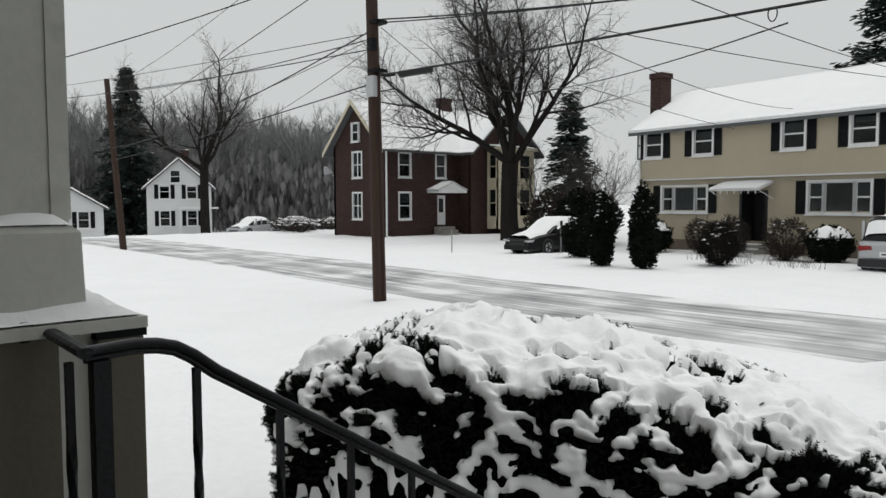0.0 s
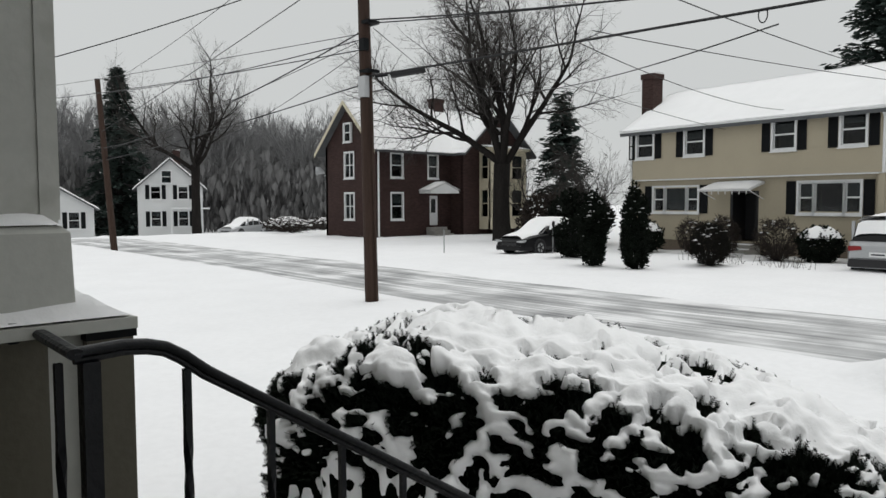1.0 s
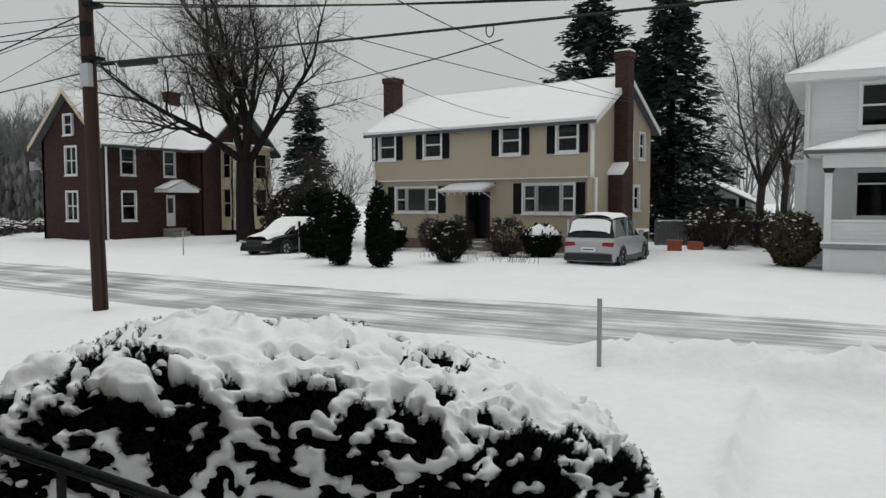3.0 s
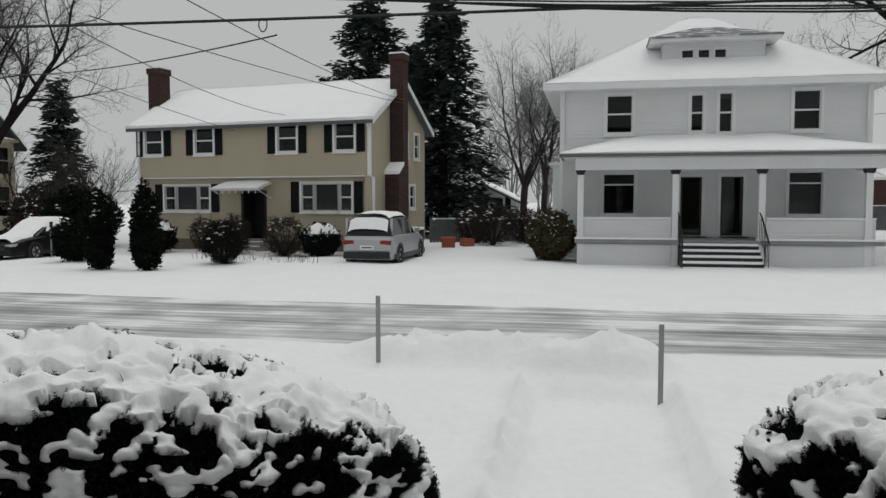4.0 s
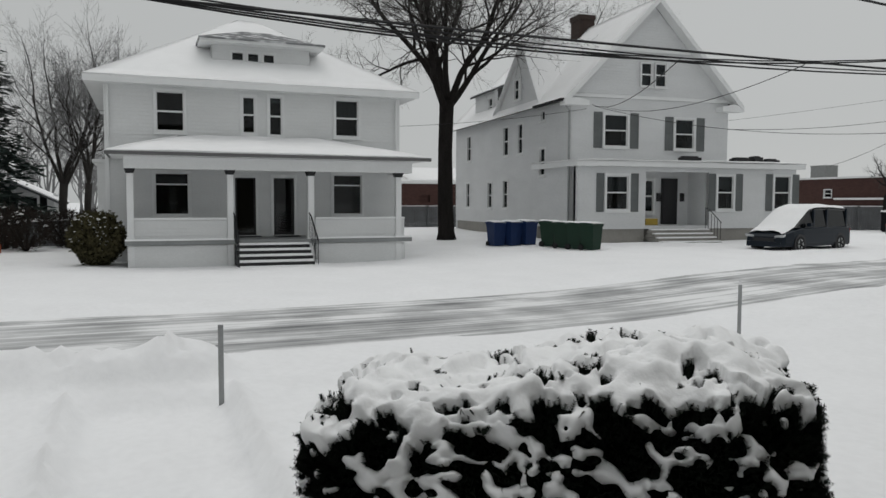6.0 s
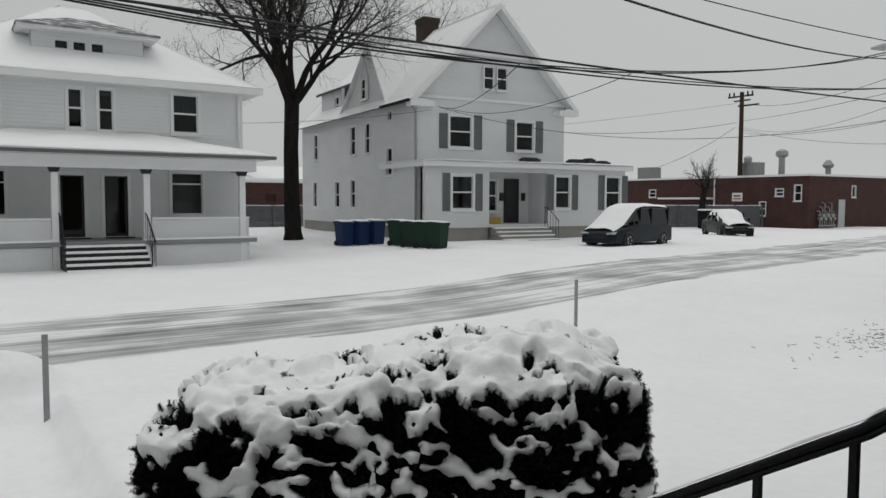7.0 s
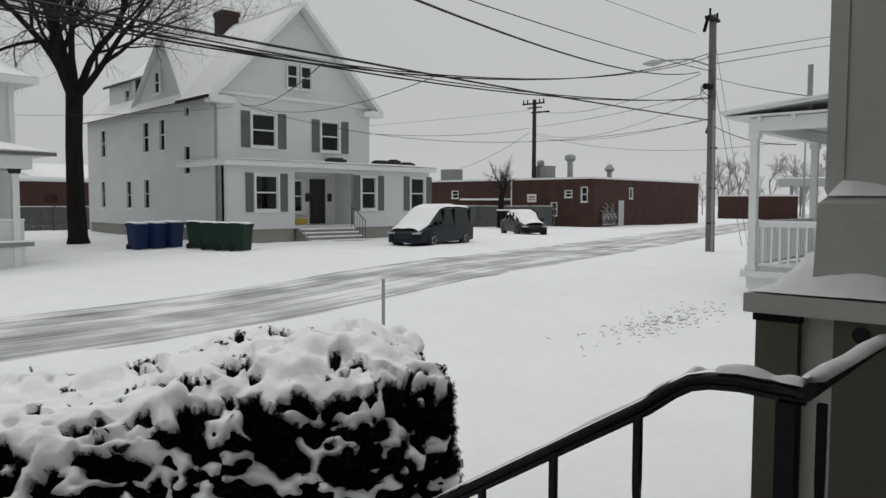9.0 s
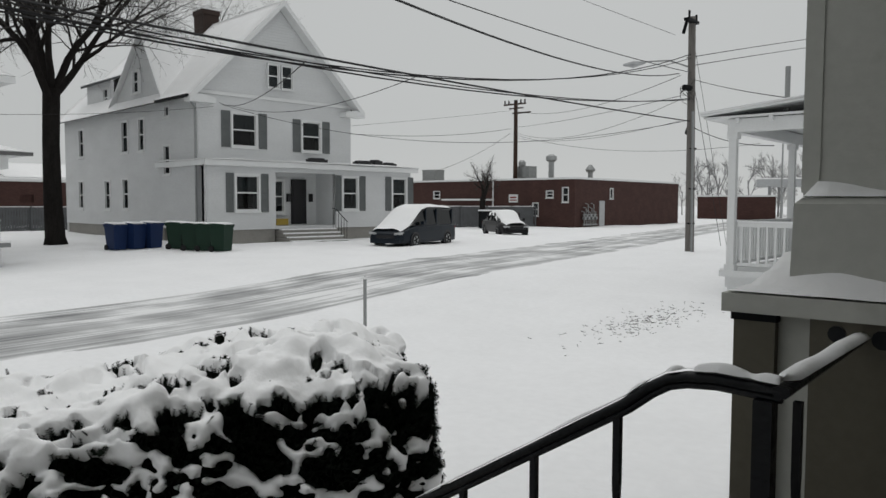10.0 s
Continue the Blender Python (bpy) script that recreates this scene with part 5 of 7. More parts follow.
# ---- clipped yews beside the steps ----
def yew(a, b, half, tops, seed, label, bulge=0.08, edge=0.30, clods=420, boxy=4.2, patch=-0.03):
    """A clipped bush from a to b on plan, half as wide as given; tops: the height at a, in the middle and at b."""
    rnd = random.Random(seed)
    A, Bv = Vector((a[0], a[1], 0)), Vector((b[0], b[1], 0))
    ax = (Bv - A).normalized()
    sd = Vector((-ax.y, ax.x, 0))
    L = (Bv - A).length
    o = thing("yew_bush", pose(0, 0, 0), label, "bush", "yews beside the steps")
    NU, NV = 330, 240

    def skin(u, v):
        """u: 0..1 along, v: 0..1 round from one foot over the top to the other; a rounded box."""
        cu = -math.cos(math.pi * u)
        e = (1 - abs(cu) ** boxy) ** (1 / boxy)
        th = math.pi * (v * 1.16 - 0.08)
        cs, sn = math.cos(th), math.sin(th)
        p = 2 / 3.8
        w = math.copysign(abs(cs) ** p, cs)
        hgt = math.copysign(abs(sn) ** p, sn)
        t = (cu + 1) / 2
        top = tops[0] * (1 - t) * (1 - 2 * t) + tops[1] * 4 * t * (1 - t) + tops[2] * t * (2 * t - 1)
        zc = top * 0.45
        return A.lerp(Bv, t) + sd * (w * half * (0.25 + 0.75 * e)) + Vector((0, 0, zc + hgt * (top - zc) * (0.3 + 0.7 * e)))

    base = [[skin(i / NU, j / NV) for j in range(NV + 1)] for i in range(NU + 1)]
    off = seed * 13.7
    mid = A.lerp(Bv, 0.5) + Vector((0, 0, 0.6))
    k = NV + 1
    pts, nors = [], []
    for i in range(NU + 1):
        for j in range(NV + 1):
            p = base[i][j]
            du = base[min(i + 1, NU)][j] - base[max(i - 1, 0)][j]
            dv = base[i][min(j + 1, NV)] - base[i][max(j - 1, 0)]
            nor = du.cross(dv)
            nor = nor.normalized() if nor.length > 1e-9 else Vector((0, 0, 1))
            if nor.dot(p - mid) < 0:
                nor = -nor
            pts.append(p)
            nors.append(nor)
    # clods of snow caught on the sides: many small lumps, more of them near the top and in clusters
    warped = np.empty((len(pts), 3))
    for n_, p in enumerate(pts):
        q = p + Vector((off, 0, 0))
        w = noise.noise_vector(q * 5.5) * 0.055 + noise.noise_vector(q * 15) * 0.016
        warped[n_] = (p.x + w.x, p.y + w.y, (p.z + w.z) * 1.12)
    clod = np.zeros(len(pts))
    zmax = max(tops)
    done = 0
    while done < clods:
        n_ = rnd.randrange(len(pts))
        p, nz = pts[n_], nors[n_].z
        hgt = p.z / zmax
        if hgt < 0.2 or nz < -0.5 or nz > 0.75:
            continue
        dens = (0.5 + 0.5 * smoothstep(0.3, 0.85, hgt)) * smoothstep(-0.05, 0.25, 0.7 * noise.noise(p * 3.2 + Vector((off, 3, 0))) + 0.9 * noise.noise(p * 8 + Vector((off, 9, 0))))
        if rnd.random() > dens:
            continue
        done += 1
        R = rnd.choice((0.016, 0.019, 0.023, 0.028, 0.034, 0.042, 0.058)) * rnd.uniform(0.85, 1.25)
        c = warped[n_]
        d2 = ((warped - c) ** 2).sum(1) / (R * R)
        m_ = d2 < 1
        clod[m_] = np.maximum(clod[m_], R * 0.7 * np.sqrt(1 - d2[m_]))
    bod, sno, holes = [], [], []
    for n_, (p, nor) in enumerate(zip(pts, nors)):
        q = p + Vector((off, 0, 0))
        lump = bulge * noise.noise(q * 1.7) + 0.06 * noise.noise(q * 4.6) + 0.04 * noise.noise(q * 10)
        pb = p + nor * (lump - 0.02)
        bod.append(pb)
        # the quilt on top, in soft pillows, broken by a few pits and hanging in tongues over the shoulders
        upw = nor.z
        tongue = upw + 0.42 * noise.noise(q * 3.1 + Vector((0, 0, 4))) + 0.30 * noise.noise(q * 7.3) + 0.12 * noise.noise(q * 16)
        s_ = smoothstep(edge - 0.10, edge + 0.12, tongue)
        gap = 0.8 * noise.noise(Vector((q.x * 4.2, q.y * 4.2, q.z * 7.5)) + Vector((8, 1, 0))) + 0.75 * noise.noise(q * 9.5) + 0.35 * noise.noise(q * 19)
        pit = smoothstep(0.0, 0.09, gap + 0.24 - 0.44 * smoothstep(0.62, 0.99, upw))
        pillow = 0.056 + 0.05 * noise.noise(q * 2.6) + 0.035 * abs(noise.noise(q * 5.4)) + 0.010 * noise.noise(q * 13)
        t = max(0.0, s_ * (1 - pit)) * (pillow + 0.022)
        # ragged patches held by the twigs down the sides
        q2 = Vector((q.x, q.y, q.z * 1.45)) + noise.noise_vector(q * 2.3) * 0.15
        side = patch + 0.42 * noise.noise(q2 * 4.0) + 0.80 * noise.noise(q2 * 8.6) + 0.55 * noise.noise(q2 * 17.0) - 0.30 * smoothstep(0.55, 0.2, p.z / zmax)
        t = max(t, 0.022 + 0.050 * math.tanh(side * 2.8))
        t = (t ** 3 + (clod[n_] * smoothstep(-0.25, 0.0, side)) ** 3) ** (1 / 3) - 0.022
        dirn = (nor * 0.8 + Vector((0, 0, 0.3 + 0.25 * upw))).normalized()
        sno.append(pb + dirn * (t * 1.1) - nor * 0.006 + nor * 0.005 * noise.noise(q * 24))
        holes.append(t)
    faces = [(i * k + j, (i + 1) * k + j, (i + 1) * k + j + 1, i * k + j + 1) for i in range(NU) for j in range(NV)]
    # closed body behind the sprigs, coloured as the bush's inner shade
    part("inner_foliage", Geo().add(bod, faces), YEW_SHADE, o, "almost black body, inner shade put into its colour", smooth=True)
    sf = [f for f in faces if max(holes[v] for v in f) > -0.012]
    part("clod_snow", Geo().add(sno, sf), SNOW, o, "thick clods of fresh snow", smooth=True)
    # sprigs of needles in the gaps, round the edge of each clod and in tufts through the quilt
    vs, fs = [], []

    def sprig(st, d0, ln):
        side = d0.cross(Vector((rnd.uniform(-1, 1), rnd.uniform(-1, 1), rnd.uniform(-1, 1)))).normalized()
        for q in range(6):
            f = (q + 0.6) / 6
            root = st + d0 * (ln * f)
            for sgn in (-1, 1):
                tip = root + (side * sgn * 0.9 + d0 * 0.8).normalized() * (0.024 * (1.15 - 0.5 * f))
                w = d0 * 0.0042
                b0 = len(vs)
                vs.extend([root - w, root + w, tip])
                fs.append((b0, b0 + 1, b0 + 2))
        b0 = len(vs)
        vs.extend([st - side * 0.003, st + side * 0.003, st + d0 * ln])
        fs.append((b0, b0 + 1, b0 + 2))

    tries = made = 0
    while made < 17000 and tries < 120000:
        tries += 1
        idx = rnd.randrange(len(bod))
        p = bod[idx]
        if holes[idx] > 0.0 or p.z < 0.25:
            continue
        d0 = (nors[idx] + Vector((rnd.uniform(-0.6, 0.6), rnd.uniform(-0.6, 0.6), rnd.uniform(-0.1, 0.9)))).normalized()
        sprig(p - d0 * 0.02, d0, rnd.uniform(0.03, 0.085))
        made += 1
    made = 0
    while made < 110:
        idx = rnd.randrange(len(bod))
        if nors[idx].z < 0.35 or holes[idx] > 0.06:
            continue
        made += 1
        for q in range(rnd.randint(1, 5)):
            a_ = Vector((rnd.uniform(-1, 1), rnd.uniform(-1, 1), rnd.uniform(0.5, 1.5))).normalized()
            sprig(sno[idx] + Vector((rnd.uniform(-0.03, 0.03), rnd.uniform(-0.03, 0.03), -0.02)), a_, rnd.uniform(0.02, 0.055))
    tagged(part("outer_foliage", Geo().add(vs, fs), YEW, o, "dark green needle sprigs poking through the snow"), kind="stuff")
    return o


yew((2.64, 3.98), (4.25, 0.98), 0.77, (1.38, 1.37, 0.90), 1, "clipped dark yew bush heaped with fresh snow beside the steps", edge=0.40, clods=700)
yew((4.12, -1.02), (2.91, -3.2), 0.70, (1.12, 1.31, 1.35), 2, "clipped dark yew bush under thick snow beside the walk", edge=0.50, clods=500, boxy=6.5, patch=-0.08)


# ---- stakes by the walk ----
def stake(x, y, h, label):
    z = ground_z(x, y)
    o = thing("metal_stake", pose(x, y, z - 0.15, 0, 0, 80), label, "stake", "driveway stakes")
    g = Geo().box(-0.022, 0.022, -0.006, 0.0, 0, h + 0.15).box(-0.028, -0.022, -0.018, 0.0, 0, h + 0.15).box(0.022, 0.028, -0.018, 0.0, 0, h + 0.15)
    part("channel_bar", g, METAL, o)
    g = Geo()
    for k in range(8):
        g.tube([(0, -0.0065, 0.3 + k * 0.1), (0, -0.009, 0.3 + k * 0.1)], 0.006, 6)
    # black discs on the face stand in for shaded holes
    part("bolt_holes", g, DARK, o)


for px_, py_, ph_ in ((9.12, 2.5, 0.86), (8.35, -0.87, 0.90), (9.1, -8.75, 0.80), (21.7, 22.6, 0.95), (24.6, 19.2, 1.0)):
    stake(px_, py_, ph_, "grey steel U-channel stake standing in the snow")


# ---- utility poles and cables ----
def pole(x, y, z, h, r, lean, material, label):
    o = thing("utility_pole", pose(x, y, z - 0.2), label, "utility pole", "utility poles")
    g = Geo().tube([(lean[0] * t, lean[1] * t, h * t) for t in (0, 0.25, 0.5, 0.75, 1)], [r, r * 0.94, r * 0.88, r * 0.82, r * 0.76], 14)
    part("shaft", g, material, o, smooth=False)
    return o


p1 = pole(10.0, 12.63, 0, 10.5, 0.145, (-0.15, 0.12), POLE, "brown wooden utility pole beside the road")
part("meter_box", Geo().box(-0.22, -0.10, -0.10, 0.12, 4.55, 4.98), TRANSF, p1, "pale grey steel box")
part("conduit", Geo().tube([(-0.16, 0.02, 4.98), (-0.16, 0.05, 6.8)], 0.022, 6).tube([(0.0, -0.16, 0.2), (-0.08, -0.14, 5.2)], 0.02, 6), POLE, p1)
part("clamp", Geo().box(-0.24, -0.10, -0.1, 0.06, 5.5, 5.75).tube([(0.05, -0.14, 4.98), (0.1, -0.45, 4.98)], 0.025, 6).box(-0.2, 0.1, -0.2, 0.1, 5.05, 5.12).box(-0.2, 0.1, -0.2, 0.1, 6.05, 6.12), SHUTTER, p1)
p2 = pole(13.4, 36.3, 0, 8.2, 0.16, (-0.25, 0.85), POLE, "leaning brown wooden utility pole")
part("bracket", Geo().tube([(-0.1, 0.3, 4.5), (0.5, -0.1, 4.6)], 0.04, 6), SHUTTER, p2)
p3 = pole(11.5, -27.9, 0.3, 9.0, 0.17, (0.08, 0.05), POLE_GREY, "grey wooden utility pole with a street lamp arm")
part("guard", Geo().tube([(-0.1, 0.1, 0.1), (-0.07, 0.14, 5.5)], 0.05, 6), METAL, p3)
for zz in (1.3, 2.6, 4.1):
    part("band", Geo().tube([(0, 0, zz), (0, 0, zz + 0.05)], 0.175, 14), SHUTTER, p3)
g = Geo().tube([(0, 0, 7.1), (0.7, 0.6, 7.4), (1.5, 1.2, 7.35)], 0.03, 6)
lamp = part("lamp_arm", g, METAL, p3)
part("lamp_head", Geo().tube([(1.4, 1.12, 7.34), (1.75, 1.4, 7.26), (2.05, 1.62, 7.24)], [0.05, 0.13, 0.04], 8), TRANSF, lamp)
part("crossarm", Geo().box(-0.1, 0.1, -0.2, 0.75, 8.75, 8.85).tube([(0, 0.5, 8.85), (0, 0.5, 9.15)], 0.04, 6).tube([(0, -0.15, 8.85), (0, -0.15, 9.1)], 0.04, 6).tube([(0.05, 0.6, 8.75), (0.15, 0.65, 8.3)], 0.06, 6), SHUTTER, p3)
g = Geo()
for k in range(5):
    a = [(0.1 + 0.25 * math.cos(t), 0.3 + 0.3 * math.sin(t), 6.0 + 0.25 * math.sin(t + k) + k * 0.1) for t in [q * 0.63 for q in range(11)]]
    g.tube(a, 0.009, 4, cap=False)
part("cable_loops", g, CABLE, p3)
part("splice_case", Geo().tube([(0.15, -0.15, 5.05), (0.5, -0.7, 4.8)], 0.09, 8), SHUTTER, p3)
part("splice_case", Geo().tube([(0.0, 0.25, 6.35), (0.1, 0.6, 6.35)], 0.11, 8), SHUTTER, p3)
p4 = pole(36.6, -52.1, 0.3, 10.6, 0.2, (0, 0), POLE, "tall dark utility pole with crossarms")
part("crossarm", Geo().box(-0.9, 0.9, -0.9, -0.78, 9.6, 9.72).box(-1.1, 1.1, 0.1, 0.2, 10.2, 10.32).box(-0.7, 0.7, -0.1, 0.0, 9.9, 10.0), POLE, p4)
for xx in (-1.0, -0.6, 0.0, 0.6, 1.0):
    part("insulator", Geo().tube([(xx, 0.15, 10.32), (xx, 0.15, 10.6)], 0.06, 6), SHUTTER, p4)


def cable(a, b, sag, r=0.012, n=26, label="black overhead cable strung between utility poles", extra=None):
    pts = []
    for i in range(n + 1):
        t = i / n
        p = Vector(a).lerp(Vector(b), t)
        p.z -= 4 * sag * t * (1 - t)
        pts.append(p)
    o = tagged(part("cable", Geo().tube(pts, r, 5), CABLE), label, "cable", "overhead cables")
    if extra:
        part("splice_case", Geo().tube([Vector(p) for p in extra], 0.07, 8), CABLE, o, "black splice case")
    return o


P1, P2, P3, P4 = (9.9, 12.7), (13.2, 37.1), (11.55, -27.85), (36.6, -52.1)


def at(p, z):
    return (p[0], p[1], z)


main_line = cable(at(P1, 4.78), at(P3, 5.25), 0.25, 0.022, extra=[(10.0, 11.9, 4.74), (10.02, 11.0, 4.73)], label="thick black cable with a splice case")
cable(at(P1, 5.95), at(P3, 6.1), 1.45, 0.016)
cable(at(P1, 5.88), at(P3, 6.05), 1.32, 0.013)
cable(at(P1, 6.6), at(P3, 7.75), 2.62, 0.016, label="thick twisted black overhead cable")
cable(at(P1, 6.45), at(P3, 7.6), 2.42, 0.013)
cable(at(P1, 7.9), at(P3, 7.05), 0.8, 0.014)
cable((5.22, 19.31, 5.32), (9.97, 12.64, 7.28), 0.10, 0.013)
cable((13.11, 33.53, 7.82), (9.98, 12.63, 8.71), 0.23, 0.009)
cable((12.97, 36.25, 5.48), (9.97, 12.64, 7.31), 0.05, 0.012)
cable((11.02, 37.41, 7.46), (9.82, 12.76, 5.66), 0.05, 0.009)
cable((11.28, 38.38, 7.02), (9.87, 12.72, 5.34), 0.10, 0.013)
cable((12.68, 36.35, 7.22), (9.87, 12.72, 5.55), 0.22, 0.013)
cable((13.02, 36.23, 4.73), (9.87, 12.72, 5.72), 0.39, 0.016)
cable((13.13, 36.19, 4.62), (9.87, 12.72, 5.53), 0.13, 0.008)
cable((13.10, 36.20, 4.18), (9.86, 12.73, 4.62), 0.08, 0.015)
cable((14.68, 28.43, 4.65), (9.87, 12.72, 5.34), 0.12, 0.008)
cable((10.15, 4.23, 4.47), (30.21, 29.17, 8.59), 0.61, 0.012, label="thin dark service wire to a house")
cable((10.05, 12.57, 5.79), (29.07, 28.91, 7.54), 0.00, 0.009, label="thin dark service wire to a house")
cable((11.31, 8.25, 5.00), (27.96, 11.40, 5.46), 0.25, 0.009, label="thin dark service wire to a house")
cable((11.17, 10.02, 4.88), (27.89, 13.53, 4.90), 0.08, 0.009, label="thin dark service wire to a house")
cable((10.62, 7.48, 4.99), (26.80, 6.17, 5.61), 0.10, 0.009, label="thin dark service wire to a house")
cable((9.43, 5.65, 5.07), (26.75, 6.34, 5.75), 0.17, 0.009, label="thin dark service wire to a house")
cable((5.54, -4.37, 4.36), (12.01, -27.80, 7.07), 0.45, 0.016)
cable((12.86, -17.94, 8.75), (12.17, -27.73, 8.51), 0.02, 0.008)
cable((11.78, -27.89, 7.63), (12.28, -46.49, 11.50), -0.02, 0.016)
cable((11.78, -27.90, 7.31), (12.27, -46.50, 11.03), -0.02, 0.016)
cable((11.71, -27.93, 6.89), (4.68, -16.02, 4.26), 0.06, 0.010, label="thin dark service wire to a house")
cable((11.64, -27.96, 5.12), (7.63, -24.95, 3.99), 0.22, 0.014, label="thin dark service wire to a house")
cable((35.85, -50.67, 7.76), (14.19, -43.84, 5.55), 0.84, 0.012)
cable((38.01, -43.89, 4.66), (36.32, -50.95, 7.90), 0.29, 0.014)
cable((37.21, -33.48, 7.12), (36.26, -50.99, 9.72), 0.06, 0.009)
cable((37.21, -33.48, 6.68), (36.25, -51.00, 8.26), 0.36, 0.016)
cable((36.08, -51.12, 9.72), (11.96, -27.82, 6.99), 0.72, 0.012)
cable((36.07, -51.13, 8.35), (11.94, -27.83, 6.23), 0.15, 0.012)
cable((36.06, -51.13, 7.99), (11.94, -27.83, 6.10), 0.92, 0.010)
cable((36.06, -51.14, 7.53), (11.92, -27.84, 5.29), 0.49, 0.010)
cable((10.9, -9.0, 4.7), (28.4, -18.6, 6.4), 0.4, 0.010, label="thin dark service wire to a house")
cable((11.0, -12.0, 4.8), (28.0, -18.8, 6.3), 0.5, 0.009, label="thin dark service wire to a house")
cable((28.4, -18.3, 6.2), (34.0, 2.0, 5.9), 0.8, 0.008, label="thin wire between houses")
cable((28.2, -18.6, 6.3), at(P3, 5.3), 1.2, 0.010, label="thin dark service wire to a house")
cable((11.55, -27.9, 7.0), (12.2, -33.0, 0.3), 0.0, 0.010, label="thin steel guy wire bracing a pole")
cable((11.55, -27.9, 8.4), (12.1, -33.4, 0.3), 0.0, 0.008, label="thin steel guy wire bracing a pole")
lp = [(10.23, 4.5 + 0.045 * math.sin(q * 0.3927) - 0.004 * q, 4.712 - 0.085 * (1 - math.cos(q * 0.3927))) for q in range(17)]
part("slack_loop", Geo().tube(lp, 0.009, 5), CABLE, main_line, "slack loop hanging from the line")


# ---- trees ----
def bare_tree(name, x, y, z, h, r, seed, label, fork=0.33, spread=0.55, limbs=5, levels=5, mats=(None, None), lean=0.0, twig=1.0, kids=3, rise=1.0):
    rnd = random.Random(seed)
    o = thing(name, pose(x, y, z - 0.15), label, "tree")
    big, fine = Geo(), Geo()
    counts = (0, kids + 3, kids + 3, kids + 2, kids, kids - 1)

    def grow(p, d, ln, rad, lev):
        """A winding limb; its children leave it on alternating sides and curve upward."""
        n = 8 if lev < 3 else 5 if lev == 3 else 3
        pts, rs = [p.copy()], [rad]
        q, dd = p.copy(), d.copy()
        wob = 0.16 if lev < 3 else 0.22
        bend = Vector((rnd.uniform(-1, 1), rnd.uniform(-1, 1), rnd.uniform(-0.5, 0.5))) * 0.10
        for i in range(n):
            if i == n // 2:
                bend = -bend
            dd = (dd + bend + Vector((rnd.uniform(-wob, wob), rnd.uniform(-wob, wob), rnd.uniform(-wob, wob) * 0.8 + rise * (0.05 if lev < 3 else 0.02)))).normalized()
            q = q + dd * ln / n
            pts.append(q.copy())
            rs.append(max(0.004 * twig, rad * (1 - 0.62 * (i + 1) / n)))
        (big if lev < 3 else fine).tube(pts, rs, 7 if lev == 1 else 5 if lev == 2 else 3, cap=False)
        if lev >= levels:
            return
        a = rnd.uniform(0, 6.28)
        m = counts[min(lev, 5)]
        for i in range(m):
            f = 0.25 + 0.75 * (i + rnd.random()) / m
            x_ = min(f * n, n - 0.001)
            k = int(x_)
            base = pts[k].lerp(pts[k + 1], x_ - k)
            run = (pts[k + 1] - pts[k]).normalized()
            a += 2.4 + rnd.uniform(-0.6, 0.6)
            tilt = rnd.uniform(0.5, 1.05)
            side = run.cross(Vector((math.cos(a), math.sin(a), 0.25))).normalized()
            nd = (run * math.cos(tilt) + side * math.sin(tilt) + Vector((0, 0, 0.10 * rise))).normalized()
            grow(base, nd, ln * rnd.uniform(0.42, 0.68) * (1.15 - 0.45 * f), max(rs[k] * rnd.uniform(0.45, 0.7), 0.005 * twig), lev + 1)
        grow(pts[-1], dd, ln * 0.5, rs[-1] * 0.95, lev + 1)

    th = h * fork
    pts = [Vector((lean * th * t, 0.1 * math.sin(3 * t), th * t)) for t in (0, 0.06, 0.3, 0.65, 1.0)]
    big.tube(pts, [r * 1.35, r * 1.05, r * 0.95, r * 0.88, r * 0.9], 14)
    for i in range(limbs):
        a = 2 * math.pi * (i + rnd.uniform(-0.25, 0.25)) / limbs
        t = rnd.uniform(0.2, spread) if i else 0.08
        d = Vector((math.cos(a) * math.sin(t * 1.4), math.sin(a) * math.sin(t * 1.4), math.cos(t * 1.4)))
        s = rnd.uniform(0.78, 1.0)
        grow(pts[-1] - Vector((0, 0, th * 0.12 * rnd.random())), d, h * 0.42 * s, r * (0.5 if i else 0.62) * s, 1)
    part("trunk", big, mats[0] or BARK, o, smooth=True)
    tagged(part("crown", fine, mats[1] or TWIG, o), kind="stuff")
    return o


bare_tree("bare_tree", 31.6, 28.2, 0, 18.5, 0.52, 11, "large bare old tree with winding dark limbs", 0.24, 0.80, 6, 5, kids=4)
bare_tree("bare_tree", 35.1, -14.5, 0.3, 17.5, 0.40, 5, "tall bare tree with upright dark limbs", 0.40, 0.80, 6, 5, kids=4, rise=0.7)
bare_tree("bare_tree", 30.4, 63.0, -0.9, 16.5, 0.42, 8, "bare frosted tree before a far white house", 0.40, 0.75, 5, 5, (BARK, TWIG), kids=3)
bare_tree("bare_tree", 42.0, 3.2, 0, 12.5, 0.22, 21, "slender bare tree with pale haze-grey twigs", 0.25, 0.35, 5, 5, (TWIG, HAZE_TWIG))
bare_tree("bare_tree", 40.5, 2.0, 0, 10.5, 0.18, 22, "slender bare tree with pale haze-grey twigs", 0.3, 0.35, 4, 5, (TWIG, HAZE_TWIG))
bare_tree("bare_tree", 40.0, 40.0, 0, 13.0, 0.25, 23, "bare tree behind the brick house", 0.3, 0.6, 5, 5, (BARK, TWIG))
bare_tree("bare_tree", 48.0, -9.5, 0.3, 11.5, 0.2, 24, "bare tree with tawny twigs behind the white house", 0.4, 0.6, 5, 5, (BARK, BUSH_BR))
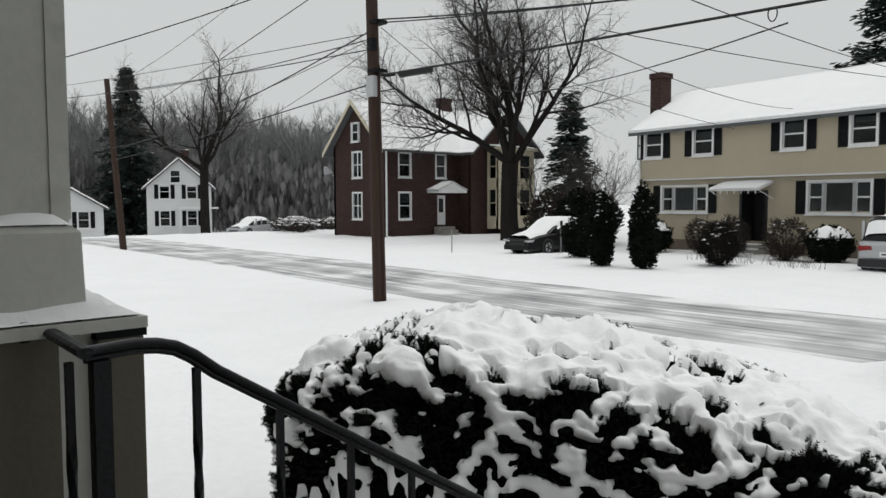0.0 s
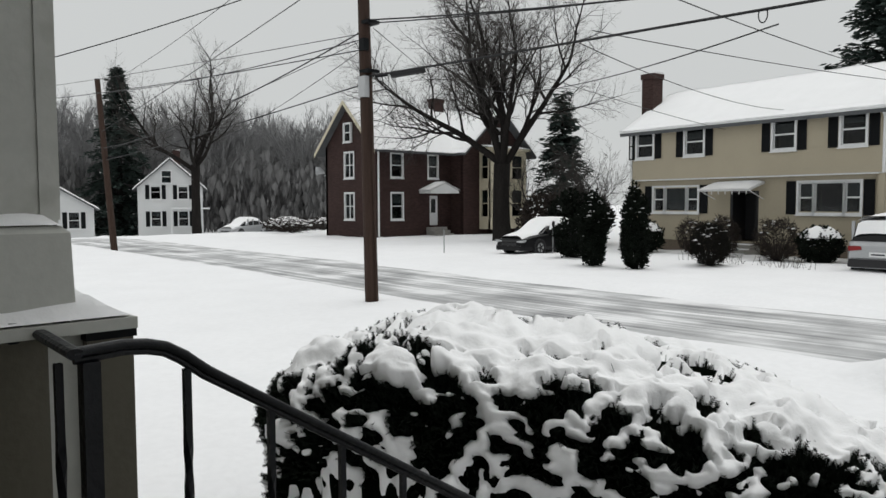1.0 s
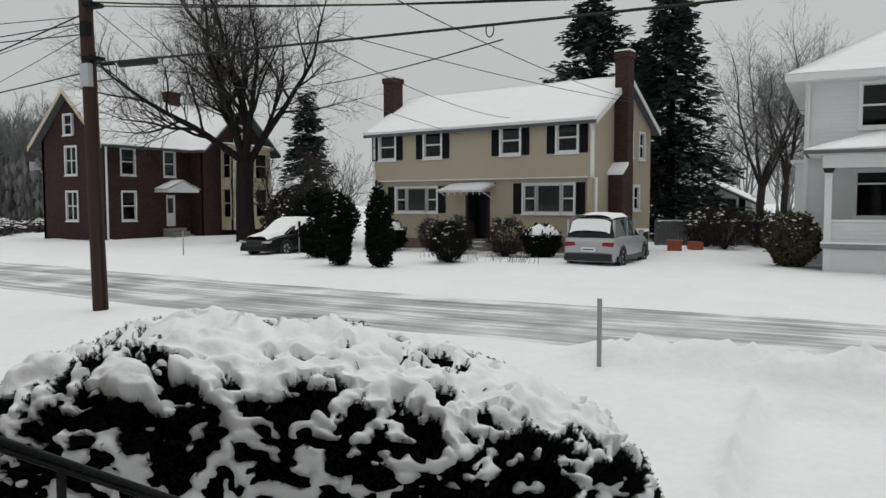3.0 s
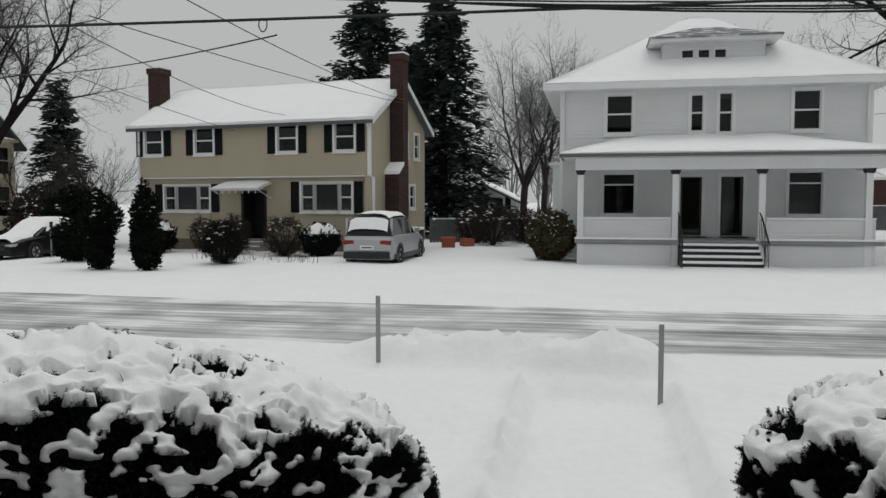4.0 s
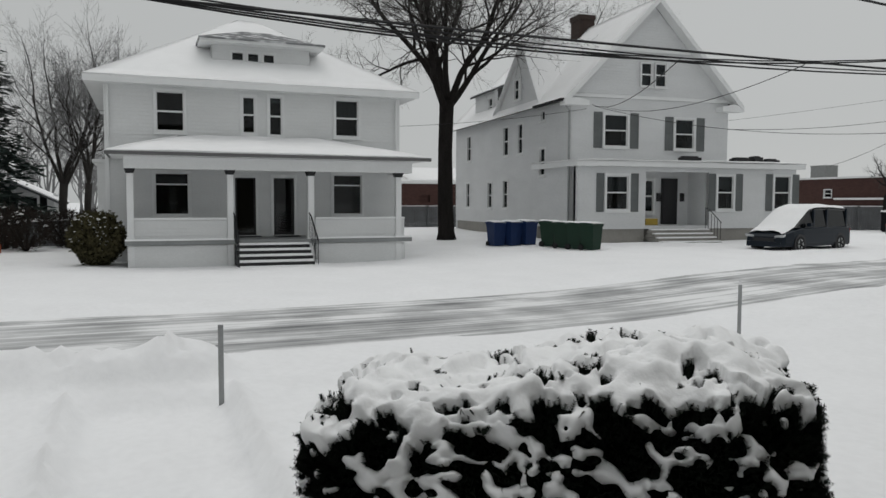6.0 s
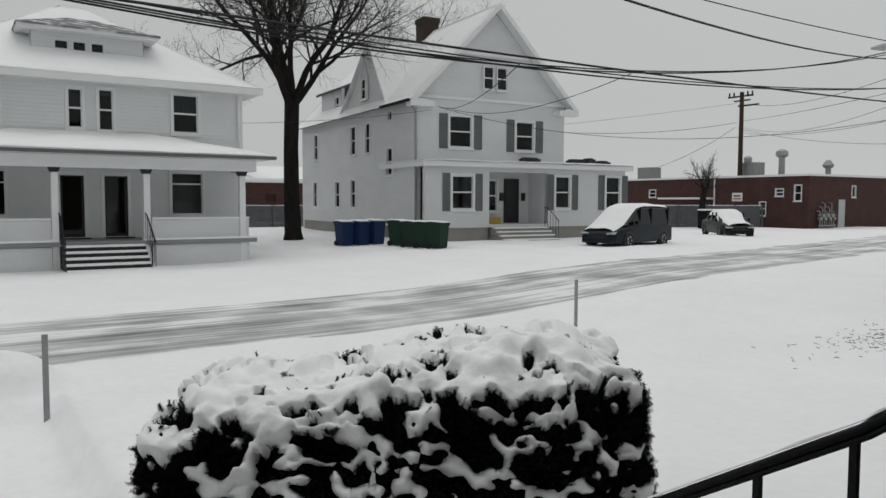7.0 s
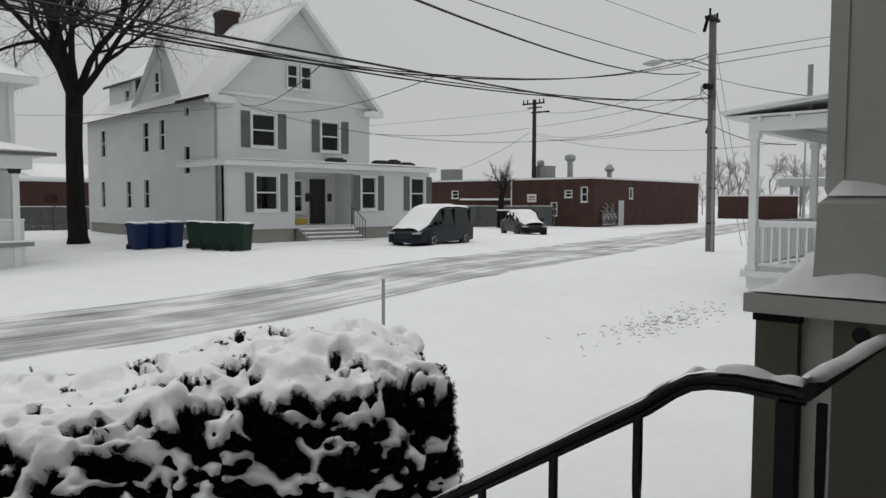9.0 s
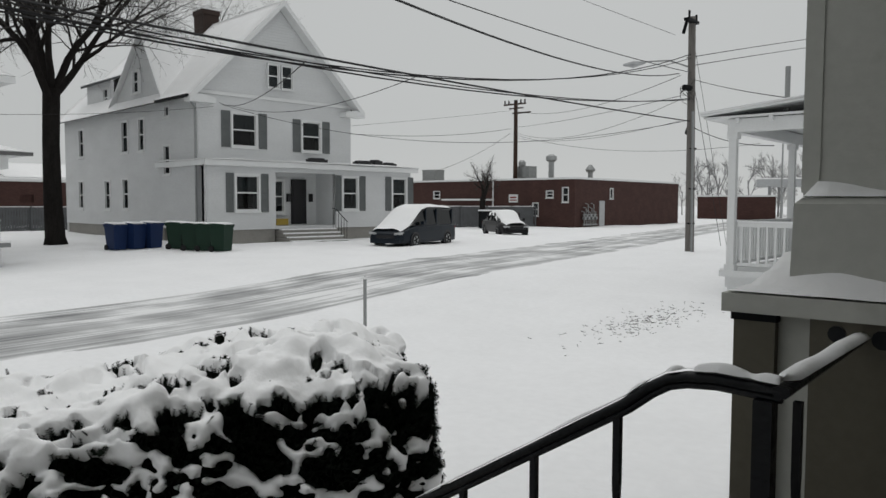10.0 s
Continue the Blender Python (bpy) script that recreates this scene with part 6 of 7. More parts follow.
bare_tree("bare_tree", 56.0, -36.0, 0.3, 19.0, 0.3, 25, "bare tree behind the tall gabled house", 0.4, 0.5, 5, 5, (BARK, TWIG))
bare_tree("bare_tree", 34.5, -45.0, 0.3, 5.0, 0.24, 26, "broken small tree with a snowy fallen limb", 0.5, 0.9, 3, 4, (BARK, TWIG))
bare_tree("bare_tree", 30.6, 21.5, 0, 6.5, 0.10, 27, "small bare ornamental tree", 0.2, 0.7, 6, 4, (TWIG, TWIG))
for k, (x, y, h) in enumerate(((36, 30.0, 7.0), (33.5, 25.0, 5.0))):
    bare_tree("bare_tree", x, y, 0, h, 0.12, 40 + k, "small bare tree in a hedge row", 0.2, 0.7, 5, 4, (TWIG, TWIG))


def conifer(x, y, z, h, r, seed, label, gap=0.55, start=0.12, droop=0.25, snow=0.12, dense=1.0, up=0.0):
    rnd = random.Random(seed)
    o = thing("conifer", pose(x, y, z - 0.2), label, "tree")
    part("trunk", Geo().tube([(0, 0, 0), (0, 0, h * 0.5), (0, 0, h * 0.98)], [r * 0.075, r * 0.05, 0.02], 9), BARK, o)
    wood, vs, fs, sv, sf = Geo(), [], [], [], []
    zz = h * start
    while zz < h * 0.99:
        t = (zz / h - start) / (1 - start)
        rad = r * (1 - t) ** 0.85 * rnd.uniform(0.72, 1.1) + 0.15
        nb = rnd.randint(5, 7)
        a0 = rnd.uniform(0, 6.28)
        for b in range(nb):
            a = a0 + 6.283 * b / nb + rnd.uniform(-0.3, 0.3)
            ln = rad * rnd.uniform(0.65, 1.1)
            end = Vector((math.cos(a) * ln, math.sin(a) * ln, zz - ln * droop + up * ln + rnd.uniform(-0.1, 0.2)))
            zo = rnd.uniform(-0.55, 0.45) * gap
            end.z += zo - ln * rnd.uniform(-0.12, 0.2)
            st = Vector((0, 0, zz + zo))
            mid = st.lerp(end, 0.5) + Vector((0, 0, 0.12 * ln))
            wood.tube([st, mid, end], [0.05, 0.035, 0.01], 3, cap=False)
            m = int((12 + ln * 21) * dense)
            for q in range(m):
                f = rnd.uniform(0.15, 1.05)
                p = (st.lerp(mid, f * 2) if f < 0.5 else mid.lerp(end, f * 2 - 1)) + Vector((rnd.uniform(-0.25, 0.25), rnd.uniform(-0.25, 0.25), rnd.uniform(-0.32, 0.16)))
                da = a + rnd.uniform(-1.0, 1.0)
                s = rnd.uniform(0.25, 0.65)
                d = Vector((math.cos(da), math.sin(da), rnd.uniform(-0.5, 0.25))).normalized() * s
                w = Vector((-math.sin(da), math.cos(da), rnd.uniform(-0.3, 0.3))) * s * 0.34
                k = len(vs)
                vs += [p, p + d * 0.5 + w, p + d, p + d * 0.5 - w, p + d * 0.55 + Vector((0, 0, -0.1 * s))]
                fs += [(k, k + 1, k + 4), (k + 1, k + 2, k + 4), (k + 2, k + 3, k + 4), (k + 3, k, k + 4)]
                if rnd.random() < snow * 0.35:
                    e = Vector((0, 0, 0.03))
                    k = len(sv)
                    sv += [p + e, p + d * 0.5 + w * 0.9 + e, p + d * 0.9 + e, p + d * 0.5 - w * 0.9 + e, p + d * 0.5 + e * 2.2]
                    sf += [(k, k + 1, k + 4), (k + 1, k + 2, k + 4), (k + 2, k + 3, k + 4), (k + 3, k, k + 4)]
        zz += gap * rnd.uniform(0.7, 1.2) * (0.6 + 0.4 * (1 - t))
    part("bough", wood, BARK, o)
    tagged(part("needles", Geo().add(vs, fs), NEEDLE, o, "dark green needles"), kind="stuff")
    if sv:
        tagged(part("branch_snow", Geo().add(sv, sf), SNOW, o, "snow lying on the boughs"), kind="stuff")
    return o


conifer(46.5, 13.3, 0, 16.0, 5.4, 3, "tall dark pine behind the tan house", 0.75, 0.2, 0.05, 0.05, 1.1, 0.15)
conifer(44.0, 8.2, 0, 14.8, 4.9, 4, "broad dark spruce with snow on its boughs", 0.62, 0.08, 0.25, 0.05, 1.1)
conifer(47.0, 10.6, 0, 12.0, 3.4, 14, "dark spruce between taller ones", 0.65, 0.08, 0.2, 0.06, 1.0)
conifer(30.6, 80.9, -1.15, 17.8, 4.9, 5, "tall dense spruce beside a far house", 0.6, 0.04, 0.25, 0.02, 1.3)
conifer(42.0, 32.0, 0, 9.5, 2.6, 6, "dark cedar beside the brick house", 0.6, 0.05, 0.2, 0.04, 1.0)
conifer(4.2, -27.0, 0.3, 5.0, 1.6, 7, "dark evergreen beside the neighbour's porch", 0.4, 0.05, 0.2, 0.08, 1.2)


# ---- shrubs ----
def shrub(x, y, rx, h, seed, label, material, n=2600, snow=0.3, size=0.06, upright=False, name="shrub", twigs=False, cap=0.0):
    rnd = random.Random(seed)
    z = ground_z(x, y)
    o = thing(name, pose(x, y, z - 0.05), label, "shrub")
    vs, fs, sv, sf = [], [], [], []
    for _ in range(n):
        u, a = rnd.uniform(-1, 1), rnd.uniform(0, 6.283)
        rr = rnd.uniform(0.55, 1.0) ** 0.5
        sr = math.sqrt(1 - u * u)
        bump = 1 + 0.28 * noise.noise((math.cos(a) * sr * 2 + seed, math.sin(a) * sr * 2, u * 2.5))
        if upright:
            sr = (1 - abs(u) ** 6) ** 0.5 if u < 0 else (1 - u ** 2.6) ** 0.5
        p = Vector((math.cos(a) * sr * rx * rr * bump, math.sin(a) * sr * rx * rr * bump, h * 0.5 + u * h * 0.5 * rr * (bump if u > 0 else 1)))
        if p.z < 0:
            continue
        d = Vector((rnd.uniform(-1, 1), rnd.uniform(-1, 1), rnd.uniform(-0.4, 1.2))).normalized()
        sd = d.cross(Vector((rnd.uniform(-1, 1), rnd.uniform(-1, 1), rnd.uniform(-1, 1)))).normalized()
        s = size * rnd.uniform(0.7, 1.5)
        thin = 0.12 if twigs else 0.5
        k = len(vs)
        vs += [p, p + d * s + sd * s * thin, p + d * s * 2, p + d * s - sd * s * thin]
        fs.append((k, k + 1, k + 2, k + 3))
        if rnd.random() < 0.22 * snow * max(0, u + 0.25):
            k = len(sv)
            s *= 0.7
            q = p + Vector((0, 0, 0.015))
            sv += [q + Vector((-s, -s * 0.8, 0)), q + Vector((s, -s, 0)), q + Vector((s * 0.9, s, 0)), q + Vector((-s, s, 0)), q + Vector((0, 0, s * 0.7))]
            sf += [(k, k + 1, k + 4), (k + 1, k + 2, k + 4), (k + 2, k + 3, k + 4), (k + 3, k, k + 4)]
    tagged(part("foliage", Geo().add(vs, fs), material, o), kind="stuff")
    g = Geo()
    for k in range(9):
        a = k * 0.7
        g.tube([(0.05 * math.cos(a), 0.05 * math.sin(a), 0), (rx * 0.5 * math.cos(a), rx * 0.5 * math.sin(a), h * 0.45), (rx * 0.8 * math.cos(a), rx * 0.8 * math.sin(a), h * 0.8)], [0.03, 0.02, 0.006], 4)
    part("stems", g, BARK, o)
    if sv:
        tagged(part("leaf_snow", Geo().add(sv, sf), SNOW, o), kind="stuff")
    if cap:
        m, top = 14, []
        for i in range(m + 1):
            for j in range(m * 2):
                r0, a = i / m, math.pi * j / m
                q = r0 * rx * 0.92 * (1 + 0.12 * noise.noise((math.cos(a) * 2, math.sin(a) * 2, seed * 1.0)))
                top.append((q * math.cos(a), q * math.sin(a), h * (0.86 + 0.10 * (1 - r0 ** 3)) + cap * (1 - r0 ** 4) * (0.6 + 0.8 * noise.noise((q * math.cos(a) * 4, q * math.sin(a) * 4, seed * 2.0))) - 0.16 * r0 ** 4))
        k = m * 2
        part("snow_cap", Geo().add(top, [(i * k + j, i * k + (j + 1) % k, (i + 1) * k + (j + 1) % k, (i + 1) * k + j) for i in range(m) for j in range(k)]), SNOW, o, smooth=True)
    return o


for x, y, h, s in ((20.65, 14.45, 2.45, 1), (20.85, 13.0, 2.55, 2)):
    shrub(x, y, 0.40, h, s, "clipped columnar dark arborvitae with specks of snow", YEW, 6500, 0.10, 0.055, True, "arborvitae")
shrub(22.9, 16.9, 0.75, 1.5, 3, "dark rounded evergreen shrub behind a car", YEW, 3500, 0.05)
shrub(23.6, 11.9, 0.62, 1.45, 4, "dense dark winter shrub in the snow", BUSH_DK, 6500, 0.04, 0.07, twigs=True)
shrub(28.3, 17.3, 0.85, 1.35, 5, "rounded clipped evergreen capped with snow", YEW, 4200, 0.25, cap=0.12)
shrub(27.6, 13.4, 0.6, 1.5, 6, "brown leafless shrub beside a doorway", BUSH_BR, 2600, 0.05, 0.09, twigs=True)
shrub(27.2, 11.2, 0.75, 1.55, 7, "brown leafless shrub beside a doorway", BUSH_BR, 2800, 0.05, 0.09, twigs=True)
shrub(28.0, 14.9, 0.55, 1.4, 17, "brown leafless shrub against the house", BUSH_BR, 2000, 0.05, 0.09, twigs=True)
shrub(27.4, 9.8, 0.72, 1.25, 8, "square clipped evergreen capped with snow", YEW, 4600, 0.2, cap=0.12)
shrub(27.9, 8.0, 0.8, 1.35, 9, "dark evergreen shrub beside the house corner", YEW, 3600, 0.02)
shrub(26.6, 1.1, 0.85, 1.75, 10, "olive-brown rounded shrub dusted with snow", BUSH_OL, 6000, 0.35, 0.06)
for k, (x, y) in enumerate(((35.5, 4.2), (38.0, 2.8), (39.5, 1.6), (37.0, 5.2))):
    shrub(x, y, 1.0, 1.8, 30 + k, "tangled brown winter shrub at a garden edge", BUSH_BR, 1800, 0.1, 0.12, twigs=True)
for k, (x, y) in enumerate(((30.0, 24.0), (31.5, 22.5), (33.0, 23.5), (29.5, 21.8), (34.5, 26))):
    shrub(x, y, 1.3, 2.6, 50 + k, "dark overgrown hedge behind a parked car", YEW if k % 2 else BUSH_BR, 2600, 0.06, 0.10)
for k, (x, y) in enumerate(((30, 47), (31, 50), (33, 53), (36, 52))):
    shrub(x, y, 1.6, 1.1, 60 + k, "low bramble mound weighed down by snow", BUSH_BR, 1500, 0.6, 0.12, twigs=True)

# dry stalks standing in the snow
g = Geo()
rnd = random.Random(77)
for cx, cy, n, w in ((24.6, 10.6, 40, 1.3), (25.2, 13.2, 16, 0.6), (24.4, 9.5, 20, 0.7)):
    for _ in range(n):
        x, y = cx + rnd.uniform(-0.5, 0.5), cy + rnd.uniform(-w, w)
        z = ground_z(x, y)
        g.tube([(x, y, z - 0.03), (x + rnd.uniform(-0.08, 0.08), y + rnd.uniform(-0.12, 0.12), z + rnd.uniform(0.12, 0.38))], 0.006, 3)
tagged(part("dry_stalks", g, BUSH_BR), "dry brown flower stalks standing in the snow", "plants", kind="stuff")
g = Geo()
for _ in range(380):
    x, y = rnd.gauss(5.6, 0.3), rnd.gauss(-11.8, 1.0)
    z = ground_z(x, y)
    g.tube([(x, y, z - 0.01), (x + rnd.uniform(-0.1, 0.1), y + rnd.uniform(-0.1, 0.1), z + rnd.uniform(0.0, 0.02))], 0.004, 3)
tagged(part("dead_grass", g, BUSH_BR), "dead grass and leaf litter showing through the snow", "grass", kind="stuff")


# ---- far woods ----
def far_woods():
    rnd = random.Random(99)
    g = Geo()

    def spray(p, d, ln, rad, lev):
        q = p + d * ln
        g.tube([p, p.lerp(q, 0.5) + Vector((rnd.uniform(-1, 1), rnd.uniform(-1, 1), 0)) * ln * 0.06, q], [rad, rad * 0.8, rad * 0.6], 3, cap=False)
        if lev == 0:
            return
        for _ in range(4 if lev > 1 else 5):
            f = rnd.uniform(0.35, 1.0)
            a, t = rnd.uniform(0, 6.28), rnd.uniform(0.25, 0.8)
            s = d.cross(Vector((math.cos(a), math.sin(a), 0.2))).normalized()
            spray(p.lerp(q, f), (d * math.cos(t) + s * math.sin(t) + Vector((0, 0, 0.1))).normalized(), ln * rnd.uniform(0.45, 0.65), rad * 0.5, lev - 1)

    def tree(x, y, z, h):
        spray(Vector((x, y, z)), Vector((rnd.uniform(-0.06, 0.06), rnd.uniform(-0.06, 0.06), 1)).normalized(), h * 0.5, h * 0.014, 4)

    for k in range(300):
        yaw = radians(rnd.uniform(-46, -11))
        d = rnd.uniform(92, 150)
        tree(-math.sin(yaw) * d, math.cos(yaw) * d, -1.3, rnd.uniform(14, 21) * (d / 115))
    for k in range(22):
        yaw = radians(-rnd.uniform(156, 168))
        d = rnd.uniform(120, 160)
        tree(-math.sin(yaw) * d, math.cos(yaw) * d, 0.2, rnd.uniform(8, 13))
    for k in range(26):
        yaw = radians(-rnd.uniform(78, 90))
        d = rnd.uniform(75, 110)
        tree(-math.sin(yaw) * d, math.cos(yaw) * d, 0.0, rnd.uniform(9, 15))
    return g


# the woods' grey has the distant haze painted in
tagged(part("far_woods", far_woods(), HAZE_TWIG), "far bare winter woods, distant haze in their grey", "woods", kind="stuff")
g = Geo()
rnd = random.Random(5)
for _ in range(24000):
    yaw = radians(rnd.uniform(-47, -11))
    d = rnd.uniform(88, 135)
    crest = 9.0 + 4.5 * noise.noise((yaw * 22, 1.0, 0.0)) + 2.0 * noise.noise((yaw * 70, d * 0.05, 0.0))
    x, y, z = -math.sin(yaw) * d, math.cos(yaw) * d, -1.3 + crest * d / 110 * rnd.random() ** 1.5
    a, s = rnd.uniform(0, 6.28), rnd.uniform(0.5, 1.3)
    g.add([(x, y, z), (x + s * math.cos(a) * 0.3, y + s * math.sin(a) * 0.3, z + s), (x + 0.12, y + 0.1, z + s * 1.6), (x - s * math.cos(a) * 0.3, y - s * math.sin(a) * 0.3, z + s)], [(0, 1, 2, 3)])
# brush grey lightened for distance, the haze sits in its colour
tagged(part("undergrowth", g, mat("haze_grey_brush", (0.14, 0.139, 0.139), 0.95, 0.3, 0.1, 1, 0.0)), "dim undergrowth below the far woods", "brush", kind="stuff")


# ---- parked cars ----
def car(name, m, L, W, H, paint, label, kind, snow_all=True):
    """A parked car; x runs from the tail (0) to the nose (L), y across."""
    o = thing(name, m, label, "car", "parked cars")
    gc = 0.2

    def loft(rows, material, nm, parent, lab=""):
        g, k = Geo(), len(rows[0])
        vs = [p for r in rows for p in r]
        fs = [(i * k + j, i * k + (j + 1) % k, (i + 1) * k + (j + 1) % k, (i + 1) * k + j) for i in range(len(rows) - 1) for j in range(k)]
        g.add(vs, fs + [tuple(range(k - 1, -1, -1)), tuple(range((len(rows) - 1) * k, len(rows) * k))])
        return part(nm, g, material, parent, lab, smooth=False)

    belt = {"suv": 0.62, "van": 0.56, "sedan": 0.62}[kind] * H
    hood = {"suv": 0.60, "van": 0.54, "sedan": 0.60}[kind] * H
    xs = {"suv": [(0.0, 0.86, 0.52), (0.03, 0.95, 0.62), (0.2, 1.0, 0.62), (0.5, 1.0, 0.61), (0.72, 1.0, 0.60), (0.86, 0.98, 0.57), (0.96, 0.90, 0.50), (1.0, 0.78, 0.40)],
          "van": [(0.0, 0.9, 0.50), (0.03, 0.97, 0.56), (0.3, 1.0, 0.56), (0.6, 1.0, 0.55), (0.75, 1.0, 0.54), (0.88, 0.96, 0.49), (0.97, 0.88, 0.42), (1.0, 0.78, 0.34)],
          "sedan": [(0.0, 0.82, 0.56), (0.03, 0.92, 0.63), (0.2, 1.0, 0.64), (0.5, 1.0, 0.62), (0.72, 1.0, 0.60), (0.88, 0.96, 0.54), (0.97, 0.86, 0.46), (1.0, 0.74, 0.38)]}[kind]
    rows = []
    for f, w, zt in xs:
        x, hw, z1 = f * L, W / 2 * w, zt * H
        rows.append([(x, -hw * 0.94, gc), (x, -hw, gc + 0.15), (x, -hw, z1 * 0.72), (x, -hw * 0.96, z1 * 0.93), (x, -hw * 0.84, z1), (x, hw * 0.84, z1), (x, hw * 0.96, z1 * 0.93), (x, hw, z1 * 0.72), (x, hw, gc + 0.15), (x, hw * 0.94, gc)])
    loft(rows, paint, "body", o)
    cab = {"suv": [(0.02, 0.62, 0.86), (0.07, 0.96, 0.80), (0.2, 1.0, 0.79), (0.45, 1.0, 0.79), (0.56, 0.94, 0.79), (0.74, 0.61, 0.86)],
           "van": [(0.01, 0.56, 0.9), (0.05, 0.97, 0.84), (0.25, 1.0, 0.83), (0.5, 1.0, 0.83), (0.62, 0.94, 0.82), (0.84, 0.55, 0.86)],
           "sedan": [(0.10, 0.63, 0.86), (0.26, 0.95, 0.76), (0.36, 1.0, 0.75), (0.5, 1.0, 0.75), (0.58, 0.94, 0.76), (0.76, 0.61, 0.86)]}[kind]
    rows = []
    for f, zt, w in cab:
        x, z1, z0 = f * L, zt * H, belt - 0.04
        hw0, hw1 = W / 2 * 0.88, W / 2 * w * 0.92
        z1 = max(z1, z0 + 0.02)
        rows.append([(x, -hw0, z0), (x, -hw1 - 0.02, z0 + (z1 - z0) * 0.85), (x, -hw1 * 0.9, z1), (x, hw1 * 0.9, z1), (x, hw1 + 0.02, z0 + (z1 - z0) * 0.85), (x, hw0, z0)])
    loft(rows, CAR_GLASS, "glasshouse", o, "dark car windows")
    top = [(f, zt, w) for f, zt, w in cab if zt > 0.9]
    rows = [[(f * L, -W / 2 * w * 0.9, zt * H - 0.10), (f * L, -W / 2 * w * 0.84, zt * H + 0.006), (f * L, W / 2 * w * 0.84, zt * H + 0.006), (f * L, W / 2 * w * 0.9, zt * H - 0.10)] for f, zt, w in top]
    loft(rows, paint, "roof_panel", o)
    for f in ((0.05, 0.36, 0.56) if kind != "sedan" else (0.27, 0.44, 0.58)):
        for s in (-1, 1):
            part("pillar", Geo().prism([(f * L, belt - 0.03), (f * L + 0.09, belt - 0.03), (f * L + 0.06, H * 0.95), (f * L - 0.02, H * 0.95)], 1, s * W / 2 * 0.80, s * W / 2 * 0.885), paint, o)
    for s in (-1, 1):
        part("wing_mirror", Geo().box(0.66 * L, 0.69 * L, *sorted((s * W / 2 * 0.93, s * W / 2 * 1.1)), belt + 0.0, belt + 0.14), paint, o)
    R = 0.34 if kind == "suv" else 0.31
    for fx in (0.19, 0.80):
        for s in (-1, 1):
            y0, y1 = s * (W / 2 - 0.20), s * (W / 2 + 0.012)
            ang = [2 * math.pi * q / 20 for q in range(20)]
            g = Geo().tube([(fx * L, y0, R), (fx * L, y0 + s * 0.03, R), (fx * L, y1 - s * 0.03, R), (fx * L, y1, R)], [R * 0.9, R, R, R * 0.92], 20)
            wl_ = part("wheel", g, TYRE, o)
            part("rim", Geo().tube([(fx * L, y1 + s * 0.002, R), (fx * L, y1 + s * 0.008, R)], [R * 0.62, R * 0.58], 16), METAL, wl_)
            g = Geo()
            for q in range(5):
                a = q * 1.2566
                g.tube([(fx * L, y1 + s * 0.012, R), (fx * L + R * 0.58 * math.cos(a), y1 + s * 0.012, R + R * 0.58 * math.sin(a))], 0.03, 4)
            part("spokes", g, TYRE, wl_)
            part("wheel_arch", Geo().tube([(fx * L, s * (W / 2 - 0.18), R + 0.01), (fx * L, s * (W / 2 + 0.004), R + 0.01)], R * 1.16, 20), DOOR_DK, o)
    zt = xs[0][2] * H
    part("rear_bumper", Geo().box(-0.06, 0.1, -W * 0.43, W * 0.43, gc + 0.02, gc + 0.26), DOOR_DK if kind == "suv" else paint, o)
    if kind == "suv":
        for s in (-1, 1):
            part("sill_cladding", Geo().box(0.06 * L, 0.94 * L, *sorted((s * W / 2 * 0.96, s * W / 2 * 1.012)), gc, gc + 0.17), DOOR_DK, o)
        part("tailgate_line", Geo().box(-0.015, 0.02, -W * 0.40, W * 0.40, zt * 0.55, zt * 0.565), DOOR_DK, o)
    part("number_plate", Geo().box(-0.04, -0.01, -0.24, 0.24, zt * 0.62, zt * 0.62 + 0.14), WHITE, o)
    part("plate_bars", Geo().box(-0.045, -0.041, -0.18, 0.18, zt * 0.62 + 0.05, zt * 0.62 + 0.09), CAR_BLUE, o)
    for s in (-1, 1):
        part("tail_lamp", Geo().prism([(s * W * 0.24, zt * 0.85), (s * W * 0.44, zt * 0.80), (s * W * 0.45, zt * 0.98), (s * W * 0.26, zt * 0.98)], 0, -0.02, 0.12), LAMP_RED, o)
        zf = xs[-1][2] * H
        part("headlamp", Geo().prism([(s * W * 0.22, zf * 0.92), (s * W * 0.42, zf * 0.98), (s * W * 0.43, zf * 1.15), (s * W * 0.24, zf * 1.08)], 0, L * 0.955, L + 0.0), LAMP_CLR, o)
    part("grille", Geo().box(L - 0.03, L + 0.02, -W * 0.24, W * 0.24, xs[-1][2] * H * 0.55, xs[-1][2] * H * 0.92), DOOR_DK, o)
    part("front_bumper", Geo().box(L - 0.12, L + 0.04, -W * 0.38, W * 0.38, gc, gc + 0.2), paint, o)

    def quilt(rows_, nm, th=0.07, edge=0.05):
        g, n, vs = Geo(), 12, []
        for (x, z, hw) in rows_:
            for j in range(n + 1):
                t = -1 + 2 * j / n
                e = 1 - abs(t) ** 5
                vs.append((x, t * hw, z + th * (0.25 + 0.9 * e) * (1 + 0.4 * noise.noise((x * 2.3, t * hw * 2.3, L))) - edge * abs(t) ** 6))
        k = n + 1
        g.add(vs, [(i * k + j, i * k + j + 1, (i + 1) * k + j + 1, (i + 1) * k + j) for i in range(len(rows_) - 1) for j in range(n)])
        part(nm, g, SNOW, o, smooth=True)

    def dense_rows(prof, n=20):
        out = []
        for i in range(n + 1):
            f = prof[0][0] + (prof[-1][0] - prof[0][0]) * i / n
            for p, q in zip(prof, prof[1:]):
                if f <= q[0] + 1e-9:
                    t = (f - p[0]) / (q[0] - p[0])
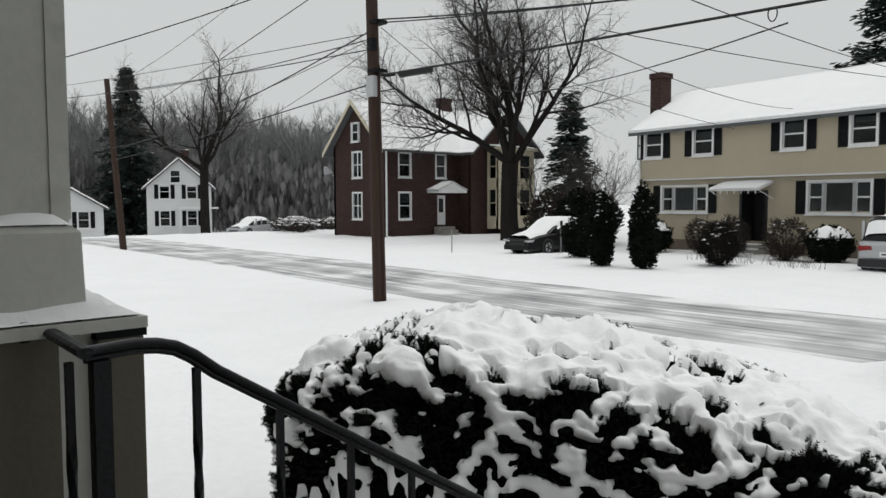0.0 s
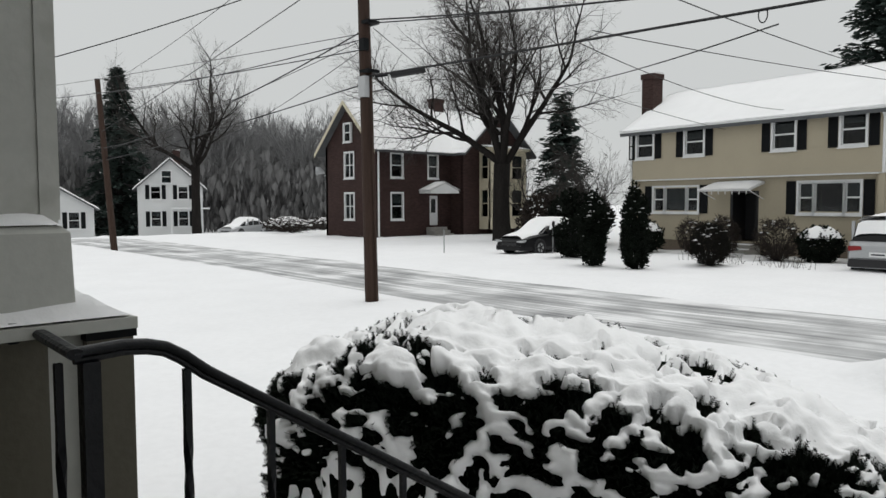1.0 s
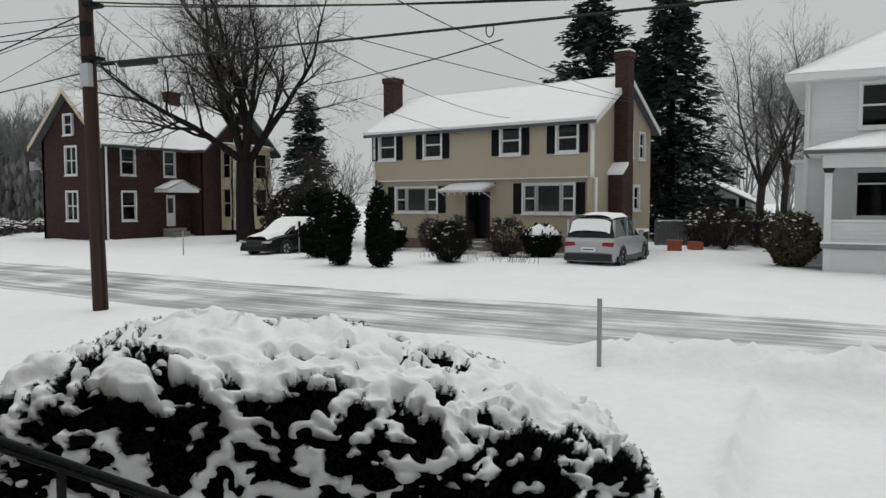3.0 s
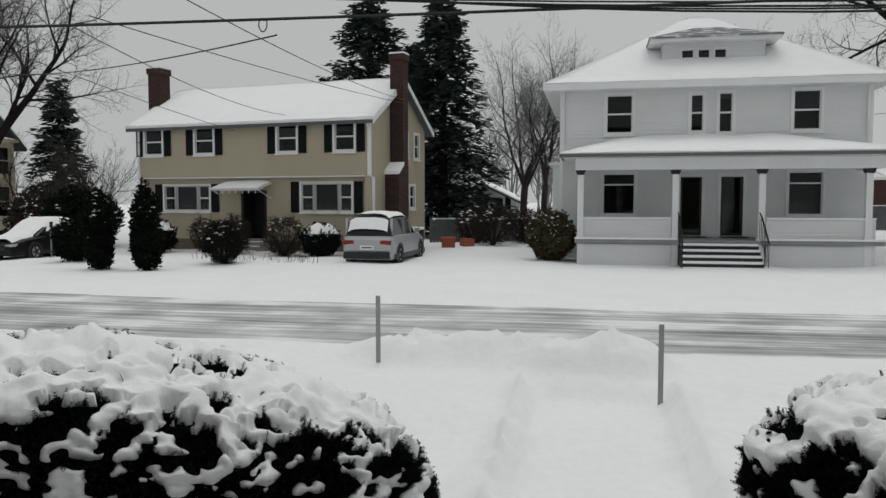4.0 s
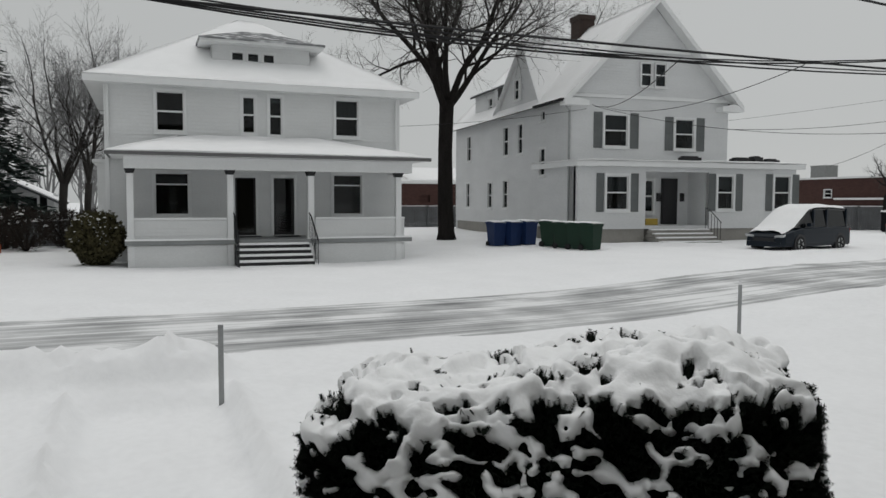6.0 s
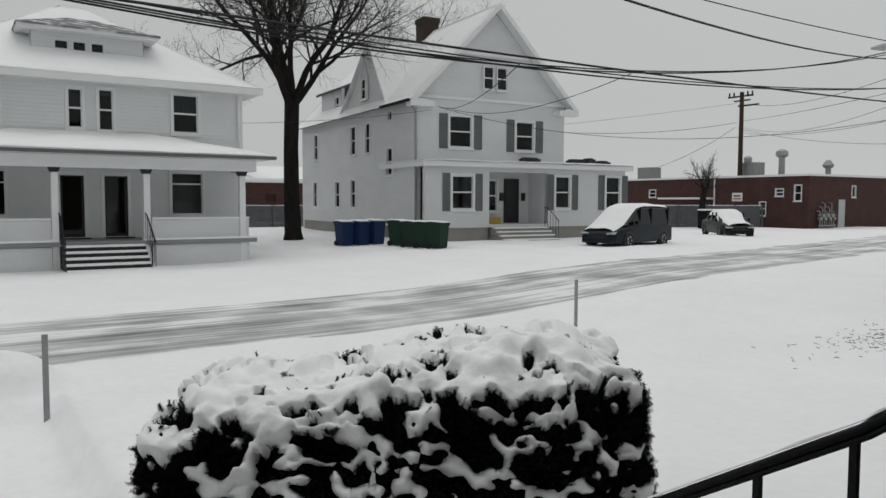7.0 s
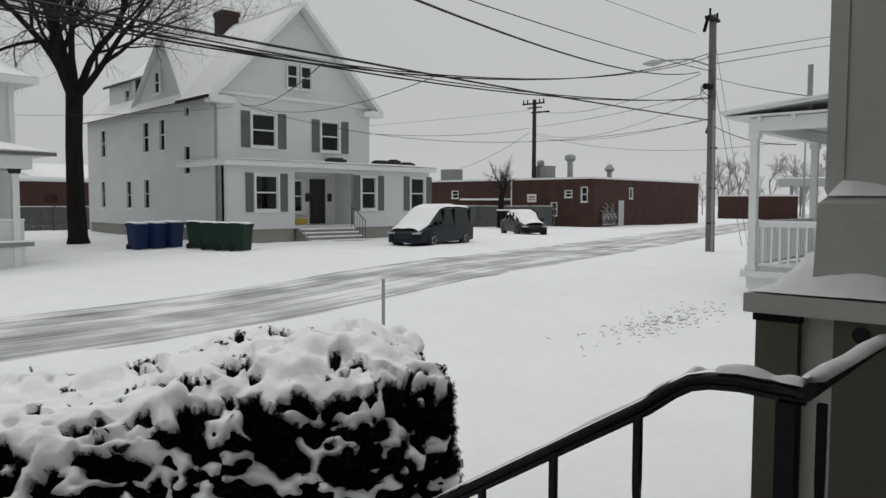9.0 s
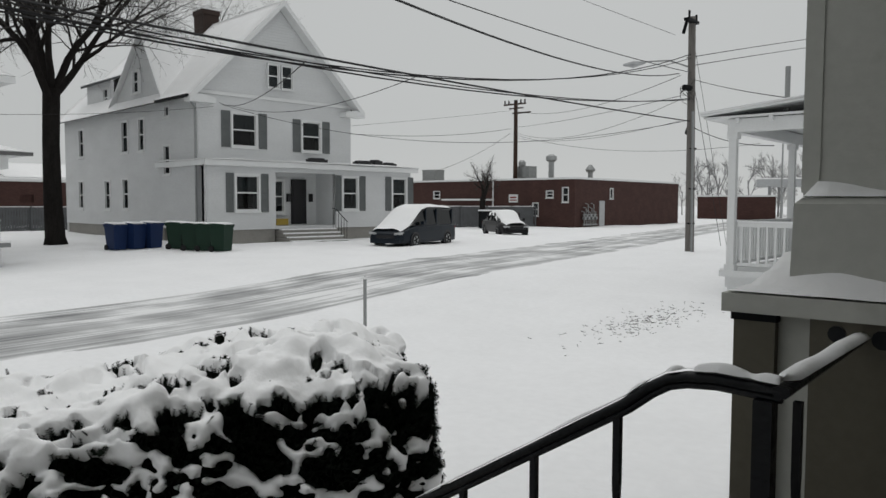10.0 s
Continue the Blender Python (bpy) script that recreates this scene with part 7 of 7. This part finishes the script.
                    out.append((f * L, (p[1] + (q[1] - p[1]) * t) * H, W / 2 * (p[2] + (q[2] - p[2]) * t)))
                    break
        return out

    c0, c1 = cab[0], cab[-1]
    if kind == "sedan":
        prof = [(0.02, 0.63, 0.80), (0.10, 0.65, 0.84)] + [(f, z + 0.01, w * 1.13) for f, z, w in cab[1:-1]] + [(0.76, 0.62, 0.82), (0.90, 0.56, 0.84), (0.97, 0.49, 0.76)]
    elif kind == "van":
        prof = [(f, z + 0.01, w * 0.92) for f, z, w in cab[1:-1]] + [(0.84, 0.57, 0.82), (0.92, 0.49, 0.82), (0.98, 0.42, 0.74)]
    else:
        prof = [(f, z + 0.01, w * 0.94) for f, z, w in cab[1:-1]] + [(0.74, 0.63, 0.82), (0.88, 0.58, 0.86), (0.96, 0.51, 0.78)]
        quilt(dense_rows([(0.016, 0.70, 0.74), (0.06, 0.93, 0.72)], 6), "rear_window_snow", 0.05)
    quilt(dense_rows(prof), "car_snow", 0.10 if kind == "suv" else 0.07, 0.24 if kind == "sedan" else 0.05)
    return o


car("suv", pose(24.35, 7.1, -0.02, 0, 0, -2), 4.5, 1.86, 1.66, CAR_SILVER, "silver SUV covered in snow parked on a driveway", "suv")
car("sedan", pose(28.1, 20.45, -0.02, 0, 0, 178), 4.6, 1.82, 1.45, CAR_BLACK, "black sedan under snow parked beside a hedge", "sedan")
car("minivan", pose(23.11, -26.81, 0.28, 0, 0, 101), 4.5, 1.9, 1.72, CAR_BLUE, "dark blue minivan with snow on bonnet and windscreen", "van")
car("sedan", pose(28.14, -37.86, 0.28, 0, 0, 144), 4.3, 1.75, 1.40, CAR_BLACK, "dark compact car with snow on its bonnet and roof", "sedan")
for k, (x, y) in enumerate(((33.0, 56.5), (36.0, 55.0))):
    car("sedan", pose(x, y, -0.5, 0, 0, 200), 4.4, 1.8, 1.45, CAR_SILVER, "far parked car buried in snow", "sedan")


# ---- wheeled bins, planter, grill ----
def wheeled_bin(x, y, turn, material, label):
    o = thing("wheeled_bin", pose(x, y, ground_z(x, y) - 0.03, 0, 0, turn), label, "bin", "wheeled bins")
    g = Geo().add([(-0.25, -0.27, 0.05), (0.25, -0.27, 0.05), (0.25, 0.27, 0.05), (-0.25, 0.27, 0.05), (-0.3, -0.34, 1.0), (0.3, -0.34, 1.0), (0.3, 0.36, 1.0), (-0.3, 0.36, 1.0)], [(3, 2, 1, 0), (0, 1, 5, 4), (1, 2, 6, 5), (2, 3, 7, 6), (3, 0, 4, 7), (4, 5, 6, 7)])
    g.box(-0.32, 0.32, -0.36, 0.38, 0.94, 1.0)
    part("body", g, material, o)
    part("lid", Geo().prism([(-0.38, 1.002), (0.42, 1.002), (0.40, 1.05), (0.1, 1.09), (-0.36, 1.05)], 0, -0.33, 0.33), material, o)
    part("handle", Geo().tube([(-0.25, 0.44, 1.0), (0.25, 0.44, 1.0)], 0.018, 6), material, o)
    for s in (-0.27, 0.27):
        part("wheel", Geo().tube([(s - 0.03, 0.27, 0.12), (s + 0.03, 0.27, 0.12)], 0.12, 12), TYRE, o)
    snow_slab(o, [(-0.31, -0.34, 1.05), (0.31, -0.34, 1.05), (0.31, 0.38, 1.06), (-0.31, 0.38, 1.06)], 0.07, 6, name="lid_snow")
    return o


for x, y, turn in ((29.28, -14.42, -86), (29.0, -15.04, -80), (28.86, -15.7, -84)):
    wheeled_bin(x, y, turn, BIN_BLUE, "blue wheeled recycling bin with snow on its lid")
for x, y, turn in ((27.35, -15.98, -62), (26.55, -16.14, -58), (25.77, -16.28, -66), (25.0, -16.4, -70)):
    wheeled_bin(x, y, turn, BIN_GREEN, "dark green wheeled bin with snow on its lid")
o = thing("planter_box", pose(33.6, 6.0, 0, 0, 0, 10), "terracotta planter box standing in the snow", "planter")
part("box", Geo().box(-0.35, 0.35, -0.3, 0.3, -0.05, 0.42).box(-0.4, 0.4, -0.35, 0.35, 0.42, 0.5), TERRACOTTA, o)
o = thing("planter_box", pose(34.6, 5.3, 0, 0, 0, 30), "small dark red planter standing in the snow", "planter")
part("box", Geo().box(-0.3, 0.3, -0.25, 0.25, -0.05, 0.4), TERRACOTTA, o)
o = thing("covered_grill", pose(29.6, 6.8, 0, 0, 0, 0), "dark covered grill with snow on top beside the drive", "grill")
part("body", Geo().box(-0.35, 0.35, -0.45, 0.45, 0, 1.0), SHUTTER, o)
part("top_snow", Geo().box(-0.36, 0.36, -0.46, 0.46, 1.002, 1.1), SNOW, o)
o = thing("dumpster", pose(33.2, -44.4, 0.3, 0, 0, 30), "dark steel dumpster with a snowy lid", "dumpster")
part("body", Geo().box(-0.9, 0.9, -0.7, 0.7, 0.1, 1.25).box(-0.95, 0.95, -0.75, 0.75, 1.2, 1.3), SHUTTER, o)
part("lid_snow", Geo().box(-0.93, 0.93, -0.73, 0.73, 1.302, 1.4), SNOW, o)

# ---- the neighbour's white porch on this side of the road ----
nb = thing("neighbour_house", pose(5.5, -22.63, 0.2, 0, 0, 90), "white house with a railed front porch under snow", "house")
part("porch_floor", Geo().box(0.0, 7.62, -0.06, 2.4, 0.52, 0.64), WHITE, nb)
part("floor_snow", Geo().box(3.0, 7.6, -0.05, 0.03, 0.642, 0.68), SNOW, nb)
part("porch_skirt", Geo().box(0.0, 7.5, 0.02, 0.07, 0.30, 0.52).box(7.44, 7.5, 0.07, 2.4, 0.30, 0.52).box(7.3, 7.5, 0.07, 0.35, -0.4, 0.30).box(7.3, 7.5, 1.5, 1.8, -0.4, 0.30), WHITE, nb)
# solid black box put in for the shade below the floor
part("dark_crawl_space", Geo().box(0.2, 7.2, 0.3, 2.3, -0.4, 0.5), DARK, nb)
for u in (0.2, 3.63, 7.48):
    part("porch_post", Geo().box(u - 0.07, u + 0.07, 0.05, 0.19, 0.64, 3.35).box(u - 0.1, u + 0.1, 0.02, 0.22, 0.64, 0.76).box(u - 0.1, u + 0.1, 0.02, 0.22, 3.22, 3.35), WHITE, nb)


def porch_rail(a, b, across):
    """A white railing from a to b, along the front or across the porch's end."""
    def put(g, a0, b0, c0, c1, z0, z1):
        return g.box(c0, c1, a0, b0, z0, z1) if across else g.box(a0, b0, c0, c1, z0, z1)
    c = 7.42 if across else 0.08
    rl = part("railing", put(put(Geo(), a, b, c, c + 0.08, 1.50, 1.59), a, b, c + 0.01, c + 0.07, 0.74, 0.80), WHITE, nb)
    n = int((b - a) / 0.15)
    for k in range(n):
        u = a + 0.08 + k * (b - a) / n
        part("baluster", put(Geo(), u - 0.022, u + 0.022, c + 0.015, c + 0.06, 0.80, 1.50), WHITE, rl)
    part("rail_snow", put(Geo(), a, b, c + 0.01, c + 0.07, 1.592, 1.62), SNOW, rl)


porch_rail(0.3, 3.54, False)
porch_rail(3.72, 7.38, False)
porch_rail(0.24, 2.3, True)
part("porch_beam", Geo().box(0.0, 7.56, 0.02, 0.22, 3.35, 3.6).box(7.4, 7.56, 0.22, 2.4, 3.35, 3.6), WHITE, nb)
part("porch_ceiling", Geo().box(0.0, 7.66, -0.42, 2.4, 3.62, 3.66), WHITE, nb)
for k in range(4):
    part("rafter_end", Geo().box(7.57, 7.66, 0.2 + k * 0.62, 0.27 + k * 0.62, 3.52, 3.615), WHITE, nb)
roof_plane(nb, [(-0.2, -0.46, 3.72), (7.72, -0.46, 3.72), (7.72, 2.4, 4.0), (-0.2, 2.4, 4.0)], 0.05, 0.10, material=WHITE)
wall("front_wall", nb, I4, 0, 7.2, -0.3, 5.6, [(4.4, 5.4, 1.5, 3.0)], SIDING, 2.4, 0.13)
wall("side_wall", nb, side_right(7.2), 2.4, 8.0, -0.3, 5.6, [], SIDING, 0.0, 0.13)
window(nb, I4, 4.4, 5.4, 1.5, 3.0, 2.4)
roof_plane(nb, [(-0.4, 2.0, 5.6), (7.6, 2.0, 5.6), (7.6, 6.0, 7.6), (-0.4, 6.0, 7.6)], 0.15, 0.1)
part("vent_pipe", Geo().tube([(7.0, 0.95, 3.75), (7.0, 0.95, 4.6)], 0.05, 8), METAL, nb)

# ---- far right: a canopy, a bank of sheds and a lamp post ----
o = thing("canopy", pose(34.0, -104.0, 0.2, 0, 0, -161), "far flat filling-station canopy on posts", "canopy")
part("roof", Geo().box(0, 9, 0, 9, 4.4, 5.3), TRANSF, o)
for u in (1.5, 7):
    part("post", Geo().box(u, u + 0.4, 2, 2.4, 0, 4.4), TRANSF, o)
snow_slab(o, [(0, 0, 5.3), (9, 0, 5.3), (9, 9, 5.3), (0, 9, 5.3)], 0.2, 6)
o = thing("brick_store", pose(37.5, -92.9, 0.2, 0, 0, -161), "far low brick building beside the road", "building")
part("body", Geo().box(0, 9, 0, 10, -0.3, 2.9), BRICK_IND, o)
part("coping", Geo().box(-0.1, 9.1, -0.1, 10.1, 2.9, 3.1), WHITE, o)
o = thing("street_lamp", pose(22.5, -76.0, 0.3), "far tall grey lamp post", "street lamp")
part("post", Geo().tube([(0, 0, 0), (0, 0, 8.0)], [0.12, 0.07], 8), METAL, o)
part("lamp_head", Geo().box(-0.7, 0.7, -0.15, 0.15, 8.0, 8.2), TRANSF, o)
